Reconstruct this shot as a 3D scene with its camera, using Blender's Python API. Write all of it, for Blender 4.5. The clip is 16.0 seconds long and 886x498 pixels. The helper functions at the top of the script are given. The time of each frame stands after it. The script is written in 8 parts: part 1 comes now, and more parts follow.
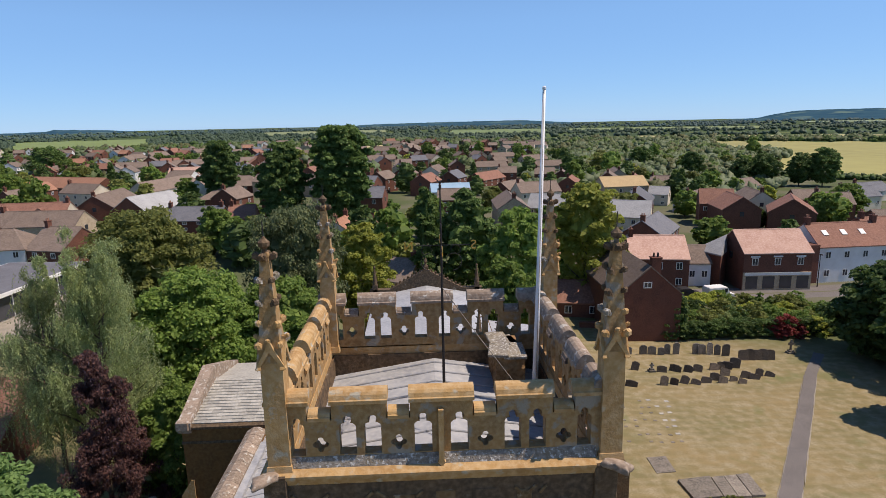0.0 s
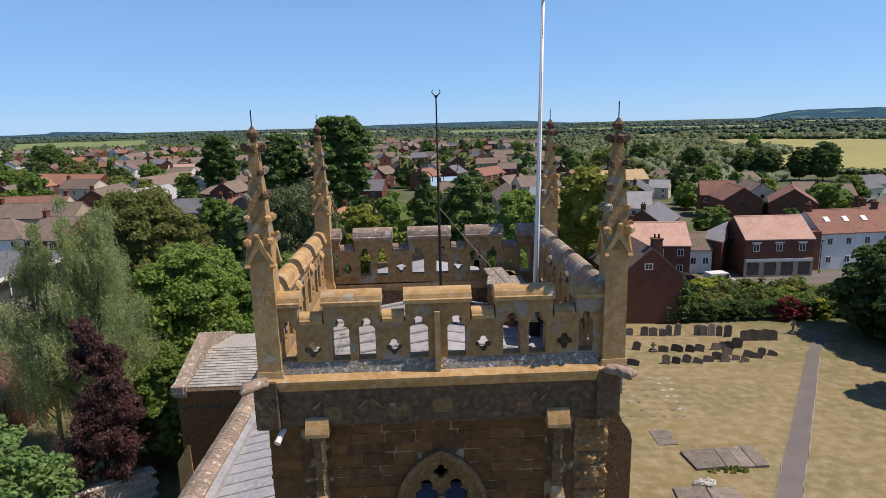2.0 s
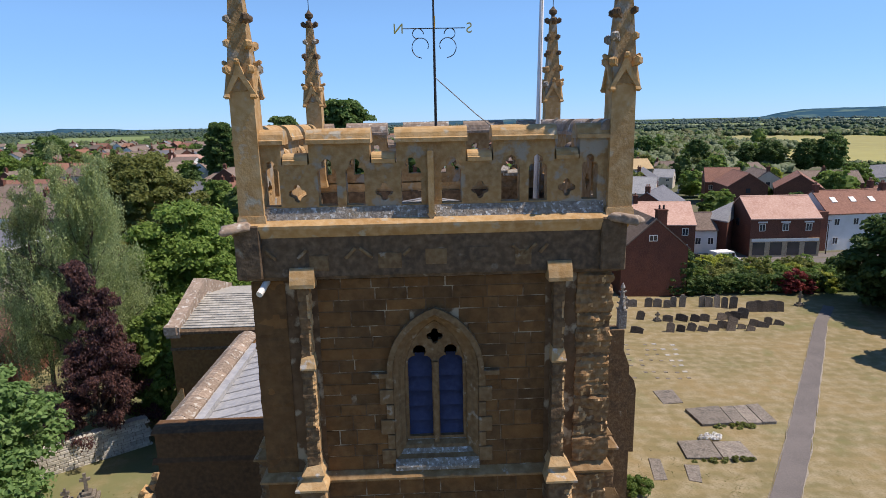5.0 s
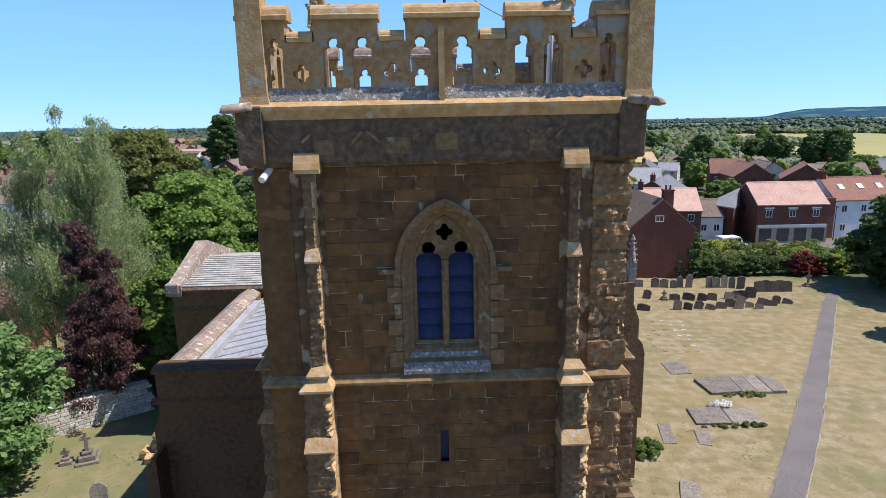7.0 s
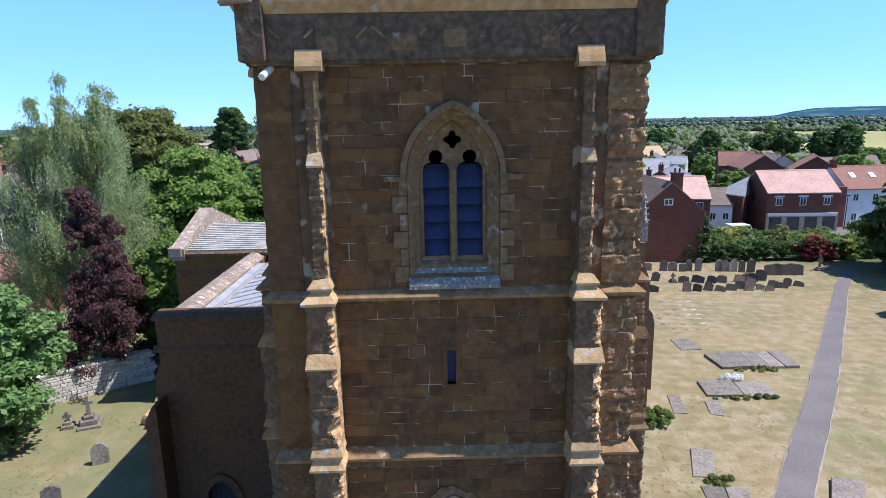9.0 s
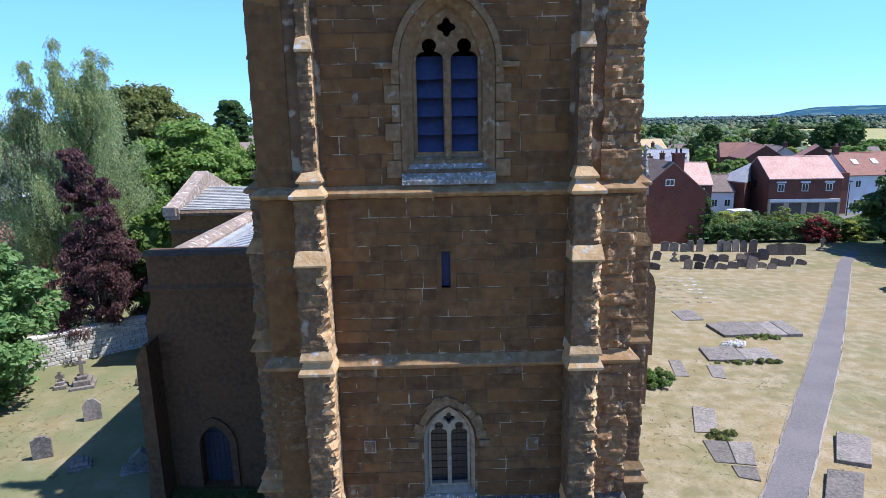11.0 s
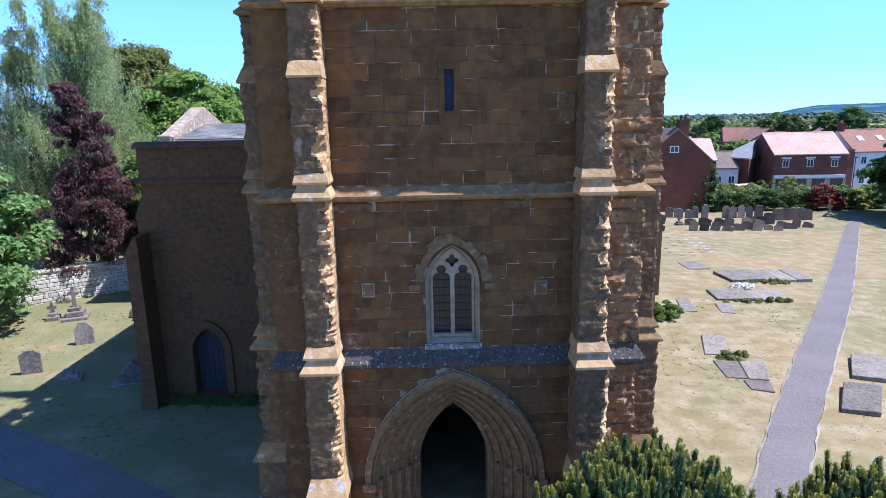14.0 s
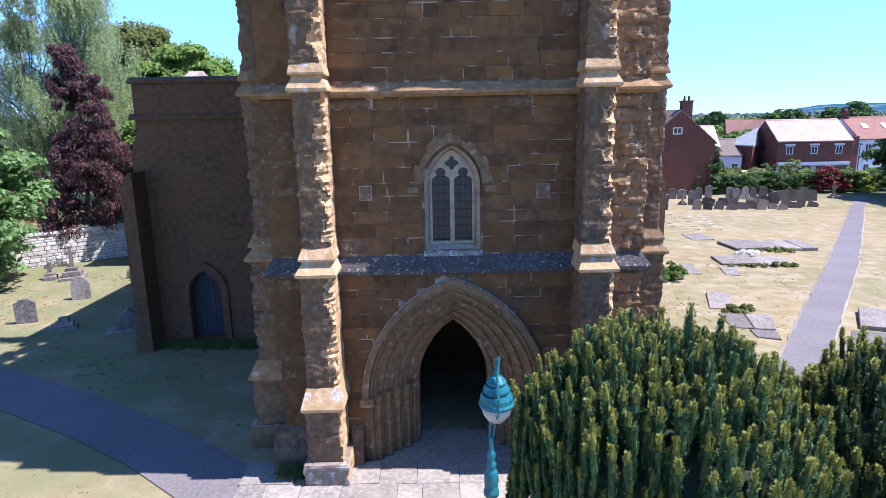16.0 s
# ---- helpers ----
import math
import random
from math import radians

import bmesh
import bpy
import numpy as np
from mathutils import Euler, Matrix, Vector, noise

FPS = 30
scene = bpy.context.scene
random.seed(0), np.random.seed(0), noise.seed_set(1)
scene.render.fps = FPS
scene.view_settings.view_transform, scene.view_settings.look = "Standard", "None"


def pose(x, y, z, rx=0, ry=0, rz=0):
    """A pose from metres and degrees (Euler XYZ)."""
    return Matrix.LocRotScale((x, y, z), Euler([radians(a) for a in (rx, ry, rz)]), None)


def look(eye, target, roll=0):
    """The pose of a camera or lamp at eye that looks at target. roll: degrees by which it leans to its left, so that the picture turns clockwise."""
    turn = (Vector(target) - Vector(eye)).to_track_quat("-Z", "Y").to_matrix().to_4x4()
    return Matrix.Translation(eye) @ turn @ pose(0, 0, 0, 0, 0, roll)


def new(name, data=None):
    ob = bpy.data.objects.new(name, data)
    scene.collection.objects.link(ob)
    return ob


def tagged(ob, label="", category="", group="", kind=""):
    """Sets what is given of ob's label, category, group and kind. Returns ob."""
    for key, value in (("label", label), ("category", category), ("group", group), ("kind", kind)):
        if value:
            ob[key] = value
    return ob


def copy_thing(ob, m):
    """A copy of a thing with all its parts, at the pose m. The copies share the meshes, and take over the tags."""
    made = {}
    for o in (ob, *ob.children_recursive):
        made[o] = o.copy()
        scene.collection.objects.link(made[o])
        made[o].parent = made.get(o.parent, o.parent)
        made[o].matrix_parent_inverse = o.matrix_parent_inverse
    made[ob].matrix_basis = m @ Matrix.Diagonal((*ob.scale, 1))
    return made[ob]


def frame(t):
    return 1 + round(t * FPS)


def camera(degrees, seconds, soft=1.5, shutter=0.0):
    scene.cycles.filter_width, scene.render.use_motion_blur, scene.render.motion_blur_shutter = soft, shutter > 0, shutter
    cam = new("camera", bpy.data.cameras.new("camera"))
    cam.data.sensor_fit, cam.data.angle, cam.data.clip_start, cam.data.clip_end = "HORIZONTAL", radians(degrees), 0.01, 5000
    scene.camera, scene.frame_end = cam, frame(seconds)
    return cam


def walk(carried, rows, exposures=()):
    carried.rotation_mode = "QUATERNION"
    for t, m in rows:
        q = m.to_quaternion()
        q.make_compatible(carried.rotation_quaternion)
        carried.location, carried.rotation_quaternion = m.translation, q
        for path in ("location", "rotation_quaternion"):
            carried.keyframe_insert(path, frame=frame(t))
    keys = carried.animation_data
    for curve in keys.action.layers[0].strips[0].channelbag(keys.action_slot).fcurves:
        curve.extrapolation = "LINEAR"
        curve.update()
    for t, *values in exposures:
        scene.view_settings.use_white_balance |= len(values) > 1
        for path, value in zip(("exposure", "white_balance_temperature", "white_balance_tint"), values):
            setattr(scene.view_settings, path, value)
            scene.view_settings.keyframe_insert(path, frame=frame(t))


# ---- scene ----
cam = camera(73.0, 16.0, soft=0.85)
PATH = [
    (0, (0.005, 0.132, 24.45), (0.077, 2.086, 24.032), -1.2),
    (0.5, (0.012, 0.12, 23.967), (0.083, 2.074, 23.548), -1.2),
    (1, (0.026, 0.13, 23.443), (0.097, 2.085, 23.027), -1.3),
    (1.5, (0.033, 0.109, 22.829), (0.104, 2.064, 22.413), -1.3),
    (2, (0.049, 0.116, 22.167), (0.12, 2.072, 21.752), -1.4),
    (2.5, (0.088, 0.138, 21.598), (0.158, 2.092, 21.18), -1.3),
    (3, (0.098, 0.154, 21.101), (0.168, 2.108, 20.683), -1.3),
    (5.5, (0.183, 0.288, 18.127), (0.239, 2.242, 17.707), -1.3),
    (6, (0.134, 0.297, 17.445), (0.188, 2.252, 17.023), -1.4),
    (6.5, (0.062, 0.305, 16.895), (0.113, 2.26, 16.472), -1.3),
    (7, (-0.022, 0.334, 16.479), (0.028, 2.289, 16.06), -1.2),
    (7.5, (-0.064, 0.398, 16.065), (-0.02, 2.353, 15.645), -1.1),
    (8, (-0.111, 0.403, 15.527), (-0.069, 2.358, 15.108), -1.2),
    (8.5, (-0.12, 0.422, 15.049), (-0.084, 2.377, 14.63), -1.1),
    (9, (-0.085, 0.481, 14.583), (-0.055, 2.436, 14.161), -1.1),
    (11.5, (0.019, 0.473, 11.771), (0.046, 2.427, 11.347), -1.1),
    (12, (-0.02, 0.499, 11.041), (0.01, 2.453, 10.616), -1.1),
    (12.5, (-0.045, 0.519, 10.374), (-0.014, 2.473, 9.948), -1.1),
    (13, (-0.065, 0.508, 9.841), (-0.035, 2.462, 9.414), -1.1),
    (13.5, (-0.074, 0.508, 9.367), (-0.048, 2.462, 8.94), -1.2),
    (14, (-0.082, 0.508, 8.894), (-0.059, 2.462, 8.466), -1.1),
    (14.5, (-0.073, 0.54, 8.425), (-0.056, 2.493, 7.998), -1.2),
    (15, (-0.083, 0.485, 7.936), (-0.067, 2.439, 7.508), -1.2),
    (15.5, (-0.073, 0.468, 7.421), (-0.057, 2.422, 6.994), -1.1),
    (16, (-0.065, 0.443, 6.89), (-0.049, 2.397, 6.462), -1.1),
]
walk(cam, [(t, look(eye, target, roll)) for t, eye, target, roll in PATH],
     [(0, -0.03, 7250, 18), (3, 0.0, 7150, 18), (5.5, 0.2, 6800, 17), (6.5, 0.36, 6500, 16), (7.5, 0.46, 6200, 16), (9, 0.6, 5850, 17), (12.5, 0.78, 5500, 18), (14.5, 1.0, 5500, 22), (16, 1.2, 5550, 25)])

# ---- world, sun ----
SUN_EL, SUN_AZ = radians(60), radians(-3.2)  # azimuth from +x towards +y
sun_dir = Vector((math.cos(SUN_EL) * math.cos(SUN_AZ), math.cos(SUN_EL) * math.sin(SUN_AZ), math.sin(SUN_EL)))
sun = new("sun", bpy.data.lights.new("sun", "SUN"))
sun.data.energy, sun.data.angle, sun.data.color = 4.8, radians(0.53), (1.0, 0.94, 0.84)
sun.matrix_world = look(sun_dir * 200, (0, 0, 0))
world = bpy.data.worlds.new("sky")
scene.world = world
world.use_nodes = True
wn = world.node_tree
sky = wn.nodes.new("ShaderNodeTexSky")
sky.sky_type, sky.sun_disc = "NISHITA", False
sky.sun_elevation, sky.sun_rotation = SUN_EL, radians(90) - SUN_AZ
sky.air_density, sky.dust_density, sky.ozone_density = 0.75, 0.0, 4.0
wn.nodes["Background"].inputs["Strength"].default_value = 0.118
tint = wn.nodes.new("ShaderNodeMix")
tint.data_type, tint.blend_type = "RGBA", "MULTIPLY"
tint.inputs[0].default_value, tint.inputs[7].default_value = 1.0, (0.785, 1.0, 1.17, 1)
wn.links.new(sky.outputs[0], tint.inputs[6])
# a summer haze evens out the lower sky
bright = wn.nodes.new("ShaderNodeSeparateColor")
wn.links.new(tint.outputs[2], bright.inputs[0])
low = wn.nodes.new("ShaderNodeMapRange")
low.inputs[1].default_value, low.inputs[2].default_value, low.inputs[3].default_value, low.inputs[4].default_value = 1.0, 3.6, 0.0, 0.62
wn.links.new(bright.outputs[1], low.inputs[0])
haze = wn.nodes.new("ShaderNodeMix")
haze.data_type = "RGBA"
haze.inputs[7].default_value = (1.95, 4.6, 8.9, 1)
wn.links.new(low.outputs[0], haze.inputs[0])
wn.links.new(tint.outputs[2], haze.inputs[6])
wn.links.new(haze.outputs[2], wn.nodes["Background"].inputs["Color"])

# ---- materials ----
def material(name, base, second, third=None, coarse=0.6, fine=9.0, rough=0.85, bump=0.3, bump_scale=None, metal=0.0,
             vary=0.0, island=False, spec=0.3, spots=None, spot_scale=3.0, spot_cut=0.6, pieces=()):
    """Two scales of noise over two or three colours, with relief, lichen spots and a random change from piece to piece."""
    m = bpy.data.materials.new(name)
    m.use_nodes = True
    t = m.node_tree
    b = t.nodes["Principled BSDF"]
    b.inputs["Roughness"].default_value, b.inputs["Metallic"].default_value = rough, metal
    b.inputs["Specular IOR Level"].default_value = spec
    geo = t.nodes.new("ShaderNodeNewGeometry")

    def noise_at(scale, detail=4.0, vec=None):
        n = t.nodes.new("ShaderNodeTexNoise")
        n.inputs["Scale"].default_value, n.inputs["Detail"].default_value = scale, detail
        t.links.new(vec or geo.outputs["Position"], n.inputs["Vector"])
        return n.outputs["Fac"]

    def mixed(fac, a, c, kind="MIX"):
        x = t.nodes.new("ShaderNodeMix")
        x.data_type, x.blend_type = "RGBA", kind
        for sock, v in ((x.inputs[0], fac), (x.inputs[6], a), (x.inputs[7], c)):
            if isinstance(v, bpy.types.NodeSocket):
                t.links.new(v, sock)
            elif isinstance(v, tuple):
                sock.default_value = (*v, 1)
            else:
                sock.default_value = v
        return x.outputs[2]

    def ramp(fac, lo, hi):
        r = t.nodes.new("ShaderNodeMapRange")
        r.inputs[1].default_value, r.inputs[2].default_value = lo, hi
        t.links.new(fac, r.inputs[0])
        return r.outputs[0]

    col = mixed(ramp(noise_at(coarse), 0.35, 0.65), base, second)
    if third:
        col = mixed(ramp(noise_at(fine, 6), 0.4, 0.75), col, third)
    if spots:
        col = mixed(ramp(noise_at(spot_scale, 8), spot_cut, spot_cut + 0.08), col, spots)
    if vary:
        if island:
            src = geo.outputs["Random Per Island"]
        else:
            src = t.nodes.new("ShaderNodeObjectInfo").outputs["Random"]
        if pieces:
            # some pieces come from another bed of the quarry
            wn_ = t.nodes.new("ShaderNodeTexWhiteNoise")
            wn_.noise_dimensions = "1D"
            t.links.new(src, wn_.inputs["W"])
            for lo, hi, other in pieces:
                col = mixed(ramp(wn_.outputs["Value"], lo, hi), col, other)
        hsv = t.nodes.new("ShaderNodeHueSaturation")
        mr = t.nodes.new("ShaderNodeMapRange")
        mr.inputs[3].default_value, mr.inputs[4].default_value = 1 - vary, 1 + vary
        t.links.new(src, mr.inputs[0])
        t.links.new(mr.outputs[0], hsv.inputs["Value"])
        t.links.new(col, hsv.inputs["Color"])
        col = hsv.outputs["Color"]
    t.links.new(col, b.inputs["Base Color"])
    if bump:
        bp = t.nodes.new("ShaderNodeBump")
        bp.inputs["Strength"].default_value, bp.inputs["Distance"].default_value = bump, 0.04
        t.links.new(noise_at(bump_scale or fine, 8), bp.inputs["Height"])
        t.links.new(bp.outputs[0], b.inputs["Normal"])
    return m


def leaf_material(name, dark, light, third=None, thin=0.3):
    m = bpy.data.materials.new(name)
    m.use_nodes = True
    t = m.node_tree
    b = t.nodes["Principled BSDF"]
    b.inputs["Roughness"].default_value, b.inputs["Specular IOR Level"].default_value = 0.6, 0.25
    geo = t.nodes.new("ShaderNodeNewGeometry")
    info = t.nodes.new("ShaderNodeObjectInfo")
    rp = t.nodes.new("ShaderNodeValToRGB")
    rp.color_ramp.elements[0].color, rp.color_ramp.elements[1].color = (*dark, 1), (*light, 1)
    if third:
        e = rp.color_ramp.elements.new(0.93)
        e.color = (*third, 1)
        rp.color_ramp.elements[1].position = 0.85
    t.links.new(geo.outputs["Random Per Island"], rp.inputs[0])
    hsv = t.nodes.new("ShaderNodeHueSaturation")
    mr = t.nodes.new("ShaderNodeMapRange")
    mr.inputs[3].default_value, mr.inputs[4].default_value = 0.75, 1.25
    t.links.new(info.outputs["Random"], mr.inputs[0])
    t.links.new(mr.outputs[0], hsv.inputs["Value"])
    t.links.new(rp.outputs[0], hsv.inputs["Color"])
    t.links.new(hsv.outputs[0], b.inputs["Base Color"])
    tr = t.nodes.new("ShaderNodeBsdfTranslucent")
    t.links.new(hsv.outputs[0], tr.inputs["Color"])
    mx = t.nodes.new("ShaderNodeMixShader")
    mx.inputs[0].default_value = thin
    t.links.new(b.outputs[0], mx.inputs[1])
    t.links.new(tr.outputs[0], mx.inputs[2])
    t.links.new(mx.outputs[0], t.nodes["Material Output"].inputs["Surface"])
    return m


IRON = dict(coarse=1.7, fine=5.0, rough=0.92, bump=0.7, bump_scale=11)
M_STONE = material("ironstone", (0.148, 0.071, 0.024), (0.090, 0.046, 0.0185), (0.19, 0.104, 0.041), vary=0.2, pieces=((0.6, 1.6, (0.24, 0.11, 0.032)), (0.4, -0.5, (0.075, 0.045, 0.022))), **IRON)
M_STONEI = material("ironstone_joined", (0.148, 0.071, 0.024), (0.090, 0.046, 0.0185), (0.19, 0.104, 0.041), vary=0.2, pieces=((0.6, 1.6, (0.24, 0.11, 0.032)), (0.4, -0.5, (0.075, 0.045, 0.022))), island=True, **IRON)
M_ROUGH = material("eroded_ironstone", (0.25, 0.14, 0.06), (0.12, 0.064, 0.03), (0.32, 0.21, 0.11), coarse=1.4, fine=8, rough=0.95, bump=0.8, bump_scale=12)
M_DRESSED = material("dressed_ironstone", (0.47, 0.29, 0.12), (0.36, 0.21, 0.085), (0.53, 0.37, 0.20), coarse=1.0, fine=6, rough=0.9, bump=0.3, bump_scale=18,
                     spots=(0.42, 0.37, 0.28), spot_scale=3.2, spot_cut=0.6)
M_STRING = material("string_course_stone", (0.26, 0.155, 0.066), (0.19, 0.115, 0.052), (0.34, 0.225, 0.115), coarse=1.6, fine=6, rough=0.9, bump=0.4, bump_scale=15, spots=(0.40, 0.36, 0.31), spot_scale=4, spot_cut=0.64)
M_CAP = material("weathering_stone", (0.49, 0.31, 0.14), (0.37, 0.225, 0.10), (0.56, 0.40, 0.22), coarse=1.6, fine=6, rough=0.9, bump=0.4, bump_scale=15, spots=(0.5, 0.46, 0.4), spot_scale=4, spot_cut=0.6)
# dark and pale copies of one stone, for shaded fronts and sunlit sides
M_DARKIRON = material("dark_ironstone", (0.155, 0.09, 0.043), (0.095, 0.06, 0.034), (0.22, 0.145, 0.078), coarse=1.6, fine=8, rough=0.93, bump=0.6, bump_scale=13, spots=(0.33, 0.27, 0.19), spot_scale=2.4, spot_cut=0.66)
M_SUNLIT = material("sunlit_eroded_ironstone", (0.50, 0.31, 0.14), (0.32, 0.175, 0.075), (0.58, 0.42, 0.235), coarse=2.2, fine=9, rough=0.95, bump=0.7, bump_scale=14)
M_BAND = material("weathered_frieze_stone", (0.11, 0.068, 0.036), (0.07, 0.05, 0.034), (0.19, 0.13, 0.08), coarse=1.3, fine=7, bump=0.6, bump_scale=12,
                  spots=(0.24, 0.21, 0.16), spot_scale=2.5, spot_cut=0.66)
M_LICHEN = material("lichened_stone", (0.24, 0.20, 0.14), (0.16, 0.14, 0.12), (0.34, 0.32, 0.29), coarse=2.2, fine=12, bump=0.6, bump_scale=25,
                    spots=(0.52, 0.52, 0.5), spot_scale=13, spot_cut=0.56)
M_MORTAR = material("mortar", (0.15, 0.085, 0.04), (0.09, 0.05, 0.025), (0.18, 0.11, 0.06), coarse=0.7, fine=5, bump=0.3, spots=(0.36, 0.29, 0.20), spot_scale=2.4, spot_cut=0.54)
M_TRACERY = material("pale_tracery_stone", (0.34, 0.265, 0.175), (0.25, 0.19, 0.125), (0.42, 0.34, 0.24), coarse=2, fine=9, bump=0.3)
M_JAMB = material("worn_window_dressing", (0.19, 0.112, 0.05), (0.13, 0.078, 0.037), (0.25, 0.17, 0.09), coarse=1.5, fine=8, bump=0.5, spots=(0.30, 0.26, 0.20), spot_scale=4, spot_cut=0.62)
M_LEAD = material("lead", (0.36, 0.37, 0.39), (0.27, 0.28, 0.30), (0.44, 0.44, 0.44), coarse=0.8, fine=5, rough=0.55, bump=0.12, spec=0.5)
M_LOUVRE = material("blue_louvre_board", (0.032, 0.04, 0.10), (0.024, 0.03, 0.075), (0.045, 0.055, 0.12), coarse=2, fine=8, rough=0.6, bump=0.15)
M_GRASS = None
M_PATH = material("path_tarmac", (0.15, 0.132, 0.124), (0.115, 0.103, 0.097), (0.192, 0.172, 0.158), coarse=0.5, fine=14, bump=0.3)
M_PAVE = material("pale_paving_stone", (0.27, 0.235, 0.185), (0.185, 0.165, 0.135), (0.34, 0.30, 0.245), coarse=1.6, fine=10, bump=0.3, vary=0.16)
M_HEAD = material("headstone_stone", (0.19, 0.16, 0.13), (0.11, 0.095, 0.08), (0.27, 0.24, 0.20), coarse=1.6, fine=9, bump=0.4, vary=0.3)
M_SLATE = material("slate", (0.13, 0.13, 0.145), (0.09, 0.09, 0.10), (0.18, 0.175, 0.18), coarse=0.5, fine=6, rough=0.7, bump=0.3, vary=0.15)
M_CSLATE = material("stone_slate", (0.36, 0.345, 0.31), (0.27, 0.26, 0.235), (0.45, 0.43, 0.38), coarse=0.8, fine=6, rough=0.85, bump=0.4, vary=0.18)
M_DARK = material("dark_interior", (0.018, 0.014, 0.010), (0.012, 0.010, 0.008), rough=0.95, bump=0)
M_GLASS = material("leaded_glass", (0.014, 0.016, 0.02), (0.02, 0.022, 0.028), rough=0.28, bump=0.1, bump_scale=20, spec=0.6)
M_WHITE = material("white_paint", (0.78, 0.77, 0.74), (0.68, 0.67, 0.64), rough=0.5, bump=0.05)
M_TEAL = material("teal_paint", (0.008, 0.125, 0.14), (0.006, 0.085, 0.098), (0.02, 0.175, 0.185), coarse=4, fine=20, rough=0.42, bump=0.05, spec=0.5)
M_IRONW = material("black_iron", (0.02, 0.018, 0.018), (0.035, 0.03, 0.028), rough=0.5, bump=0.1)
M_GILT = material("gilded_metal", (0.65, 0.42, 0.12), (0.5, 0.3, 0.08), rough=0.35, metal=0.9, bump=0)
M_POLE = material("white_gloss_pole", (0.75, 0.76, 0.78), (0.68, 0.69, 0.7), rough=0.3, bump=0, spec=0.5)
M_TIMBER = material("oak_door", (0.035, 0.034, 0.042), (0.025, 0.024, 0.03), (0.048, 0.047, 0.054), rough=0.7)
M_RUBBLE = material("pale_rubble_stone", (0.56, 0.53, 0.47), (0.42, 0.39, 0.34), (0.66, 0.63, 0.57), coarse=2, fine=8, bump=0.5, vary=0.2)


M_FLINT = material("flint_speckled_stone", (0.075, 0.062, 0.05), (0.05, 0.043, 0.038), (0.11, 0.10, 0.09), coarse=2, fine=14, bump=0.6, bump_scale=30, spots=(0.30, 0.30, 0.31), spot_scale=16, spot_cut=0.6)
M_PARA = material("parapet_ironstone", (0.36, 0.215, 0.085), (0.25, 0.15, 0.066), (0.42, 0.29, 0.15), coarse=1.2, fine=7, rough=0.9, bump=0.4, bump_scale=16, spots=(0.30, 0.27, 0.22), spot_scale=2.6, spot_cut=0.55)
M_HEADK = material("dark_headstone_stone", (0.105, 0.08, 0.06), (0.065, 0.052, 0.042), (0.16, 0.13, 0.10), coarse=1.6, fine=9, bump=0.4, vary=0.3)
M_BOWL = material("milky_lamp_glass", (0.42, 0.40, 0.36), (0.34, 0.33, 0.3), rough=0.25, bump=0, spec=0.6)
# ironstone darkened in colour for the shade on the north aisle
M_AISLE = material("shaded_aisle_ironstone", (0.11, 0.056, 0.024), (0.075, 0.04, 0.019), (0.15, 0.08, 0.037), coarse=0.8, fine=6, bump=0.5, bump_scale=10)
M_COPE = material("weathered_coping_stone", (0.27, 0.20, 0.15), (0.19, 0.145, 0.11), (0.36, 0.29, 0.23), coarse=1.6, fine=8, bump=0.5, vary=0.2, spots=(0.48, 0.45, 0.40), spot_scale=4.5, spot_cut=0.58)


def roof_mat(name, a, b, c):
    return material(name, a, b, c, coarse=0.5, fine=3.5, rough=0.85, bump=0.6, bump_scale=5, vary=0.12)


R_RED = roof_mat("red_roof_tile", (0.25, 0.12, 0.082), (0.19, 0.092, 0.066), (0.31, 0.165, 0.12))
R_ORANGE = roof_mat("orange_roof_tile", (0.33, 0.16, 0.10), (0.27, 0.13, 0.082), (0.39, 0.215, 0.145))
R_BROWN = roof_mat("brown_roof_tile", (0.19, 0.14, 0.11), (0.14, 0.105, 0.085), (0.25, 0.195, 0.16))
# tile colour lightened to hold the sun's glare on the shop roof
R_PINK = roof_mat("pale_red_roof_tile", (0.50, 0.31, 0.24), (0.43, 0.25, 0.19), (0.57, 0.39, 0.32))
R_TIMBER = roof_mat("bare_timber_roof", (0.42, 0.30, 0.16), (0.35, 0.25, 0.13), (0.48, 0.36, 0.2))
R_SLATE = roof_mat("blue_slate_roof", (0.135, 0.14, 0.16), (0.10, 0.105, 0.12), (0.19, 0.19, 0.2))
R_PALE = roof_mat("pale_slate_roof", (0.33, 0.335, 0.34), (0.26, 0.265, 0.27), (0.4, 0.4, 0.4))
M_SKYROOF = material("pale_blue_sheet_roof", (0.30, 0.45, 0.58), (0.26, 0.40, 0.52), rough=0.5, bump=0.1)
W_BRICK = material("red_brick", (0.155, 0.058, 0.038), (0.108, 0.043, 0.03), (0.20, 0.088, 0.058), coarse=0.7, fine=8, bump=0.3, vary=0.15)
W_STONE = material("stone_house_wall", (0.40, 0.31, 0.21), (0.31, 0.24, 0.16), (0.48, 0.40, 0.29), coarse=0.8, fine=4, bump=0.4, vary=0.12)
W_CREAM = material("cream_render", (0.66, 0.58, 0.46), (0.56, 0.49, 0.38), coarse=0.6, bump=0.1, vary=0.08)
W_WHITE = material("white_render", (0.74, 0.73, 0.70), (0.64, 0.63, 0.60), coarse=0.6, bump=0.1, vary=0.05)
M_PANE = material("window_pane", (0.03, 0.035, 0.045), (0.05, 0.055, 0.065), rough=0.08, bump=0, spec=0.7)
M_BARK = material("bark", (0.12, 0.09, 0.065), (0.08, 0.06, 0.045), (0.17, 0.13, 0.1), coarse=2, fine=12, bump=0.8)
L_GREEN = leaf_material("green_leaf", (0.11, 0.19, 0.038), (0.235, 0.33, 0.08), None, 0.5)
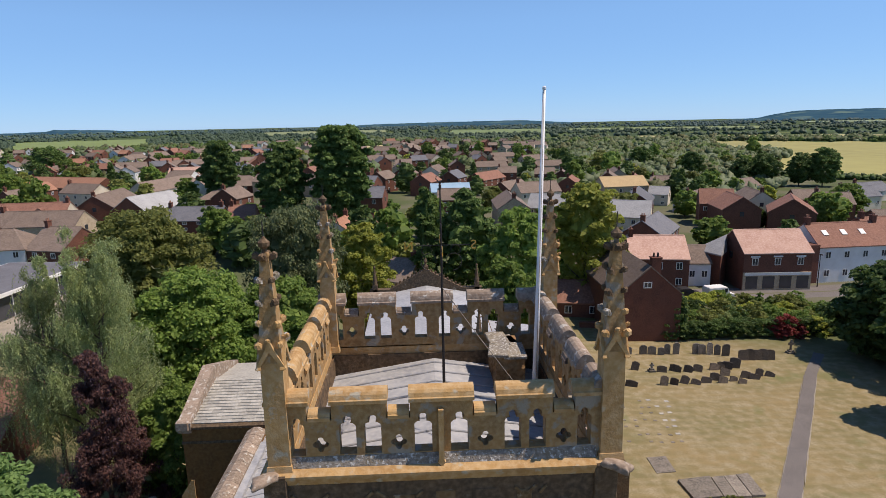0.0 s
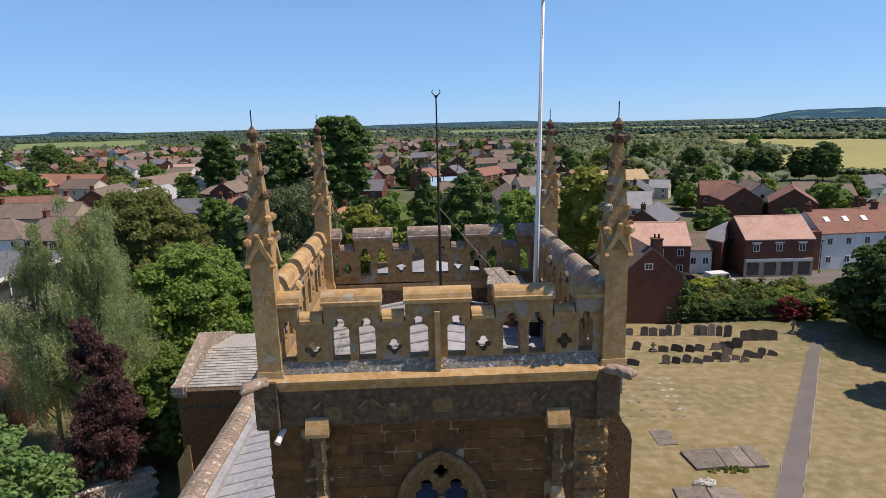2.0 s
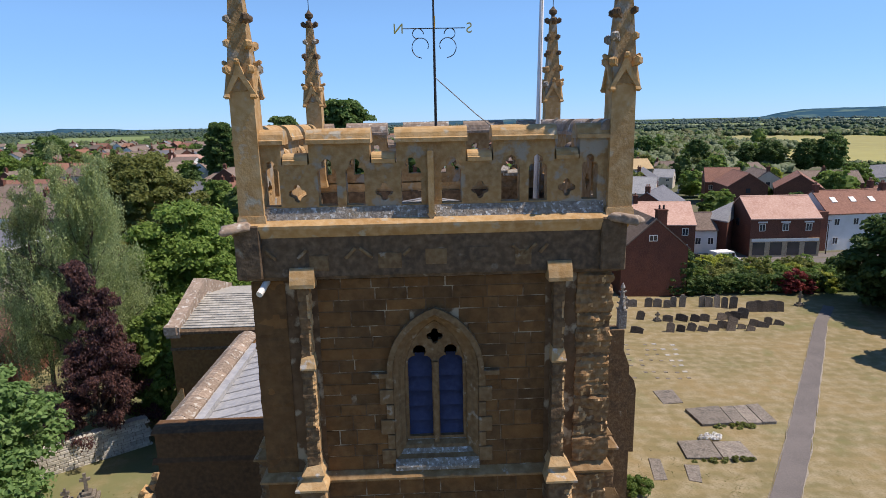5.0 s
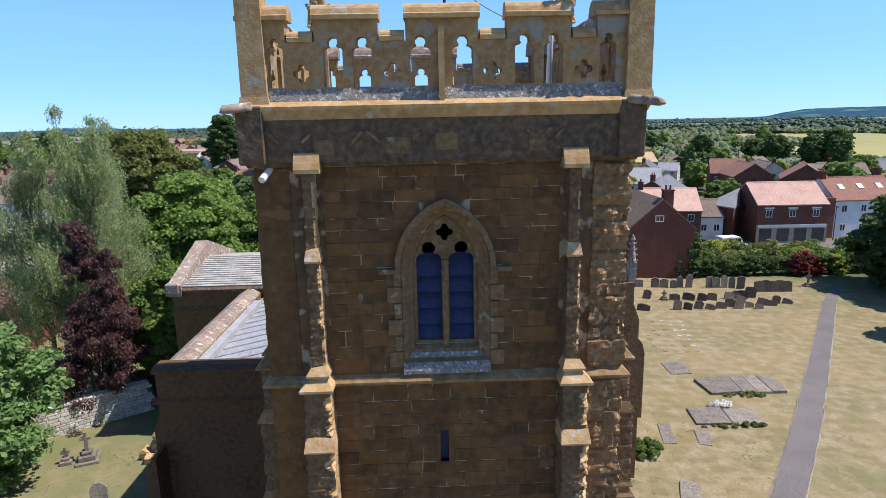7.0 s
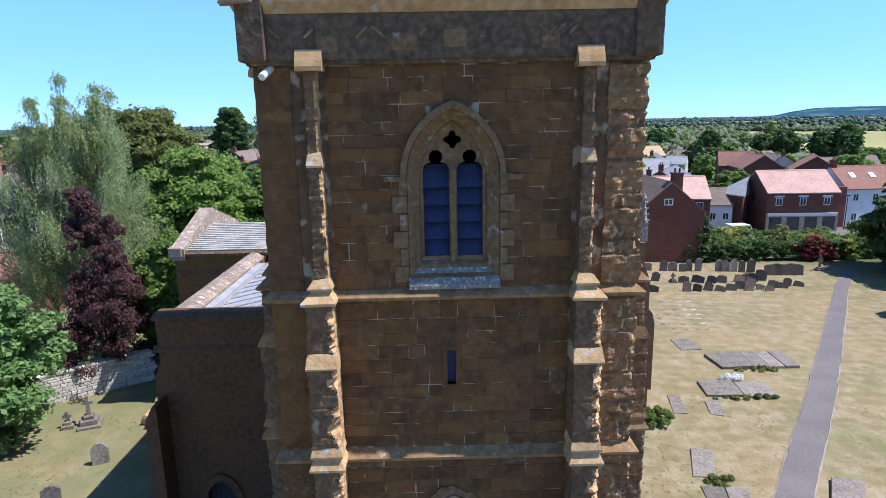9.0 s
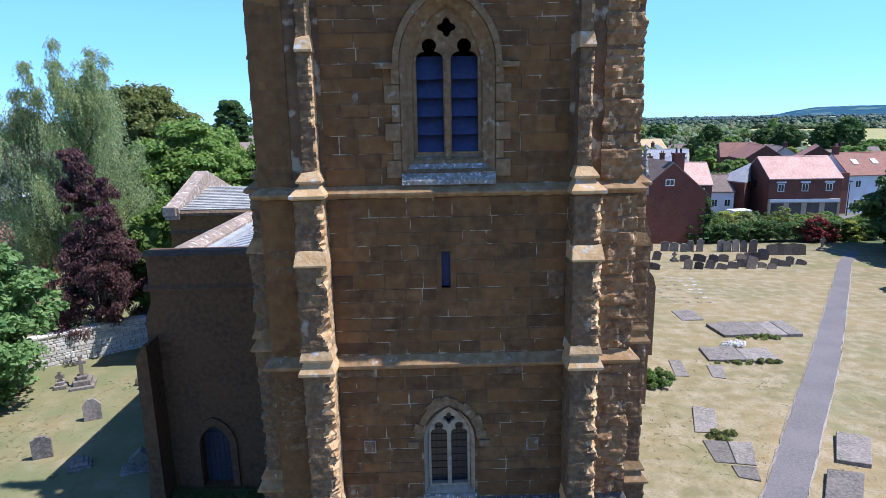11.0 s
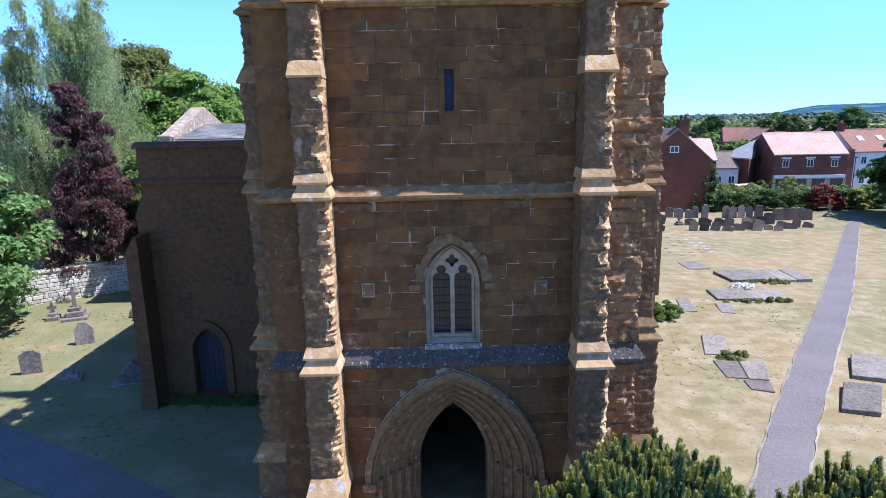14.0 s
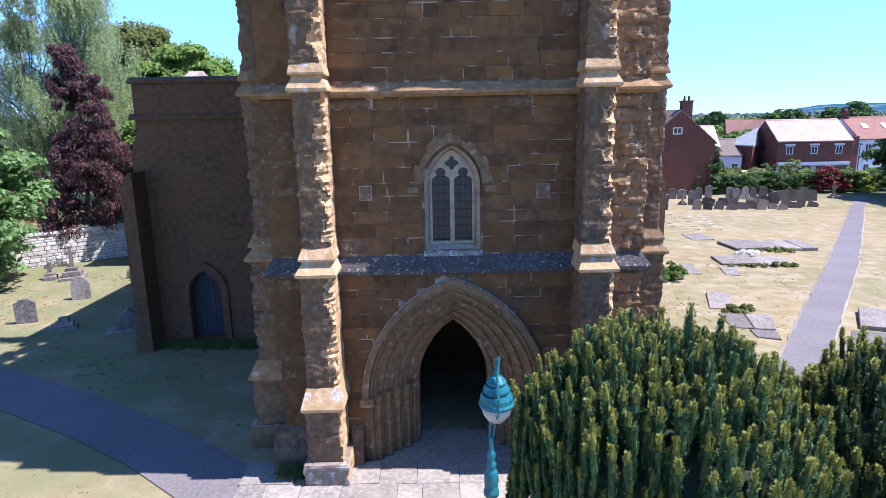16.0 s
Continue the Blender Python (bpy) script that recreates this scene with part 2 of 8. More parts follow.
L_DEEP = leaf_material("deep_green_leaf", (0.06, 0.115, 0.03), (0.13, 0.20, 0.055), None, 0.35)
L_LIME = leaf_material("yellow_green_leaf", (0.28, 0.32, 0.055), (0.45, 0.48, 0.10), None, 0.5)
L_WILLOW = leaf_material("grey_green_leaf", (0.19, 0.25, 0.09), (0.38, 0.45, 0.18), None, 0.55)
L_OLIVE = leaf_material("olive_leaf", (0.15, 0.18, 0.048), (0.30, 0.325, 0.10), None, 0.5)
L_COPPER = leaf_material("copper_leaf", (0.055, 0.04, 0.055), (0.175, 0.125, 0.16), (0.25, 0.12, 0.095), 0.5)
L_YEW = leaf_material("yew_leaf", (0.022, 0.052, 0.02), (0.085, 0.14, 0.046), None, 0.12)
L_YEWTIP = leaf_material("yew_tip", (0.18, 0.20, 0.035), (0.36, 0.35, 0.07), None, 0.2)
L_YEWGAP = leaf_material("yew_gap_shade", (0.012, 0.026, 0.011), (0.018, 0.036, 0.015), None, 0.05)
L_LAUREL = leaf_material("laurel_leaf", (0.115, 0.21, 0.068), (0.245, 0.38, 0.13), None, 0.45)
# haze of distance mixed into the leaf colours, bluer farther out
L_FAR = leaf_material("far_hazed_leaf", (0.05, 0.088, 0.056), (0.078, 0.122, 0.076), None, 0.1)
L_FARTHEST = leaf_material("farthest_hazed_leaf", (0.046, 0.084, 0.08), (0.068, 0.112, 0.102), None, 0.1)
L_SALLOW = leaf_material("sallow_leaf", (0.085, 0.115, 0.06), (0.115, 0.148, 0.078), None, 0.15)
L_MID = leaf_material("mid_green_leaf", (0.065, 0.10, 0.038), (0.105, 0.145, 0.055), None, 0.15)
L_DUN = leaf_material("dun_green_leaf", (0.10, 0.115, 0.045), (0.145, 0.155, 0.065), None, 0.15)
L_BIRCH = leaf_material("birch_leaf", (0.21, 0.265, 0.11), (0.44, 0.50, 0.23), None, 0.55)
L_GREY = leaf_material("dull_grey_green_leaf", (0.10, 0.135, 0.06), (0.20, 0.235, 0.11), None, 0.4)
L_RED = leaf_material("red_leaf", (0.19, 0.03, 0.03), (0.32, 0.065, 0.055))

# ---- mesh helpers ----
from mathutils.geometry import tessellate_polygon

rng = random.Random(7)


def thing(name, label, category, x=0.0, y=0.0, z=0.0, rz=0.0, group="", kind=""):
    e = new(name)
    e.empty_display_size = 0.2
    e.matrix_basis = pose(x, y, z, 0, 0, rz)
    return tagged(e, label, category, group, kind)


def part(name, bm, mat, parent, label=""):
    me = bpy.data.meshes.new(name)
    if isinstance(bm, tuple):
        me.from_pydata(*bm)
    else:
        bm.normal_update()
        bm.to_mesh(me)
        bm.free()
    for m in (mat if isinstance(mat, list) else [mat]):
        me.materials.append(m)
    ob = new(name, me)
    if parent:
        ob.parent = parent
    if label:
        ob["label"] = label
    return ob


def smooth(ob):
    ob.data.polygons.foreach_set("use_smooth", [True] * len(ob.data.polygons))
    return ob


def box(bm, x0, x1, y0, y1, z0, z1, bevel=0.0, m=None):
    v = [bm.verts.new((x, y, z)) for z in (z0, z1) for y in (y0, y1) for x in (x0, x1)]
    fs = [bm.faces.new([v[i] for i in f]) for f in ((0, 2, 3, 1), (4, 5, 7, 6), (0, 1, 5, 4), (2, 6, 7, 3), (0, 4, 6, 2), (1, 3, 7, 5))]
    if bevel:
        es = list({e for f in fs for e in f.edges})
        r = bmesh.ops.bevel(bm, geom=es, offset=bevel, segments=1, affect="EDGES")
        v = list({w for f in r["faces"] for w in f.verts} | {w for w in v if w.is_valid})
    if m is not None:
        for w in v:
            w.co = m @ w.co
    return bm


def prism(bm, pts, a0, a1, axis="y", m=None):
    """A polygon drawn out along one axis: pts are (x, z) for y, (y, z) for x, (x, y) for z."""
    put = {"y": lambda p, a: (p[0], a, p[1]), "x": lambda p, a: (a, p[0], p[1]), "z": lambda p, a: (p[0], p[1], a)}[axis]
    lo, hi = [bm.verts.new(put(p, a0)) for p in pts], [bm.verts.new(put(p, a1)) for p in pts]
    n = len(pts)
    bm.faces.new(lo)
    bm.faces.new(hi[::-1])
    for i in range(n):
        bm.faces.new((lo[i], hi[i], hi[(i + 1) % n], lo[(i + 1) % n]))
    if m is not None:
        for w in lo + hi:
            w.co = m @ w.co
    return bm


def plate(bm, loops, y0, y1, m=None):
    """A wall in the xz plane between y0 and y1; the first loop is its outline, the others are openings through it."""
    tris = tessellate_polygon([[Vector((x, z, 0)) for x, z in lp] for lp in loops])
    flat = [p for lp in loops for p in lp]
    a, b = [bm.verts.new((x, y0, z)) for x, z in flat], [bm.verts.new((x, y1, z)) for x, z in flat]
    for t in tris:
        for vs in ((a[t[0]], a[t[1]], a[t[2]]), (b[t[2]], b[t[1]], b[t[0]])):
            try:
                bm.faces.new(vs)
            except ValueError:
                pass
    k = 0
    for lp in loops:
        n = len(lp)
        for i in range(n):
            j = (i + 1) % n
            bm.faces.new((a[k + i], b[k + i], b[k + j], a[k + j]))
        k += n
    bmesh.ops.recalc_face_normals(bm, faces=bm.faces)
    if m is not None:
        for w in a + b:
            w.co = m @ w.co
    return bm


def lathe(bm, prof, x=0, y=0, n=16, cap=True):
    rings = [[bm.verts.new((x + r * math.cos(2 * math.pi * i / n), y + r * math.sin(2 * math.pi * i / n), z)) for i in range(n)] for r, z in prof]
    for a, b in zip(rings, rings[1:]):
        for i in range(n):
            bm.faces.new((a[i], a[(i + 1) % n], b[(i + 1) % n], b[i]))
    if cap:
        bm.faces.new(rings[0][::-1])
        bm.faces.new(rings[-1])
    return bm


def tube(bm, pts, r, n=6, r1=None):
    rings = []
    pts = [Vector(p) for p in pts]
    for i, p in enumerate(pts):
        d = (pts[min(i + 1, len(pts) - 1)] - pts[max(i - 1, 0)]).normalized()
        q = d.to_track_quat("Z", "Y")
        rr = r if r1 is None else r + (r1 - r) * i / (len(pts) - 1)
        rings.append([bm.verts.new(p + q @ Vector((rr * math.cos(2 * math.pi * k / n), rr * math.sin(2 * math.pi * k / n), 0))) for k in range(n)])
    for a, b in zip(rings, rings[1:]):
        for k in range(n):
            bm.faces.new((a[k], a[(k + 1) % n], b[(k + 1) % n], b[k]))
    bm.faces.new(rings[0][::-1])
    bm.faces.new(rings[-1])
    return bm


def arc_pointed(cx, z_spring, half, apex, n=8):
    """Points of a pointed arch from the right spring over the apex to the left one."""
    h = apex - z_spring
    r = (half * half + h * h) / (2 * half)
    ang = math.asin(min(1, h / r)) if r >= half else math.pi - math.asin(min(1, h / r))
    if h > r:
        ang = math.pi - ang
    right = [(cx + half - r + r * math.cos(ang * i / n), z_spring + r * math.sin(ang * i / n)) for i in range(n + 1)]
    left = [(2 * cx - x, z) for x, z in reversed(right[:-1])]
    return right + left


def arch_loop(cx, z0, half, z_spring, apex, n=8):
    return [(cx - half, z0), (cx + half, z0)] + arc_pointed(cx, z_spring, half, apex, n)


def lancet(cx, z0, half, z_top):
    """A narrow light with a trefoil head."""
    s = z_top - half * 1.9
    pts = [(cx - half, z0), (cx + half, z0), (cx + half, s)]
    for c, r, a0, a1 in (((cx + half * 0.42, s + half * 0.25), half * 0.6, -20, 95), ((cx, s + half * 1.25), half * 0.55, -15, 195), ((cx - half * 0.42, s + half * 0.25), half * 0.6, 85, 200)):
        for i in range(6):
            a = radians(a0 + (a1 - a0) * i / 5)
            pts.append((c[0] + r * math.cos(a), c[1] + r * math.sin(a)))
    pts.append((cx - half, s))
    return pts


def quatrefoil(cx, cz, r):
    pts = []
    for k in range(4):
        c = radians(90 * k)
        for i in range(6):
            a = c + radians(-100 + 200 * i / 5)
            pts.append((cx + 0.55 * r * math.cos(c) + 0.36 * r * math.cos(a), cz + 0.55 * r * math.sin(c) + 0.36 * r * math.sin(a)))
    return pts


def rough_box(x0, x1, y0, y1, z0, z1, step=0.09, amp=0.05, seed=0.0, taper=0.0, course=0.32, wear=0.0, worn_side=0):
    """A block of worn masonry: its sides are gridded and pushed in and out, with sunk joints between courses."""
    nz = max(2, int((z1 - z0) / step))
    ring = []
    nx, ny = max(2, int((x1 - x0) / step)), max(2, int((y1 - y0) / step))
    ring += [(x0 + (x1 - x0) * i / nx, y0) for i in range(nx)]
    ring += [(x1, y0 + (y1 - y0) * i / ny) for i in range(ny)]
    ring += [(x1 - (x1 - x0) * i / nx, y1) for i in range(nx)]
    ring += [(x0, y1 - (y1 - y0) * i / ny) for i in range(ny)]
    cx, cy = (x0 + x1) / 2, (y0 + y1) / 2
    vs, fs, n = [], [], len(ring)
    for k in range(nz + 1):
        z = z0 + (z1 - z0) * k / nz
        ph = (z - z0) / course
        joint = max(0.0, 1 - abs(ph - round(ph)) * course / 0.035)
        stone = noise.noise((math.floor(ph + 0.5) * 3.7 + seed, seed, 1.3))
        for x, y in ring:
            p = (x * 3.1 + seed, y * 3.1, z * 3.1)
            d = amp * (noise.noise(p) * 0.9 + 0.55 * noise.noise((p[0] * 2.7, p[1] * 2.7, p[2] * 2.7)) + 0.5 * stone - 0.7 * joint)
            if k in (0, nz):
                d = -amp * 0.6
            if wear:
                # the front arrises have broken away to a ragged splay
                for qx, s in ((x0, 1), (x1, -1)):
                    c = 0.34 + 0.4 * noise.noise((math.floor(ph * 1.3 + 0.2) * 2.3 + seed, qx * 3, 0.4)) + 0.45 * noise.noise((z * 5.3, qx, seed)) + 0.45 * noise.noise((z * 13.0, qx, seed))
                    c = wear * max(0.03, min(1.0, c)) * (1.0 if s == worn_side else 0.16)
                    c *= min(1.0, 4 * (z - z0), 4 * (z1 - z)) if k not in (0, nz) else 0.0
                    u = -1.0
                    if abs(y - y0) < 1e-6 and abs(x - qx) < c:
                        u = 0.5 - 0.5 * abs(x - qx) / c
                    elif abs(x - qx) < 1e-6 and y - y0 < c:
                        u = 0.5 + 0.5 * (y - y0) / c
                    if u >= 0:
                        x, y = qx + s * c * (1 - u), y0 + c * u
                        d = d * 1.5 + 0.03 * noise.noise((x * 13, y * 13, z * 13 + seed))
            f = taper * (z - z0) / (z1 - z0)
            dx, dy = x - cx, y - cy
            ln = math.hypot(dx, dy)
            vs.append((x - dx * f + d * dx / ln, y - dy * f + d * dy / ln, z))
    for k in range(nz):
        for i in range(n):
            j = (i + 1) % n
            fs.append((k * n + i, k * n + j, (k + 1) * n + j, (k + 1) * n + i))
    fs.append(tuple(range(n - 1, -1, -1)))
    fs.append(tuple(range(nz * n, nz * n + n)))
    return vs, [], fs


def ground_z(x, y):
    d = max(0.0, math.hypot(x, y - 20) - 110)
    gx = max(-60.0, min(30.0, x))
    gy = max(-20.0, min(70.0, y))
    z = -0.55 - 0.033 * gx * (1 if gx > 0 else 0.45) - 0.011 * (gy - 12)
    z -= min(2.2, d * 0.012)
    # the street lies lower than the churchyard
    f = max(0.0, min(1.0, (y - 73) / 18)) * max(0.0, min(1.0, (x - 30) / 14))
    z -= 1.6 * f * f * (3 - 2 * f)
    return z

# ---- ground ----
def ground_material():
    m = bpy.data.materials.new("dry_grass_and_fields")
    m.use_nodes = True
    t = m.node_tree
    b = t.nodes["Principled BSDF"]
    b.inputs["Roughness"].default_value, b.inputs["Specular IOR Level"].default_value = 0.95, 0.1
    geo = t.nodes.new("ShaderNodeNewGeometry")

    def nz(scale, detail=6):
        n = t.nodes.new("ShaderNodeTexNoise")
        n.inputs["Scale"].default_value, n.inputs["Detail"].default_value = scale, detail
        t.links.new(geo.outputs["Position"], n.inputs["Vector"])
        return n.outputs["Fac"]

    def rng_(v, lo, hi):
        r = t.nodes.new("ShaderNodeMapRange")
        r.inputs[1].default_value, r.inputs[2].default_value = lo, hi
        t.links.new(v, r.inputs[0])
        return r.outputs[0]

    def mx(f, a, c):
        x = t.nodes.new("ShaderNodeMix")
        x.data_type = "RGBA"
        t.links.new(f, x.inputs[0])
        for s, v in ((x.inputs[6], a), (x.inputs[7], c)):
            if isinstance(v, tuple):
                s.default_value = (*v, 1)
            else:
                t.links.new(v, s)
        return x.outputs[2]

    dry = mx(rng_(nz(0.16), 0.36, 0.62), (0.262, 0.198, 0.102), (0.19, 0.166, 0.084))
    dry = mx(rng_(nz(1.1), 0.42, 0.7), dry, (0.325, 0.272, 0.175))
    dry = mx(rng_(nz(9.0, 8), 0.45, 0.85), dry, (0.175, 0.142, 0.066))
    # faint mown swathes
    mow = t.nodes.new("ShaderNodeTexWave")
    mow.bands_direction, mow.wave_profile = "Y", "SIN"
    mow.inputs["Scale"].default_value, mow.inputs["Distortion"].default_value, mow.inputs["Detail"].default_value, mow.inputs["Detail Scale"].default_value = 0.32, 3.0, 2.0, 0.25
    t.links.new(geo.outputs["Position"], mow.inputs["Vector"])
    half = t.nodes.new("ShaderNodeMath")
    half.operation = "MULTIPLY"
    half.inputs[1].default_value = 0.13
    t.links.new(rng_(mow.outputs["Fac"], 0.45, 0.9), half.inputs[0])
    dry = mx(half.outputs[0], dry, (0.37, 0.275, 0.14))
    moss = t.nodes.new("ShaderNodeMath")
    moss.operation = "MULTIPLY"
    moss.inputs[1].default_value = 0.75
    t.links.new(rng_(nz(0.35, 8), 0.56, 0.72), moss.inputs[0])
    dry = mx(moss.outputs[0], dry, (0.15, 0.16, 0.066))
    # north of the church: greener turf, darkened as well for the church's shade
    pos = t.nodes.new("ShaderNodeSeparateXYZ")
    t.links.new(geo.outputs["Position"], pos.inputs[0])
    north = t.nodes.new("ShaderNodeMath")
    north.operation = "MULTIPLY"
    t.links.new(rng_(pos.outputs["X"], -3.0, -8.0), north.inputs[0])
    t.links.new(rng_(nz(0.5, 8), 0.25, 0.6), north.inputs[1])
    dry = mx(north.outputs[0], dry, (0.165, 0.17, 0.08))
    # fields far off: a patchwork of crops
    vor = t.nodes.new("ShaderNodeTexVoronoi")
    vor.inputs["Scale"].default_value = 0.0042
    mp = t.nodes.new("ShaderNodeMapping")
    mp.inputs["Scale"].default_value = (1.0, 0.7, 0.0)
    t.links.new(geo.outputs["Position"], mp.inputs["Vector"])
    t.links.new(mp.outputs[0], vor.inputs["Vector"])
    rp = t.nodes.new("ShaderNodeValToRGB")
    rp.color_ramp.interpolation = "CONSTANT"
    els = rp.color_ramp.elements
    els[0].color, els[1].color, els[1].position = (0.075, 0.11, 0.042, 1), (0.055, 0.085, 0.034, 1), 0.3
    for pos, c in ((0.5, (0.15, 0.17, 0.06, 1)), (0.62, (0.09, 0.125, 0.04, 1)), (0.8, (0.13, 0.155, 0.055, 1)), (0.92, (0.055, 0.085, 0.03, 1))):
        e = els.new(pos)
        e.color = c
    sep = t.nodes.new("ShaderNodeSeparateColor")
    t.links.new(vor.outputs["Color"], sep.inputs[0])
    t.links.new(sep.outputs[0], rp.inputs[0])
    fields = mx(rng_(nz(0.006), 0.42, 0.5), rp.outputs[0], (0.05, 0.075, 0.03))
    dist = t.nodes.new("ShaderNodeVectorMath")
    dist.operation = "LENGTH"
    t.links.new(geo.outputs["Position"], dist.inputs[0])
    town = mx(rng_(nz(0.05), 0.4, 0.6), (0.085, 0.105, 0.045), (0.135, 0.13, 0.085))
    far = mx(rng_(dist.outputs["Value"], 480, 520), town, fields)
    col = mx(rng_(dist.outputs["Value"], 72, 84), dry, far)
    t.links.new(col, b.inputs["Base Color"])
    bp = t.nodes.new("ShaderNodeBump")
    bp.inputs["Strength"].default_value, bp.inputs["Distance"].default_value = 0.25, 0.04
    t.links.new(nz(22, 8), bp.inputs["Height"])
    t.links.new(bp.outputs[0], b.inputs["Normal"])
    return m


def build_ground():
    n, lim = 150, 4800.0
    ax = [math.sinh(6.2 * (2 * i / n - 1)) / math.sinh(6.2) * lim for i in range(n + 1)]
    vs = [(x, y + 25, ground_z(x, y + 25)) for y in ax for x in ax]
    w = n + 1
    fs = [(j * w + i, j * w + i + 1, (j + 1) * w + i + 1, (j + 1) * w + i) for j in range(n) for i in range(n)]
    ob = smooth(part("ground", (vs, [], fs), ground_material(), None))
    tagged(ob, "sun-dried grass churchyard running out to fields and low hills", "ground", kind="structure")


build_ground()


def strip(name, centre, width, mat, lift, label, category="path"):
    """A path laid along a line of points, on the ground, with slightly uneven edges."""
    pts = []
    for (x0, y0, w0), (x1, y1, w1) in zip(centre, centre[1:]):
        k = max(1, int(math.hypot(x1 - x0, y1 - y0) / 0.8))
        pts += [(x0 + (x1 - x0) * i / k, y0 + (y1 - y0) * i / k, w0 + (w1 - w0) * i / k) for i in range(k)]
    pts.append(centre[-1])
    vs, fs = [], []
    for i, (x, y, w) in enumerate(pts):
        x2, y2, _ = pts[min(i + 1, len(pts) - 1)]
        x1, y1, _ = pts[max(i - 1, 0)]
        d = Vector((x2 - x1, y2 - y1)).normalized()
        for s in (-1, -0.5, 0, 0.5, 1):
            q = s * (w * width / 2 + (0.06 * noise.noise((x, y, s * 5.0)) if abs(s) == 1 else 0))
            px, py = x - d.y * q, y + d.x * q
            vs.append((px, py, ground_z(px, py) + lift))
    for i in range(len(pts) - 1):
        for k in range(4):
            a = i * 5 + k
            fs.append((a, a + 5, a + 6, a + 1))
    return tagged(part(name, (vs, [], fs), mat, None), label, category, kind="structure")

# ---- church tower ----
CX, WY, TW = 0.33, 12.45, 3.78   # centre line, front face, half width
DEPTH = 7.6
CY = WY + DEPTH / 2
tower = thing("church_tower", "tall ironstone church tower with battlements and corner pinnacles", "church tower", CX, WY, -0.6)
OFF = Matrix.Translation((-CX, -WY, 0.6))   # world to the tower's own place


def tpart(name, bm, mat, parent=None, label=""):
    ob = part(name, bm, mat, parent or tower, label)
    if parent is None:
        ob.matrix_local = OFF
    return ob


DOOR_X, WIN_X, BEL_X, SLIT_X = 0.23, 0.24, 0.33, 0.235
door_hole = arch_loop(DOOR_X, -0.55, 1.80, 0.95, 3.40, 12)
win_hole = arch_loop(WIN_X, 4.26, 0.56, 5.55, 6.36, 8)
slit_hole = [(SLIT_X - 0.09, 9.03), (SLIT_X + 0.09, 9.03), (SLIT_X + 0.09, 9.8), (SLIT_X - 0.09, 9.8)]
bel_hole = arch_loop(BEL_X, 11.42, 0.92, 13.5, 14.80, 8)
bm = bmesh.new()
plate(bm, [[(CX - TW, -0.9), (CX + TW, -0.9), (CX + TW, 15.75), (CX - TW, 15.75)], door_hole, win_hole, slit_hole, bel_hole], WY, WY + 1.1)
wall_front = tpart("front_wall", bm, M_MORTAR)
bm = bmesh.new()
box(bm, CX - TW, CX - TW + 1.0, WY + 1.1, WY + DEPTH, -0.9, 15.75)
tpart("north_wall", bm, M_ROUGH)
bm = bmesh.new()
box(bm, CX + TW - 1.0, CX + TW, WY + 1.1, WY + DEPTH, -0.9, 15.75)
tpart("south_wall", bm, M_STONE)
bm = bmesh.new()
box(bm, CX - TW + 1.0, CX + TW - 1.0, WY + DEPTH - 1.0, WY + DEPTH, -0.9, 15.75)
tpart("east_wall", bm, M_STONE)
bm = bmesh.new()
box(bm, CX - TW + 1.0, CX + TW - 1.0, WY + 1.1, WY + DEPTH - 1.0, 3.9, 4.0)
tpart("inner_floor", bm, M_DARK)

# frieze band and cornice, standing out all round
a = 0.18
for x0, x1, y0, y1 in ((-TW - a, TW + a, -a, 0.36), (-TW - a, TW + a, DEPTH - 0.36, DEPTH + a), (-TW - a, -TW + 0.36, 0.36, DEPTH - 0.36), (TW - 0.36, TW + a, 0.36, DEPTH - 0.36)):
    bm = bmesh.new()
    box(bm, CX + x0, CX + x1, WY + y0, WY + y1, 15.72, 16.6)
    tpart("frieze", bm, M_BAND, None, "dark weathered frieze band")


def ring_course(bm, prof, half, depth, cx=CX, y0=WY):
    """A moulding carried round the tower; prof: (stand-out, z)."""
    for i in range(len(prof)):
        (a, z), (b, z2) = prof[i], prof[(i + 1) % len(prof)]
        c = [[bm.verts.new((cx + sx * (half + o), y0 + (-o if sy < 0 else depth + o), zz)) for sx, sy in ((-1, -1), (1, -1), (1, 1), (-1, 1))] for o, zz in ((a, z), (b, z2))]
        for k in range(4):
            bm.faces.new((c[0][k], c[0][(k + 1) % 4], c[1][(k + 1) % 4], c[1][k]))
    bmesh.ops.remove_doubles(bm, verts=bm.verts, dist=0.001)
    bmesh.ops.recalc_face_normals(bm, faces=bm.faces)
    return bm


for name, prof, mat in (
    ("cornice", [(-0.3, 16.55), (0.2, 16.55), (0.24, 16.62), (0.29, 16.74), (0.29, 16.80), (0.1, 16.9), (-0.3, 16.9)], M_DRESSED),
    ("string_course", [(-0.3, 15.64), (0.10, 15.64), (0.13, 15.72), (-0.3, 15.72)], M_BAND),
    ("string_course", [(-0.3, 10.94), (0.10, 10.94), (0.17, 11.0), (0.17, 11.04), (0.0, 11.17), (-0.3, 11.17)], M_STRING),
    ("string_course", [(-0.3, 7.30), (0.12, 7.30), (0.19, 7.36), (0.19, 7.41), (0.0, 7.57), (-0.3, 7.57)], M_STRING),
    ("string_course", [(-0.3, 3.74), (0.12, 3.74), (0.18, 3.80), (0.18, 3.86), (0.0, 4.14), (-0.3, 4.14)], M_FLINT),
):
    bm = bmesh.new()
    half = TW
    tpart(name, ring_course(bm, prof, half, DEPTH), mat)

# ---- parapet: one side, then three turned copies ----
PZ = 16.86


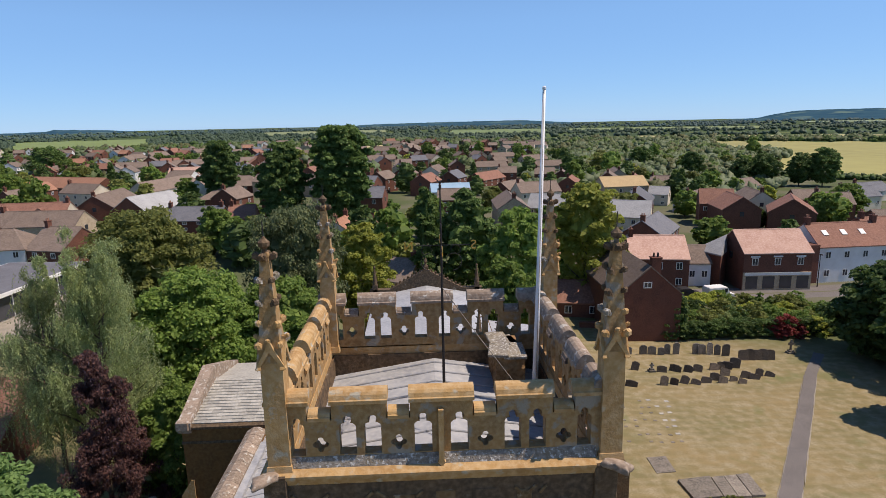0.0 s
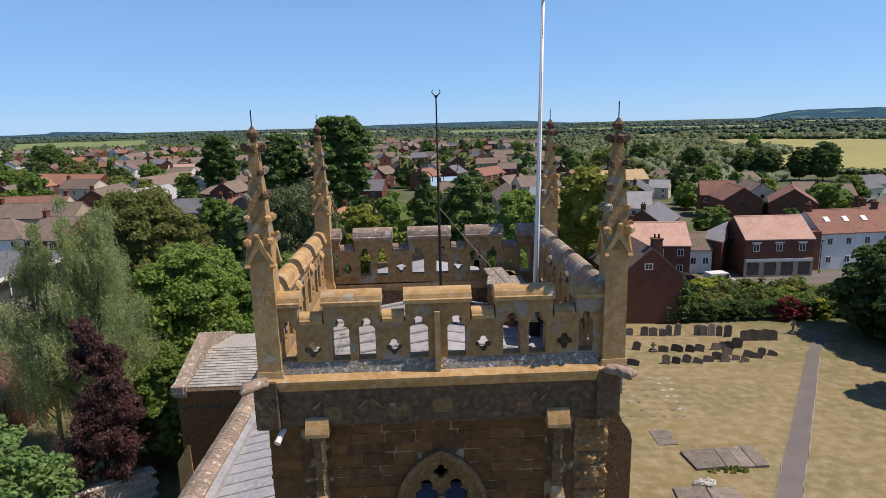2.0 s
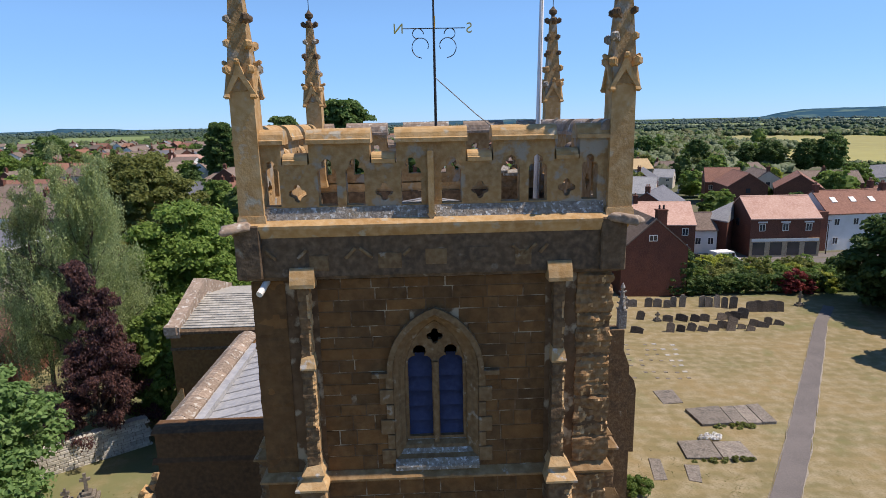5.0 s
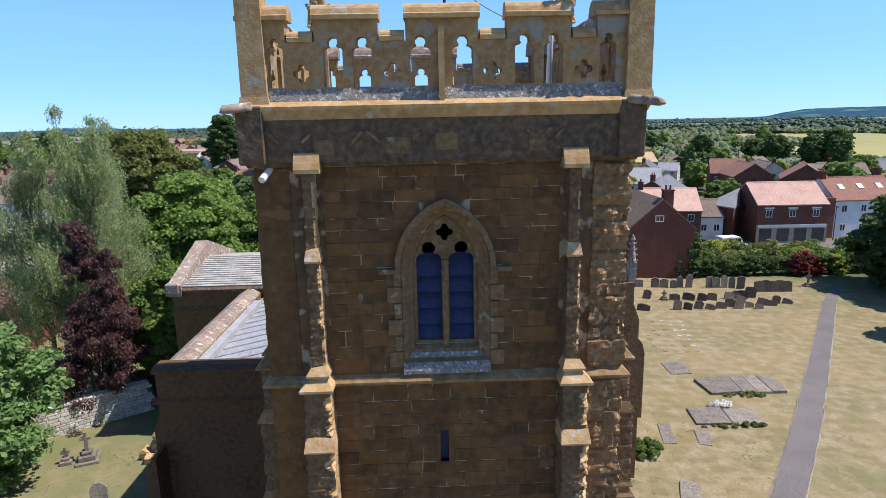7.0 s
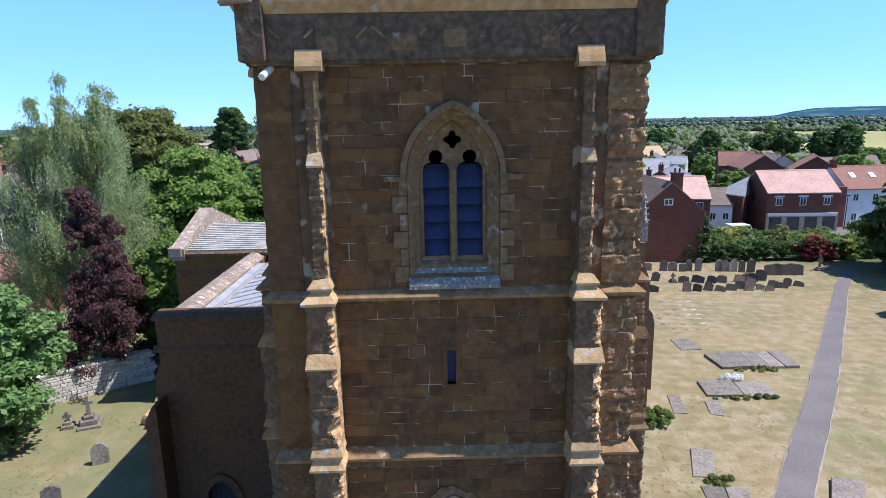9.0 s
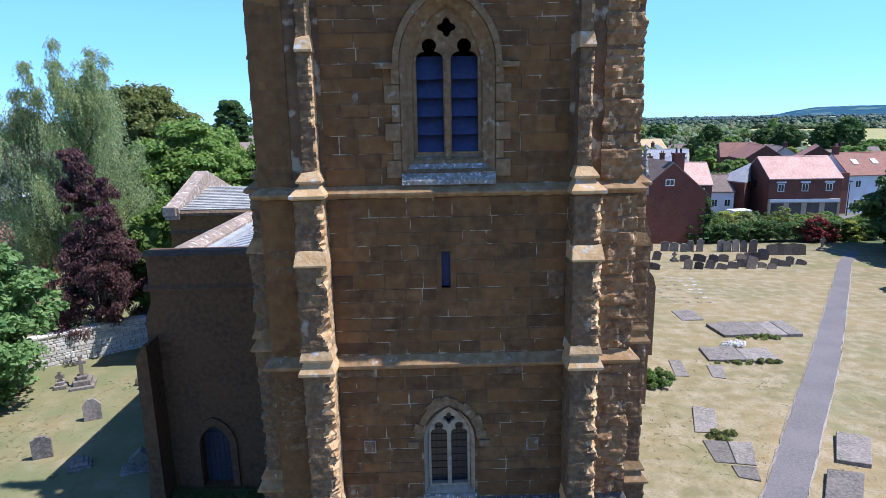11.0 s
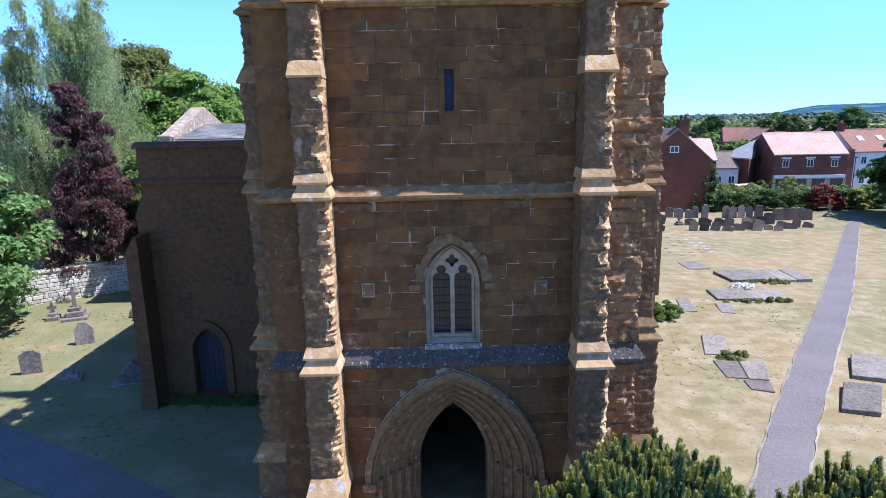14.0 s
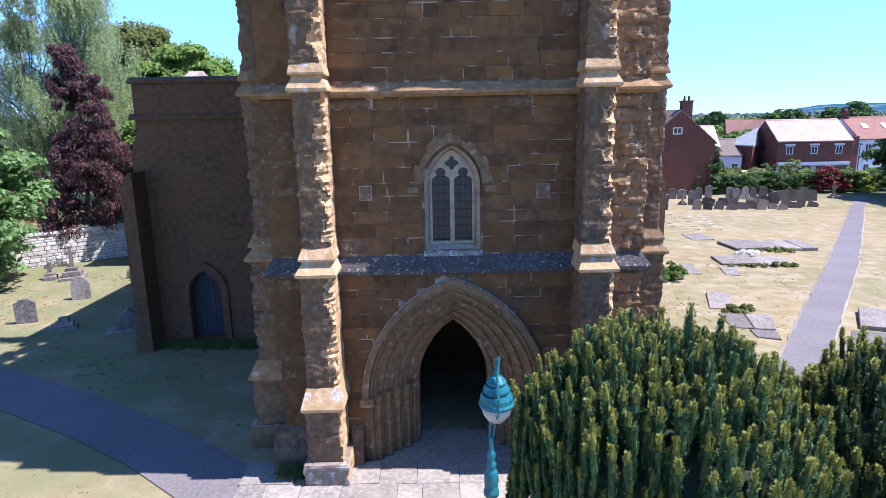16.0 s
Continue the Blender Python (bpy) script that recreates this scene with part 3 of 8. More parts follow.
def parapet_side():
    # outline in x from the tower's centre, from the left pinnacle to the right one
    h = TW + 0.05
    mer = [(-2.43, -1.21), (-0.68, 0.72), (1.27, 2.52)]
    xs = [(-h, -2.98, 18.42)] + []
    out = [(-h, PZ), (h, PZ), (h, 18.4), (3.03, 18.4), (3.03, 18.0)]
    for a, b in reversed(mer):
        out += [(b, 18.0), (b, 18.4), (a, 18.4), (a, 18.0)]
    out += [(-2.98, 18.0), (-2.98, 18.4), (-h, 18.4)]
    holes = []
    for a, b in (mer[0], mer[2]):
        c = (a + b) / 2
        holes += [lancet(c - 0.27, 17.16, 0.19, 18.12), lancet(c + 0.29, 17.16, 0.19, 18.12)]
    holes += [lancet(-0.40, 17.16, 0.2, 18.12), lancet(0.42, 17.16, 0.2, 18.12)]
    holes += [lancet(-3.2, 17.16, 0.16, 18.1), lancet(3.25, 17.16, 0.16, 18.1)]
    for c in (-2.70, -0.95, 1.0, 2.78):
        holes.append(quatrefoil(c, 17.42, 0.2))
    bm = bmesh.new()
    plate(bm, [out] + holes, -0.02, 0.30)
    return bm, mer, h


def coping(bm, x0, x1, z, y0=-0.1, y1=0.40, rise=0.24):
    m, r = (y0 + y1) / 2, (y1 - y0) / 2
    arc = [(m - r * 0.86 * math.cos(radians(q)), z + 0.1 + rise * math.sin(radians(q))) for q in range(8, 180, 20)]
    prism(bm, [(y0, z), (y0, z + 0.08), (y0 + 0.03, z + 0.1)] + arc + [(y1 - 0.03, z + 0.1), (y1, z + 0.08), (y1, z)], x0, x1, "x")


for k in range(4):
    turn = Matrix.Translation((CX, CY, 0)) @ Matrix.Rotation(radians(90 * k), 4, "Z") @ Matrix.Translation((0, -DEPTH / 2, 0))
    bm, mer, h = parapet_side()
    bm.transform(turn)
    para = tpart("parapet", bm, M_PARA, None, "pierced ironstone parapet")
    for a, b in mer + [(-h, -2.94), (2.99, h)]:
        bm = bmesh.new()
        coping(bm, a - 0.03, b + 0.03, 18.4, -0.11, 0.42, 0.2 if k == 0 else 0.28)
        bm.transform(turn)
        # north copings take the golden stone for sunlight; south and east lichened grey
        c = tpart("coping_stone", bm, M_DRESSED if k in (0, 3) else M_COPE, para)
    for a, b in ((-2.98, -2.43), (-1.21, -0.68), (0.72, 1.27), (2.52, 3.03)):
        bm = bmesh.new()
        coping(bm, a + 0.03, b - 0.03, 18.0, -0.07, 0.37, 0.12)
        bm.transform(turn)
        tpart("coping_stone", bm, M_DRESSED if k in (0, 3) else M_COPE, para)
    bm = bmesh.new()
    prism(bm, [(-0.12, PZ), (-0.03, PZ + 0.27), (-0.02, PZ + 0.27), (-0.02, PZ)], -h + 0.3, h - 0.3, "x", turn)
    bmesh.ops.recalc_face_normals(bm, faces=bm.faces)
    tpart("parapet_base", bm, M_LICHEN, para)
    bm = bmesh.new()
    prism(bm, [(0.0, PZ - 0.02), (0.09, PZ + 0.1), (0.06, PZ + 0.12), (0.06, 18.22), (-0.06, 18.22), (-0.06, PZ + 0.12), (-0.09, PZ + 0.1)], -0.17, -0.015, "y", turn)
    bmesh.ops.recalc_face_normals(bm, faces=bm.faces)
    tpart("pilaster", bm, M_DRESSED, para)


# ---- pinnacles ----
def crocket(bm, p, d, s):
    """A curled leaf knob standing out along d."""
    q = Vector(d).to_track_quat("X", "Z").to_matrix().to_4x4()
    m = Matrix.Translation(p) @ q
    pr = [(-0.3, -0.35), (0.55, -0.15), (1.0, 0.1), (1.05, 0.55), (0.75, 0.75), (0.5, 0.5), (0.3, 0.25), (-0.3, 0.3)]
    prism(bm, [(x * s, z * s) for x, z in pr], -0.34 * s, 0.34 * s, "y", m)
    knob = bmesh.ops.create_icosphere(bm, subdivisions=1, radius=0.5 * s)
    for v in knob["verts"]:
        v.co = m @ (v.co * 1.0 + Vector((0.72 * s, 0, 0.32 * s)))


def pinnacle(x, y, seed):
    r = random.Random(seed)
    zb, zs = 16.8, 19.45
    bm = bmesh.new()
    for z0, z1, a, b in ((zb, zb + 0.2, 0.30, 0.27), (zb + 0.2, zs, 0.25, 0.235)):
        lo = [bm.verts.new((x + sx * a, y + sy * a, z0)) for sx, sy in ((-1, -1), (1, -1), (1, 1), (-1, 1))]
        hi = [bm.verts.new((x + sx * b, y + sy * b, z1)) for sx, sy in ((-1, -1), (1, -1), (1, 1), (-1, 1))]
        for k in range(4):
            bm.faces.new((lo[k], lo[(k + 1) % 4], hi[(k + 1) % 4], hi[k]))
        bm.faces.new(lo[::-1])
        bm.faces.new(hi)
    pin = tpart("pinnacle", bm, M_DRESSED, None, "crocketed ironstone pinnacle")
    bm = bmesh.new()
    for k in range(4):
        m = Matrix.Translation((x, y, 0)) @ Matrix.Rotation(radians(90 * k), 4, "Z")
        prism(bm, [(-0.33, zs - 0.12), (-0.27, zs - 0.16), (0.0, zs + 0.26), (0.27, zs - 0.16), (0.33, zs - 0.12), (0.1, zs + 0.3), (0.0, zs + 0.56), (-0.1, zs + 0.3)], -0.30, -0.2, "y", m)
        prism(bm, [(-0.25, zs - 0.02), (0.25, zs - 0.02), (0.0, zs + 0.45)], -0.24, -0.02, "y", m)
        crocket(bm, m @ Vector((0, -0.26, zs + 0.5)), m.to_3x3() @ Vector((0, -1, 0)), 0.11)
    bmesh.ops.recalc_face_normals(bm, faces=bm.faces)
    tpart("gablet", bm, M_DRESSED, pin)
    bm = bmesh.new()
    top = 21.75
    ring = [[bm.verts.new((x + q * sx, y + q * sy, z)) for sx, sy in ((-1, -1), (1, -1), (1, 1), (-1, 1))] for q, z in ((0.26, zs), (0.235, zs + 0.25), (0.09, top), (0.07, top + 0.08))]
    for a, b in zip(ring, ring[1:]):
        for k in range(4):
            bm.faces.new((a[k], a[(k + 1) % 4], b[(k + 1) % 4], b[k]))
    bm.faces.new(ring[0][::-1])
    bm.faces.new(ring[-1])
    tpart("spirelet", bm, M_PARA, pin)
    for lv in range(4):
        z = zs + 0.35 + 0.47 * lv
        rad = 0.27 - 0.19 * (z - zs) / (top - zs)
        for k in range(4):
            a = radians(90 * k + 45)
            d = Vector((math.cos(a), math.sin(a), 0))
            bm = bmesh.new()
            crocket(bm, Vector((x, y, z + r.uniform(-0.03, 0.03))) + d * rad * 0.8, d, (0.2 - 0.012 * lv) * r.uniform(0.85, 1.12))
            bmesh.ops.recalc_face_normals(bm, faces=bm.faces)
            tpart("crocket", bm, (M_LICHEN if r.random() < 0.3 else M_BAND) if lv > 1 else (M_LICHEN if r.random() < 0.25 else M_DRESSED), pin)
    bm = bmesh.new()
    lathe(bm, [(0.07, top - 0.1), (0.1, top), (0.06, top + 0.06), (0.055, top + 0.16), (0.12, top + 0.22), (0.13, top + 0.3), (0.05, top + 0.38), (0.03, top + 0.42)], x, y, 8)
    for k in range(4):
        a = radians(90 * k)
        d = Vector((math.cos(a), math.sin(a), 0))
        crocket(bm, Vector((x, y, top - 0.05)) + d * 0.05, d, 0.19)
    tpart("finial", bm, M_BAND, pin)
    bm = bmesh.new()
    tube(bm, [(x, y, top + 0.35), (x, y, top + 0.75)], 0.012, 5)
    tpart("lightning_rod", bm, M_IRONW, pin)


PIN = [(CX - 3.62, WY + 0.1), (CX + 3.85, WY + 0.1), (CX - 3.5, WY + DEPTH - 0.3), (CX + 4.0, WY + DEPTH - 0.3)]
for i, (x, y) in enumerate(PIN):
    pinnacle(x, y, 40 + i)

# ---- roof ----
bm = bmesh.new()
for s in (-1, 1):
    prism(bm, [(0.0, 16.40), (s * 3.45, 15.86), (s * 3.45, 15.76), (0.0, 16.30)], WY + 0.36, WY + DEPTH - 0.36, "y", Matrix.Translation((CX, 0, 0)))
bmesh.ops.recalc_face_normals(bm, faces=bm.faces)
roof = tpart("roof", bm, M_LEAD, None, "low-pitched lead roof behind the battlements")
for s in (-1, 1):
    for k in range(9):
        yy = WY + 0.8 + k * 0.76
        bm = bmesh.new()
        tube(bm, [(CX, yy, 16.42), (CX + s * 3.45, yy, 15.88)], 0.035, 6)
        tpart("lead_roll", bm, M_LEAD, roof)

# ---- buttresses ----
STAGES = [  # z0, z1, inner x, outer x from the centre line, front y
    (-0.9, 0.02, 2.28, 3.20, 11.42),
    (0.0, 1.20, 2.40, 3.12, 11.56),
    (1.48, 3.95, 2.42, 3.08, 11.70),
    (4.38, 7.45, 2.42, 3.02, 11.82),
    (7.86, 9.75, 2.42, 3.02, 11.86),
    (9.9, 10.95, 2.44, 3.0, 11.97),
    (11.42, 13.75, 2.52, 2.80, 12.16),
    (13.92, 15.55, 2.54, 2.78, 12.22),
]
CAPS = [  # z0, z1, stand-out below, matching upper stage
    (1.1, 1.6, 1, 2), (3.86, 4.5, 2, 3), (7.36, 7.98, 3, 4), (9.66, 10.0, 4, 5), (10.94, 11.55, 5, 6), (13.72, 14.02, 6, 7)]


def sunny_faces(ob, m, way=None):
    """Sets the sun-facing side of a shaft to the paler stone, sunlight put into colour."""
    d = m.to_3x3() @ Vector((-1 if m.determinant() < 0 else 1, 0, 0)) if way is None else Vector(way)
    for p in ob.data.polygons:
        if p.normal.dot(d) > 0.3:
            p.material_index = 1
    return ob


def buttress(m, seed, name_label, broken=True):
    # broken: the sun-facing side goes pale; side buttresses in shade stay dark
    b = sunny_faces(tpart("buttress", rough_bm(STAGES[3], seed, m), [M_DARKIRON, M_SUNLIT if broken else M_DARKIRON], None, name_label), m)
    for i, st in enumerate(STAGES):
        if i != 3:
            sunny_faces(tpart("stage", rough_bm(st, seed + i * 7, m), [M_COPE if i == 0 else M_DARKIRON, M_SUNLIT if broken else M_DARKIRON], b), m)
    for z0, z1, lo, hi in CAPS:
        L, H = STAGES[lo], STAGES[hi]
        bm = bmesh.new()
        zm = z0 + (z1 - z0) * 0.45
        o = 0.07
        mid = [(L[2] * 0.5 + H[2] * 0.5) - 0.02, (L[3] + H[3]) / 2 + 0.02, (L[4] + H[4]) / 2 - 0.03]
        rings = [(L[2] - 0.02, L[3] + 0.02, L[4] - 0.02, z0 + 0.03), (L[2] - o, L[3] + o, L[4] - o, z0 + 0.06), (L[2] - o, L[3] + o, L[4] - o, z0 + 0.11), (mid[0] + 0.04, mid[1] - 0.04, mid[2] + 0.06, zm + 0.02),
                 (mid[0] + 0.04, mid[1] - 0.04, mid[2] + 0.06, zm + 0.05), (mid[0] - 0.015, mid[1] + 0.015, mid[2] - 0.01, zm + 0.07), (mid[0] - 0.015, mid[1] + 0.015, mid[2] - 0.01, zm + 0.11), (H[2] + 0.02, H[3] - 0.02, H[4] + 0.03, z1)]
        if lo == 1:
            rings = [(L[2] - 0.02, L[3] + 0.02, L[4] - 0.02, z0 + 0.03), (L[2] - o, L[3] + o, L[4] - o, z0 + 0.07), (L[2] - o, L[3] + o, L[4] - o, z0 + 0.12), (H[2] - 0.01, H[3] + 0.01, H[4] - 0.01, z1)]
        if z1 - z0 < 0.4:
            rings = [(L[2] - 0.02, L[3] + 0.02, L[4] - 0.03, z0), (L[2] - 0.02, L[3] + 0.02, L[4] - 0.04, z0 + 0.04), (H[2] - 0.015, H[3] + 0.015, H[4] - 0.02, z1 - 0.06), (H[2], H[3], H[4] + 0.02, z1)]
        vs = [[bm.verts.new(p) for p in ((a, y, z), (c, y, z), (c, WY + 0.05, z), (a, WY + 0.05, z))] for a, c, y, z in rings]
        for p, q in zip(vs, vs[1:]):
            for k in range(4):
                bm.faces.new((p[k], p[(k + 1) % 4], q[(k + 1) % 4], q[k]))
        bm.faces.new(vs[0][::-1])
        bm.faces.new(vs[-1])
        bm.transform(m)
        bmesh.ops.recalc_face_normals(bm, faces=bm.faces)
        tpart("weathering", bm, M_CAP if broken else M_STRING, b)
    bm = bmesh.new()
    prism(bm, [(12.08, 15.52), (12.08, 15.6), (12.12, 15.72), (12.2, 15.9), (WY - 0.2, 15.92), (WY + 0.05, 15.92), (WY + 0.05, 15.52)], 2.40, 2.90, "x", m)
    bmesh.ops.recalc_face_normals(bm, faces=bm.faces)
    tpart("weathering", bm, M_DRESSED, b)


def rough_bm(st, seed, m):
    z0, z1, a, c, y = st
    vs, es, fs = rough_box(a, c, y, WY + 0.12, z0, z1, 0.05, 0.026, seed, 0, 0.32, 0.34 if z0 > 0 and z1 < 11.2 else 0.08, 1 if m.determinant() < 0 else -1)
    out = [tuple(m @ Vector(v)) for v in vs]
    if m.determinant() < 0:
        fs = [f[::-1] for f in fs]
    return out, es, fs


RIGHT = Matrix.Translation((CX - 0.03, 0, 0))
LEFT = Matrix.Translation((CX - 0.03, 0, 0)) @ Matrix.Diagonal((-1, 1, 1, 1))
ROT = lambda a: Matrix.Translation((CX, CY, 0)) @ Matrix.Rotation(radians(a), 4, "Z") @ Matrix.Translation((-CX, -CY, 0))
buttress(RIGHT, 11, "eroded stepped buttress with sloped weatherings")
buttress(LEFT, 23, "eroded stepped buttress with sloped weatherings")
buttress(ROT(90) @ LEFT, 31, "eroded stepped side buttress", False)
buttress(ROT(-90) @ RIGHT, 37, "eroded stepped side buttress", False)

# ---- tower: ashlar face, windows, doorway, ornaments ----
def loft(bm, loops, close=True):
    """Skin between loops of equal count; each point is (x, y, z)."""
    rows = [[bm.verts.new(p) for p in lp] for lp in loops]
    n = len(rows[0])
    for a, b in zip(rows, rows[1:]):
        for i in range(n if close else n - 1):
            j = (i + 1) % n
            bm.faces.new((a[i], a[j], b[j], b[i]))
    bmesh.ops.recalc_face_normals(bm, faces=bm.faces)
    return bm


def at_y(loop, y):
    return [(x, y, z) for x, z in loop]


def arch_ring(bm, cx, half_in, apex_in, half_out, apex_out, spring, foot, y0, y1, n=10):
    i = arc_pointed(cx, spring, half_in, apex_in, n)
    o = arc_pointed(cx, spring, half_out, apex_out, n)
    prism(bm, [(cx + half_out, foot)] + o + [(cx - half_out, foot), (cx - half_in, foot)] + i[::-1] + [(cx + half_in, foot)], y0, y1, "y")
    bmesh.ops.recalc_face_normals(bm, faces=bm.faces)
    return bm


# openings as (centre, outer half width at a height) for trimming the stones round them
def opening_half(x_c, z0, half, spring, apex, z):
    if z < z0 or z > apex:
        return None
    if z <= spring:
        return half
    h = apex - spring
    r = (half * half + h * h) / (2 * half)
    return max(0.0, half - r + math.sqrt(max(0.0, r * r - (z - spring) ** 2)))


OPEN = [(DOOR_X, -0.6, 1.95, 0.95, 3.58), (WIN_X, 4.22, 0.60, 5.55, 6.42), (SLIT_X, 8.95, 0.2, 9.9, 9.9001), (BEL_X, 11.3, 0.97, 13.5, 14.9)]
BUT = [(CX - 0.03 - 3.08, CX - 0.03 - 2.42), (CX - 0.03 + 2.42, CX - 0.03 + 3.08)]
STRINGS = [(3.74, 4.16), (7.28, 7.60), (10.92, 11.18)]
singles, joined_v, joined_f = [], [], []
br = random.Random(21)


def block(x0, x1, z0, z1):
    g = 0.0055
    p = br.uniform(0.004, 0.016)
    e = 0.009
    X0, X1, Z0, Z1 = x0 + g * 1.15, x1 - g * 1.15, z0 + g, z1 - g
    tilt = br.uniform(-0.006, 0.006)
    v = [(X0, WY + 0.01, Z0), (X1, WY + 0.01, Z0), (X1, WY + 0.01, Z1), (X0, WY + 0.01, Z1),
         (X0 + e, WY - p - tilt, Z0 + e), (X1 - e, WY - p + tilt, Z0 + e * br.uniform(0.6, 1.8)), (X1 - e * br.uniform(0.6, 1.8), WY - p + tilt, Z1 - e), (X0 + e, WY - p - tilt, Z1 - e)]
    f = [(4, 5, 6, 7), (0, 1, 5, 4), (1, 2, 6, 5), (2, 3, 7, 6), (3, 0, 4, 7)]
    return v, f


def pitted(x0, x1, z0, z1):
    """A stone whose face has weathered into hollows and ridges."""
    nx, nz_ = 9, 5
    v = []
    for j in range(nz_ + 1):
        for i in range(nx + 1):
            x, zz = x0 + 0.012 + (x1 - x0 - 0.024) * i / nx, z0 + 0.012 + (z1 - z0 - 0.024) * j / nz_
            p = noise.noise((x * 9, zz * 13, 2.0)) + 0.6 * noise.noise((x * 23, zz * 29, 5.0))
            v.append((x, WY + 0.01 if i in (0, nx) or j in (0, nz_) else WY - 0.018 - 0.034 * p, zz))
    return v, [(j * (nx + 1) + i, j * (nx + 1) + i + 1, (j + 1) * (nx + 1) + i + 1, (j + 1) * (nx + 1) + i) for j in range(nz_) for i in range(nx)]


pits = []
z = -0.55
while z < 15.6:
    h = br.uniform(0.22, 0.36)
    for s0, s1 in STRINGS + [(15.62, 15.8)]:
        if z < s0 < z + h + 0.12:
            h = s0 - z
        if s0 <= z < s1:
            z = s1
    if h < 0.1:
        z += h
        continue
    z1 = min(z + h, 15.64)
    spans = [(CX - TW + 0.02, CX + 3.02)]
    cuts = list(BUT)
    for o in OPEN:
        hw = [opening_half(*o, zz) for zz in (z + 0.02, (z + z1) / 2, z1 - 0.02)]
        hw = [q for q in hw if q is not None]
        if hw:
            cuts.append((o[0] - max(hw), o[0] + max(hw)))
    for c0, c1 in cuts:
        nxt = []
        for a, b in spans:
            if c1 <= a or c0 >= b:
                nxt.append((a, b))
            else:
                if c0 > a:
                    nxt.append((a, c0))
                if c1 < b:
                    nxt.append((c1, b))
        spans = nxt
    for a, b in spans:
        x = a
        while x < b - 0.02:
            w = br.uniform(0.3, 0.85)
            if b - (x + w) < 0.25:
                w = b - x
            vf = block(x, x + w, z, z1)
            worn = noise.noise((x * 0.55 + 3.1, z * 0.9, 8.0)) + (0.22 if x < CX - 1.5 else 0.0)
            if worn > 0.42 and z < 11 and len(pits) < 60:
                pits.append(pitted(x, x + w, z, z1))
                x += w
                continue
            if 4.1 < z < 9.6 and a > CX - 2.6 and b < CX + 2.6 and len(singles) < 290:
                singles.append(vf)
            else:
                k = len(joined_v)
                joined_v += vf[0]
                joined_f += [tuple(i + k for i in f) for f in vf[1]]
            x += w
    z = z1
tagged(tpart("ashlar", (joined_v, [], joined_f), M_STONEI, wall_front), kind="stuff")
for v, f in pits:
    tpart("pitted_stone", (v, [], f), M_DARKIRON, wall_front)

# worn corner masonry beyond the buttresses
for z0, z1 in ((-0.6, 3.74), (4.16, 7.28), (7.6, 10.92), (11.18, 15.6)):
    # faces towards +x take the paler stone as painted sunlight
    sunny_faces(tpart("corner_masonry", rough_box(CX + 3.04, CX + TW + 0.02, WY - 0.05, WY + 0.9, z0, z1, 0.05, 0.09, z0 + 3), [M_ROUGH, M_SUNLIT], None), None, (1, 0, 0))
    tpart("corner_masonry", rough_box(CX - TW - 0.02, CX - 3.1, WY - 0.02, WY + 0.9, z0, z1, 0.1, 0.02, z0 + 9), M_STONE, None)

# plinth
bm = bmesh.new()
for x0, x1 in ((CX - TW - 0.25, CX - 3.1), (CX - 2.35, DOOR_X - 2.0), (DOOR_X + 2.0, CX + 2.3), (CX + 3.15, CX + TW + 0.25)):
    prism(bm, [(WY - 0.28, -0.9), (WY - 0.28, -0.1), (WY - 0.2, 0.0), (WY - 0.12, 0.3), (WY, 0.42), (WY + 0.1, 0.42), (WY + 0.1, -0.9)], x0, x1, "x")
bmesh.ops.recalc_face_normals(bm, faces=bm.faces)
tpart("plinth", bm, M_BAND)

# belfry window
bw = tpart("belfry_window", loft(bmesh.new(), [at_y(bel_hole, WY - 0.03), at_y([(BEL_X + (x - BEL_X) * 0.9, z + (0.05 if z < 12 else -0.06)) for x, z in bel_hole], WY + 0.05),
           at_y([(BEL_X + (x - BEL_X) * 0.84, z + (0.1 if z < 12 else -0.12)) for x, z in bel_hole], WY + 0.12),
           at_y([(BEL_X + (x - BEL_X) * 0.76, z + (0.22 if z < 12 else -0.2)) for x, z in bel_hole], WY + 0.17),
           at_y([(BEL_X + (x - BEL_X) * 0.70, z + (0.36 if z < 12 else -0.28)) for x, z in bel_hole], WY + 0.34)]), M_JAMB, None, "two-light louvred belfry window with tracery")
bm = bmesh.new()
inner = arch_loop(BEL_X, 11.74, 0.67, 13.5, 14.54, 8)
lights = [lancet(BEL_X + s * 0.345, 11.8, 0.265, 14.02) for s in (-1, 1)]
plate(bm, [inner] + lights + [quatrefoil(BEL_X, 14.19, 0.2)], WY + 0.26, WY + 0.40)
tpart("tracery", bm, M_JAMB, bw)
bm = bmesh.new()
prism(bm, [(BEL_X - 0.055, 11.6), (BEL_X + 0.055, 11.6), (BEL_X + 0.055, 13.6), (BEL_X - 0.055, 13.6)], WY + 0.2, WY + 0.27, "y")
bmesh.ops.recalc_face_normals(bm, faces=bm.faces)
tpart("mullion", bm, M_JAMB, bw)
for s in (-1, 1):
    for k in range(5):
        zb = 11.78 + 0.36 * k
        x0 = BEL_X + s * 0.345
        bm = bmesh.new()
        prism(bm, [(WY + 0.36, zb), (WY + 0.385, zb + 0.015), (WY + 0.62, zb + 0.46), (WY + 0.60, zb + 0.46)], x0 - 0.3, x0 + 0.3, "x")
        bmesh.ops.recalc_face_normals(bm, faces=bm.faces)
        tpart("louvre_board", bm, M_LOUVRE, bw)
bm = bmesh.new()
arch_ring(bm, BEL_X, 0.93, 14.80, 1.05, 14.95, 13.5, 13.44, WY - 0.13, WY + 0.02)
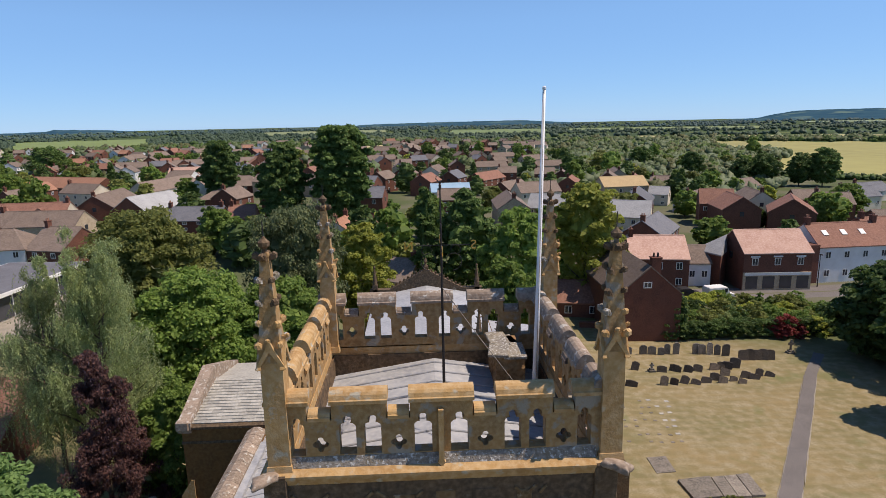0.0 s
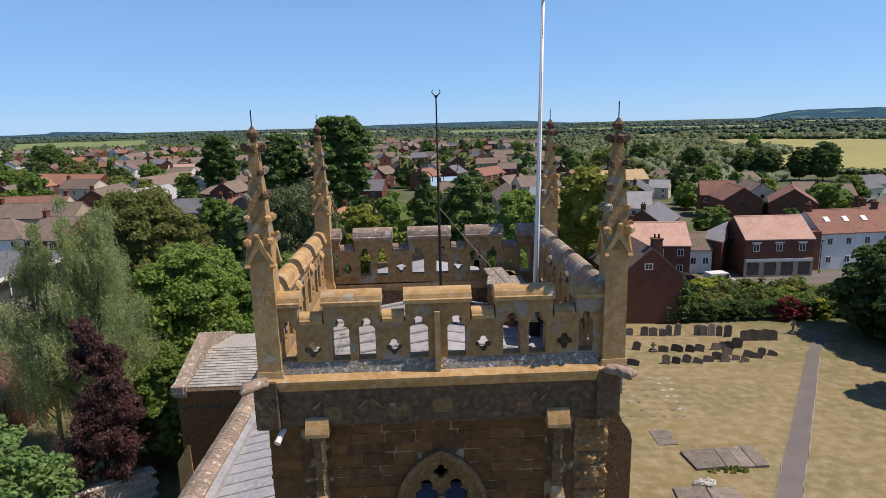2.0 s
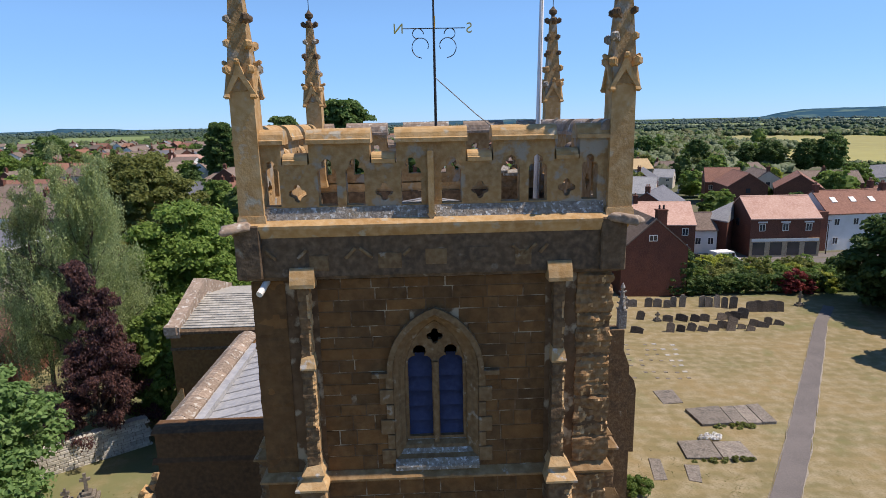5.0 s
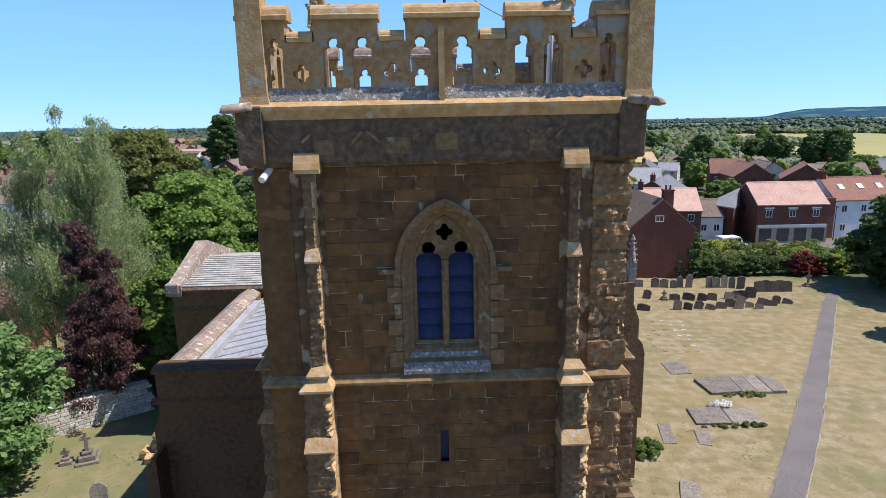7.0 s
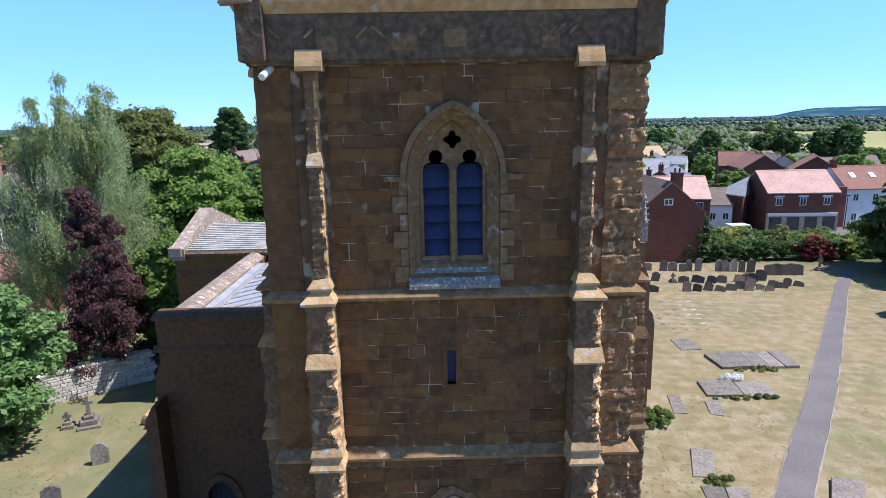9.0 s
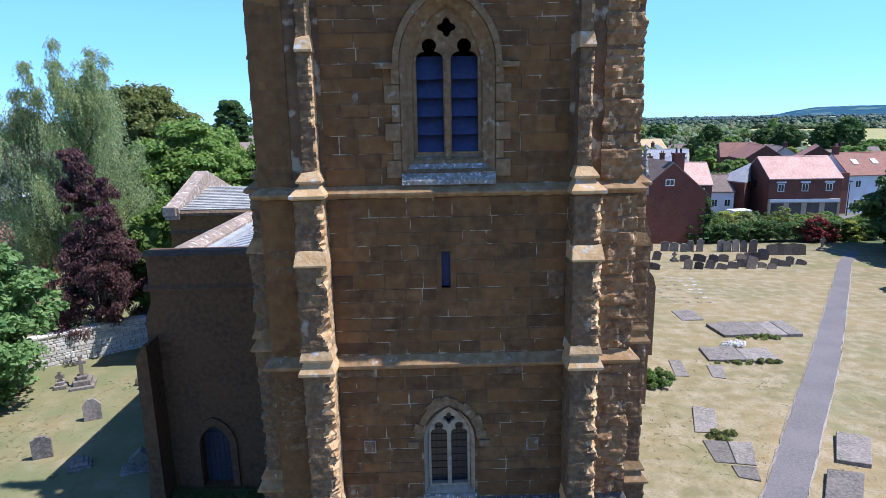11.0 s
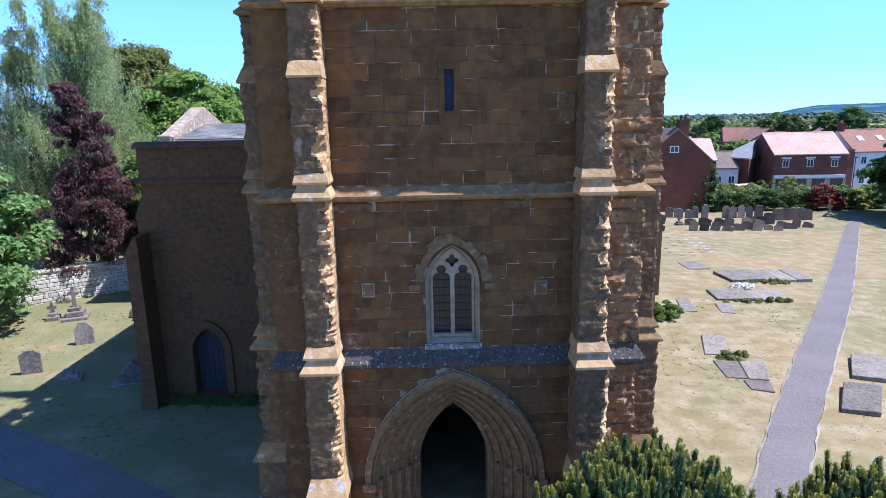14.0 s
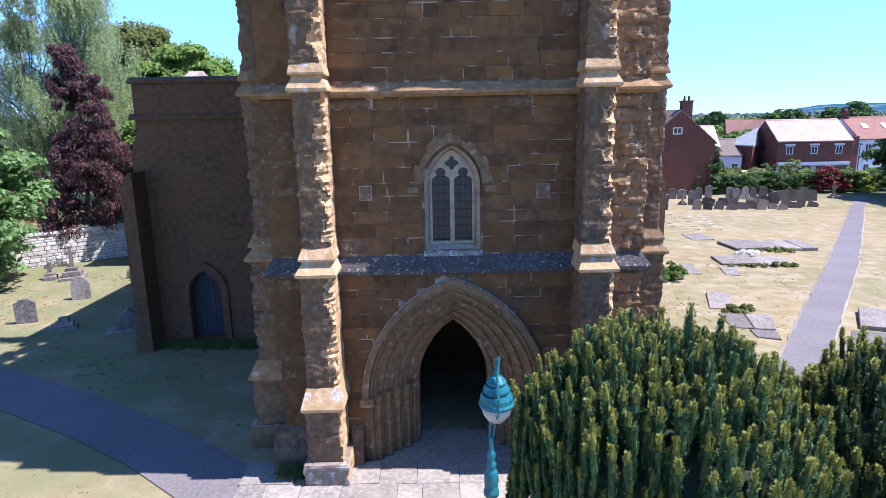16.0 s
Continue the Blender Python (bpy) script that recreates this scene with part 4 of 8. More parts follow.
for s in (-1, 1):
    box(bm, BEL_X + s * 1.18 - 0.2, BEL_X + s * 1.18 + 0.2, WY - 0.12, WY + 0.02, 13.40, 13.50)
tpart("hood_mould", bm, M_JAMB, bw)
bm = bmesh.new()
prism(bm, [(WY - 0.12, 11.18), (WY - 0.12, 11.26), (WY + 0.30, 11.76), (WY + 0.38, 11.76), (WY + 0.38, 11.18)], BEL_X - 0.93, BEL_X + 0.93, "x")
bmesh.ops.recalc_face_normals(bm, faces=bm.faces)
tpart("sill", bm, M_LICHEN, bw)
for s in (-1, 1):
    for k in range(6):
        w = 0.16 if k % 2 else 0.30
        bm = bmesh.new()
        xa = BEL_X + s * 0.93
        box(bm, min(xa, xa + s * w), max(xa, xa + s * w), WY - 0.055, WY + 0.02, 11.32 + k * 0.36, 11.66 + k * 0.36, 0.012)
        tpart("jamb_stone", bm, M_JAMB, bw)

# west window
ww = tpart("west_window", loft(bmesh.new(), [at_y(win_hole, WY - 0.03), at_y([(WIN_X + (x - WIN_X) * 0.9, z - (0.04 if z > 5 else -0.04)) for x, z in win_hole], WY + 0.08),
           at_y([(WIN_X + (x - WIN_X) * 0.8, z - (0.1 if z > 5 else -0.1)) for x, z in win_hole], WY + 0.22)]), M_TRACERY, None, "two-light leaded window with pale tracery")
bm = bmesh.new()
inner = arch_loop(WIN_X, 4.34, 0.46, 5.55, 6.27, 8)
plate(bm, [inner] + [lancet(WIN_X + s * 0.225, 4.4, 0.18, 5.93) for s in (-1, 1)] + [quatrefoil(WIN_X, 6.0, 0.15)], WY + 0.14, WY + 0.26)
tpart("tracery", bm, M_TRACERY, ww)
bm = bmesh.new()
prism(bm, arch_loop(WIN_X, 4.36, 0.45, 5.55, 6.25, 8), WY + 0.29, WY + 0.31, "y")
bmesh.ops.recalc_face_normals(bm, faces=bm.faces)
tpart("leaded_glass", bm, M_GLASS, ww)
for s in (-1, 1):
    for k in range(8):
        bm = bmesh.new()
        box(bm, WIN_X + s * 0.225 - 0.18, WIN_X + s * 0.225 + 0.18, WY + 0.275, WY + 0.288, 4.52 + k * 0.17, 4.535 + k * 0.17)
        tpart("lead_bar", bm, M_IRONW, ww)
    for k in (-1, 1):
        bm = bmesh.new()
        box(bm, WIN_X + s * 0.225 + k * 0.06 - 0.008, WIN_X + s * 0.225 + k * 0.06 + 0.008, WY + 0.27, WY + 0.286, 4.4, 5.75)
        tpart("lead_bar", bm, M_IRONW, ww)
vr = random.Random(52)
hi, ho = arc_pointed(WIN_X, 5.6, 0.60, 6.42, 7), arc_pointed(WIN_X, 5.6, 0.80, 6.66, 7)
for k in range(len(hi) - 1):
    g0 = vr.uniform(0.6, 1.15)
    g1 = g0 + vr.uniform(-0.12, 0.12)
    (a0, b0), (a1, b1), (c0, d0), (c1, d1) = hi[k], hi[k + 1], ho[k], ho[k + 1]
    bm = bmesh.new()
    prism(bm, [(a0, b0), (a0 + (c0 - a0) * g0, b0 + (d0 - b0) * g0), (a1 + (c1 - a1) * g1, b1 + (d1 - b1) * g1), (a1, b1)], WY - vr.uniform(0.03, 0.07), WY + 0.02, "y")
    bmesh.ops.recalc_face_normals(bm, faces=bm.faces)
    tpart("hood_stone", bm, M_JAMB, ww)
for s in (-1, 1):
    bm = bmesh.new()
    box(bm, WIN_X + s * 0.78 - 0.12, WIN_X + s * 0.78 + 0.12, WY - 0.09, WY + 0.02, 5.42, 5.56, 0.02)
    tpart("label_stop", bm, M_JAMB, ww)
bm = bmesh.new()
prism(bm, [(WY - 0.05, 4.12), (WY - 0.05, 4.2), (WY + 0.2, 4.36), (WY + 0.3, 4.36), (WY + 0.3, 4.12)], WIN_X - 0.6, WIN_X + 0.6, "x")
bmesh.ops.recalc_face_normals(bm, faces=bm.faces)
tpart("sill", bm, M_LICHEN, ww)

for x, z in ((-1.5, 5.44), (2.07, 5.42)):
    bm = bmesh.new()
    plate(bm, [[(x - 0.13, z - 0.15), (x + 0.13, z - 0.15), (x + 0.13, z + 0.15), (x - 0.13, z + 0.15)], [(x - 0.105, z - 0.125), (x + 0.105, z - 0.125), (x + 0.105, z + 0.125), (x - 0.105, z + 0.125)]], WY - 0.022, WY + 0.01)
    fr_ = tpart("patch_pointing", bm, M_COPE, wall_front)
    bm = bmesh.new()
    box(bm, x - 0.10, x + 0.10, WY - 0.028, WY + 0.01, z - 0.12, z + 0.12, 0.008)
    tpart("patch_stone", bm, M_JAMB, wall_front)

# slit window
bm = bmesh.new()
plate(bm, [[(SLIT_X - 0.21, 8.66), (SLIT_X + 0.21, 8.66), (SLIT_X + 0.21, 10.12), (SLIT_X - 0.21, 10.12)], slit_hole], WY - 0.018, WY + 0.12)
sl = tpart("slit_window", bm, M_STONE, None, "narrow slit window")
bm = bmesh.new()
box(bm, SLIT_X - 0.088, SLIT_X + 0.088, WY + 0.13, WY + 0.16, 9.03, 9.8)
tpart("board", bm, M_LOUVRE, sl)
bm = bmesh.new()
box(bm, SLIT_X - 0.1, SLIT_X + 0.1, WY + 0.3, WY + 0.32, 9.0, 9.83)
tpart("pane", bm, M_DARK, sl)

# moulded doorway
prof, half, apx, yy = [], 1.84, 3.46, WY - 0.02
for k in range(5):
    prof += [(half, apx, yy), (half - 0.05, apx - 0.05, yy + 0.0), (half - 0.065, apx - 0.065, yy + 0.05), (half - 0.11, apx - 0.11, yy + 0.02), (half - 0.15, apx - 0.15, yy + 0.06),
             (half - 0.16, apx - 0.16, yy + 0.13), (half - 0.2, apx - 0.2, yy + 0.15)]
    half, apx, yy = half - 0.205, apx - 0.2, yy + 0.17
prof += [(0.80, 2.46, yy), (0.78, 2.44, yy + 0.35)]
dw = tpart("doorway", loft(bmesh.new(), [at_y(arch_loop(DOOR_X, -0.62, a, 0.95, b, 12), c) for a, b, c in prof]), M_JAMB, None, "deep pointed doorway with moulded orders and shafts")
k = 0
for s in (-1, 1):
    for q in range(4):
        a, c = 1.84 - 0.205 * q - 0.17, WY - 0.02 + 0.17 * q + 0.10
        bm = bmesh.new()
        lathe(bm, [(0.075, -0.6), (0.075, -0.45), (0.05, -0.4), (0.05, 0.86), (0.06, 0.88), (0.085, 1.0), (0.085, 1.04)], DOOR_X + s * a, c, 10)
        smooth(tpart("shaft", bm, M_JAMB, dw))
bm = bmesh.new()
arch_ring(bm, DOOR_X, 1.86, 3.48, 1.98, 3.64, 0.98, 0.9, WY - 0.11, WY + 0.02, 14)
tpart("hood_mould", bm, M_JAMB, dw)
bm = bmesh.new()
arch_ring(bm, DOOR_X, 1.975, 3.635, 2.0, 3.665, 0.98, 0.98, WY - 0.06, WY + 0.02, 14)
tpart("pointing", bm, M_COPE, dw)
for s in (-1, 1):
    bm = bmesh.new()
    box(bm, DOOR_X + s * 1.9 - 0.16, DOOR_X + s * 1.9 + 0.16, WY - 0.14, WY + 0.03, 0.82, 1.02, 0.02)
    tpart("label_stop", bm, M_JAMB, dw)
bm = bmesh.new()
box(bm, DOOR_X - 1.9, DOOR_X + 1.9, WY - 0.3, WY + 1.3, -0.9, -0.52)
tpart("threshold", bm, M_PAVE, dw)

# worn remains of carved lozenges on the frieze
for x, a, ln in ((-2.97, 40, 0.14), (-2.33, -45, 0.13), (-1.35, -45, 0.15), (-1.03, 38, 0.17), (-0.2, -40, 0.1), (2.06, 42, 0.12), (2.35, -40, 0.16), (2.62, -50, 0.12)):
    bm = bmesh.new()
    m = Matrix.Translation((x, WY - 0.19, 16.2)) @ Matrix.Rotation(radians(a), 4, "Y")
    box(bm, -ln, ln, -0.03, 0.03, -0.035, 0.035, 0.012, m)
    tpart("carved_lozenge", bm, M_JAMB)
for x, z, w in ((-0.55, 16.02, 0.24), (0.4, 16.08, 0.22), (2.2, 16.02, 0.17), (-2.0, 16.0, 0.2), (1.3, 16.1, 0.3)):
    bm = bmesh.new()
    box(bm, x - w, x + w, WY - 0.195, WY - 0.1, z - 0.16, z + 0.17, 0.012)
    tpart("frieze_stone", bm, M_JAMB if w < 0.25 else M_BAND)
# weathered beasts at the corners, on plain dark corner blocks
for s, k in ((-1, 0), (1, 1)):
    cb = bmesh.new()
    box(cb, min(CX + s * (TW - 0.32), CX + s * (TW + 0.2)), max(CX + s * (TW - 0.32), CX + s * (TW + 0.2)), WY - 0.3, WY + 0.3, 15.70, 16.82, 0.03)
    tpart("corner_block", cb, M_BAND, None, "dark weathered corner block")
    vs, es, fs = rough_box(-0.30, 0.34, -0.17, 0.17, -0.09, 0.08, 0.035, 0.09, 5 + k, 0.1)
    m = Matrix.Translation((CX + s * (TW + 0.12), WY - 0.3, 16.80)) @ Matrix.Rotation(radians(-32 if s > 0 else 212), 4, "Z") @ Matrix.Rotation(radians(7), 4, "Y")
    smooth(tpart("gargoyle", ([tuple(m @ Vector(v)) for v in vs], es, fs), M_COPE, None, "weathered pale stone gargoyle"))
# white spout pipe
bm = bmesh.new()
tube(bm, [(CX - 3.45, WY + 0.05, 15.62), (CX - 3.55, WY - 0.35, 15.42)], 0.07, 12)
tpart("spout_pipe", bm, M_WHITE, None, "white drain spout")
bm = bmesh.new()
tube(bm, [(CX + TW - 0.05, WY + 1.5, 15.2), (CX + TW + 0.5, WY + 1.4, 15.1)], 0.06, 12)
tpart("spout_pipe", bm, M_WHITE, None, "white drain spout")
# stair turret head by the south-east corner
st = tpart("stair_turret", rough_box(2.2, 3.1, 17.4, 19.3, 15.8, 17.3, 0.1, 0.08, 77), M_ROUGH, None, "rough stone stair turret head")
bm = bmesh.new()
for k, (x0, x1, y0, y1, z0) in enumerate(((2.1, 2.75, 17.3, 18.3, 17.3), (2.5, 3.2, 17.35, 18.6, 17.22), (2.15, 2.8, 18.3, 19.4, 17.3), (2.75, 3.15, 18.5, 19.3, 17.2))):
    box(bm, x0, x1, y0, y1, z0, z0 + 0.1, 0.02, Matrix.Translation((2.6, 18.3, 0)) @ Matrix.Rotation(radians(7 * k - 9), 4, "Z") @ Matrix.Translation((-2.6, -18.3, 0)))
tpart("turret_cap", bm, M_LICHEN, st)

# ---- weather vane and flag pole ----
VX, VY = 0.55, 16.3
vane = thing("weather_vane", "black iron weather vane with gilt letters on the tower roof", "weather vane", VX, VY, 16.38)
bm = bmesh.new()
tube(bm, [(0, 0, 0), (0, 0, 4.2), (0, 0, 6.48)], 0.045, 8, 0.018)
for s in (-1, 1):
    tube(bm, [(0, 0, 6.4), (s * 0.06, 0, 6.5), (s * 0.11, 0, 6.55), (s * 0.09, 0, 6.62)], 0.016, 5)
part("pole", bm, M_IRONW, vane)
for k in range(4):
    a = radians(90 * k)
    d = Vector((math.cos(a), math.sin(a), 0))
    bm = bmesh.new()
    tube(bm, [d * 0.03 + Vector((0, 0, 4.72)), d * 0.8 + Vector((0, 0, 4.72))], 0.012, 5)
    for r0, c, a0, a1 in ((0.28, (0.32, 4.28), -90, 200), (0.16, (0.42, 4.58), 180, -120)):
        tube(bm, [d * (c[0] + r0 * math.cos(radians(a0 + (a1 - a0) * i / 14)) * (1 - 0.4 * i / 14)) + Vector((0, 0, c[1] + r0 * math.sin(radians(a0 + (a1 - a0) * i / 14)) * (1 - 0.4 * i / 14))) for i in range(15)], 0.011, 4)
    part("scroll_arm", bm, M_IRONW, vane)
for ch, a in (("S", 0), ("E", 90), ("N", 180), ("W", 270)):
    cu = bpy.data.curves.new("letter", "FONT")
    cu.body, cu.size, cu.extrude, cu.align_x = ch, 0.36, 0.012, "CENTER"
    cu.materials.append(M_GILT)
    o = new("letter", cu)
    o.parent = vane
    d = Vector((math.cos(radians(a)), math.sin(radians(a)), 0)) * 0.9
    o.matrix_local = pose(d.x, d.y, 4.6, 90, 0, 180 if a in (0, 180) else 270)
bm = bmesh.new()
prism(bm, [(-0.5, 5.3), (-0.35, 5.36), (-0.05, 5.34), (0.3, 5.36), (0.5, 5.33), (0.3, 5.29), (-0.05, 5.31), (-0.35, 5.27)], -0.01, 0.01, "x")
bmesh.ops.recalc_face_normals(bm, faces=bm.faces)
part("pointer", bm, M_IRONW, vane)
wire = thing("stay_wire", "thin grey stay wire from vane pole to parapet", "wire", VX, VY, 19.9)
bm = bmesh.new()
tube(bm, [(0, 0, 0.0), (0.9, -1.6, -0.95), (1.8, -3.3, -1.8)], 0.012, 5)
part("cable", bm, M_HEAD, wire)
pole = thing("flag_pole", "tall white gloss flag pole on the tower roof", "flag pole", 3.30, 16.85, 15.9)
bm = bmesh.new()
tube(bm, [(0, 0, 0), (0.06, 0, 3.0), (0.17, 0, 9.35)], 0.095, 14, 0.045)
smooth(part("shaft", bm, M_POLE, pole))
bm = bmesh.new()
lathe(bm, [(0.03, 9.32), (0.055, 9.34), (0.055, 9.4), (0.02, 9.43)], 0.17, 0, 10)
part("truck", bm, M_POLE, pole)
bm = bmesh.new()
tube(bm, [(0.03, -0.1, 1.0), (0.1, -0.09, 5.0), (0.16, -0.06, 9.33)], 0.008, 4)
part("halyard", bm, M_HEAD, pole)
bm = bmesh.new()
box(bm, -0.16, 0.16, -0.16, 0.16, -0.05, 0.5, 0.02)
part("bracket", bm, M_IRONW, pole)

# ---- church body behind the tower ----
church = thing("church", "ironstone nave, aisles and transept with lead and stone-slate roofs", "church", -4.0, 30.0, -0.6)
OFFC = Matrix.Translation((4.0, -30.0, 0.6))


def cpart(name, bm, mat, parent=None, label=""):
    ob = part(name, bm, mat, parent or church, label)
    if parent is None:
        ob.matrix_local = OFFC
    return ob


AX0, AX1, AY = -9.6, CX - TW, 20.0
adoor = arch_loop(-7.95, -0.35, 0.52, 1.25, 2.0, 7)
bm = bmesh.new()
plate(bm, [[(-10.05, -0.9), (AX1, -0.9), (AX1, 8.2), (AX0, 8.2), (AX0, 6.6), (-9.85, 6.0), (-9.85, 3.0), (-10.05, 2.4)], adoor], AY, AY + 0.8)
aisle = cpart("aisle_wall", bm, M_AISLE, None, "plain ironstone aisle end wall darkened for its shade")
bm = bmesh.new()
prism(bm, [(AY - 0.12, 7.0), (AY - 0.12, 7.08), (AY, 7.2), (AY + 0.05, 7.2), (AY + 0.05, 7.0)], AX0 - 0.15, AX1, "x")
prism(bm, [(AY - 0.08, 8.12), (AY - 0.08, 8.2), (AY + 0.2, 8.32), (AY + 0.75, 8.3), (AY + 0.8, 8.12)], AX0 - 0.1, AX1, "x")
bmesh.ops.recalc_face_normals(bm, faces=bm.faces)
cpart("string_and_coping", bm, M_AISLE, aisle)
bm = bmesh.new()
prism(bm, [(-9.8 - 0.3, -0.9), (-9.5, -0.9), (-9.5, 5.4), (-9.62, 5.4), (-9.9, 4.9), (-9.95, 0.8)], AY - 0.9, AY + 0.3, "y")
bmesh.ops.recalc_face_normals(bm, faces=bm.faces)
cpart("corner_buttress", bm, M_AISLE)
bm = bmesh.new()
outer, inner = arc_pointed(-7.95, 1.25, 0.78, 2.35, 8), arc_pointed(-7.95, 1.25, 0.54, 2.05, 8)
prism(bm, [(-7.17, -0.35)] + outer + [(-8.73, -0.35), (-8.49, -0.35)] + inner[::-1] + [(-7.41, -0.35)], AY - 0.1, AY + 0.1, "y")
bmesh.ops.recalc_face_normals(bm, faces=bm.faces)
cpart("door_surround", bm, M_AISLE, aisle)
bm = bmesh.new()
prism(bm, adoor, AY + 0.35, AY + 0.45, "y")
bmesh.ops.recalc_face_normals(bm, faces=bm.faces)
adoor_ob = cpart("aisle_door", bm, M_TIMBER, None, "weathered grey-blue plank door")
for k in range(6):
    bm = bmesh.new()
    box(bm, -8.47 + k * 0.175, -8.31 + k * 0.175, AY + 0.32, AY + 0.36, -0.35, 1.6)
    cpart("plank", bm, M_TIMBER, adoor_ob)
# north aisle side wall with its coping, and the lean-to lead roof
bm = bmesh.new()
box(bm, -9.85, -9.05, AY + 0.8, 34.0, -0.9, 7.7)
cpart("aisle_side_wall", bm, M_STONE)
for k in range(12):
    y0 = AY + 0.8 + k * 0.86
    bm = bmesh.new()
    prism(bm, [(-9.98, 7.7), (-9.98, 7.78), (-9.6, 8.0), (-9.3, 8.0), (-8.95, 7.8), (-8.95, 7.7)], y0 + 0.01, y0 + 0.85, "y")
    bmesh.ops.recalc_face_normals(bm, faces=bm.faces)
    cpart("coping_stone", bm, M_COPE)
bm = bmesh.new()
prism(bm, [(-9.05, 7.35), (-4.0, 8.4), (-4.0, 8.3), (-9.05, 7.25)], AY + 0.8, 34.0, "y")
bmesh.ops.recalc_face_normals(bm, faces=bm.faces)
aroof = cpart("aisle_roof", bm, M_LEAD, None, "low lead aisle roof")
for k in range(14):
    bm = bmesh.new()
    yy = AY + 1.4 + k * 0.8
    tube(bm, [(-9.05, yy, 7.37), (-4.0, yy, 8.42)], 0.035, 6)
    cpart("lead_roll", bm, M_LEAD, aroof)
bm = bmesh.new()
prism(bm, [(-9.02, 7.36), (-8.6, 7.46), (-8.6, 7.7), (-9.02, 7.7)], AY + 0.8, 30.0, "y")
bmesh.ops.recalc_face_normals(bm, faces=bm.faces)
cpart("gutter", bm, M_LEAD, aroof)
# transept
TY0, TYR, TY1, TX0 = 31.6, 36.0, 40.4, -13.8
bm = bmesh.new()
prism(bm, [(TY0, -0.9), (TY1, -0.9), (TY1, 8.0), (TYR, 8.7), (TY0, 8.0)], TX0, -9.0, "x")
bmesh.ops.recalc_face_normals(bm, faces=bm.faces)
tran = cpart("transept_wall", bm, M_STONE)
bm = bmesh.new()
prism(bm, [(TY0 - 0.16, 7.78), (TY0 - 0.16, 7.92), (TY0, 8.04), (TY0 + 0.1, 8.04), (TY0 + 0.1, 7.78)], TX0 - 0.1, -6.0, "x")
prism(bm, [(TY0 - 0.06, 6.85), (TY0 - 0.06, 6.95), (TY0 + 0.02, 7.0), (TY0 + 0.02, 6.8)], TX0 - 0.05, -9.0, "x")
bmesh.ops.recalc_face_normals(bm, faces=bm.faces)
cpart("eaves_course", bm, M_BAND, tran)
bm = bmesh.new()
for s, ye in ((-1, TY0), (1, TY1)):
    prism(bm, [(TYR, 9.75), (ye + s * 0.2, 8.2), (ye + s * 0.2, 7.6), (TYR, 8.6)], TX0 - 0.14, TX0 + 0.6, "x")
box(bm, TX0 - 0.22, TX0 + 0.5, TY0 - 0.3, TY0 + 0.2, 7.75, 8.3, 0.05)
bmesh.ops.recalc_face_normals(bm, faces=bm.faces)
cpart("gable_coping", bm, M_COPE, tran)
# stone slates on the slope that faces the tower
troof = None
slope = Vector((0, TYR - TY0, 8.78 - 8.02))
L = slope.length
nrow = 15
for r in range(nrow):
    w = 0.62
    x = TX0 + 0.5 - (w / 2 if r % 2 else 0)
    while x < -5.2:
        ww = w * rng.uniform(0.8, 1.2)
        a, b = max(x, TX0 + 0.5), min(x + ww, -5.2)
        x += ww
        if b - a < 0.1:
            continue
        bm = bmesh.new()
        p0, p1 = r / nrow, min(1.0, (r + 1.25) / nrow)
        y0, z0 = TY0 + slope.y * p0, 8.06 + slope.z * p0
        y1, z1 = TY0 + slope.y * p1, 8.03 + slope.z * p1
        prism(bm, [(y0, z0), (y0, z0 + 0.045), (y1, z1 + 0.02), (y1, z1)], a + 0.008, b - 0.008, "x")
        bmesh.ops.recalc_face_normals(bm, faces=bm.faces)
        if troof is None:
            troof = cpart("transept_roof", bm, M_CSLATE, None, "stone-slated transept roof")
        else:
            cpart("slate", bm, M_CSLATE, troof)
bm = bmesh.new()
prism(bm, [(TYR, 8.77), (TY1, 8.02), (TY1, 7.9), (TYR, 8.65), (TY0, 7.9), (TY0, 8.02)], TX0 + 0.5, -5.2, "x")
bmesh.ops.recalc_face_normals(bm, faces=bm.faces)
cpart("roof_deck", bm, M_CSLATE, troof)
bm = bmesh.new()
prism(bm, [(-14.3, -0.9), (-13.4, -0.9), (-13.4, 4.6), (-13.55, 4.6), (-14.2, 3.6)], TY0 - 0.1, TY0 + 0.7, "y")
bmesh.ops.recalc_face_normals(bm, faces=bm.faces)
cpart("corner_buttress", bm, M_DRESSED)
# nave
bm = bmesh.new()
prism(bm, [(-4.0, -0.9), (4.6, -0.9), (4.6, 10.6), (0.3, 11.4), (-4.0, 10.6)], WY + DEPTH, 47.0, "y")
bmesh.ops.recalc_face_normals(bm, faces=bm.faces)
nave = cpart("nave_wall", bm, M_STONE)
bm = bmesh.new()
for s in (-1, 1):
    prism(bm, [(0.3, 11.55), (0.3 + s * 4.2, 10.75), (0.3 + s * 4.2, 10.6), (0.3, 11.4)], WY + DEPTH, 46.6, "y")
bmesh.ops.recalc_face_normals(bm, faces=bm.faces)
cpart("nave_roof", bm, M_LEAD)
bm = bmesh.new()
plate(bm, [[(-4.2, 10.2), (4.8, 10.2), (4.8, 11.3), (3.2, 11.3), (0.3, 12.9), (-2.6, 11.3), (-4.2, 11.3)]], 46.6, 47.1)
for k in range(9):
    f = (k + 0.5) / 9
    for s in (-1, 1):
        crocket(bm, Vector((0.3 + s * 2.9 * f, 46.8, 12.9 - 1.6 * f)), Vector((0.3 * s, 0, 1)), 0.2)
lathe(bm, [(0.1, 12.8), (0.2, 13.1), (0.08, 13.3), (0.16, 13.5), (0.02, 13.8)], 0.3, 46.8, 8)
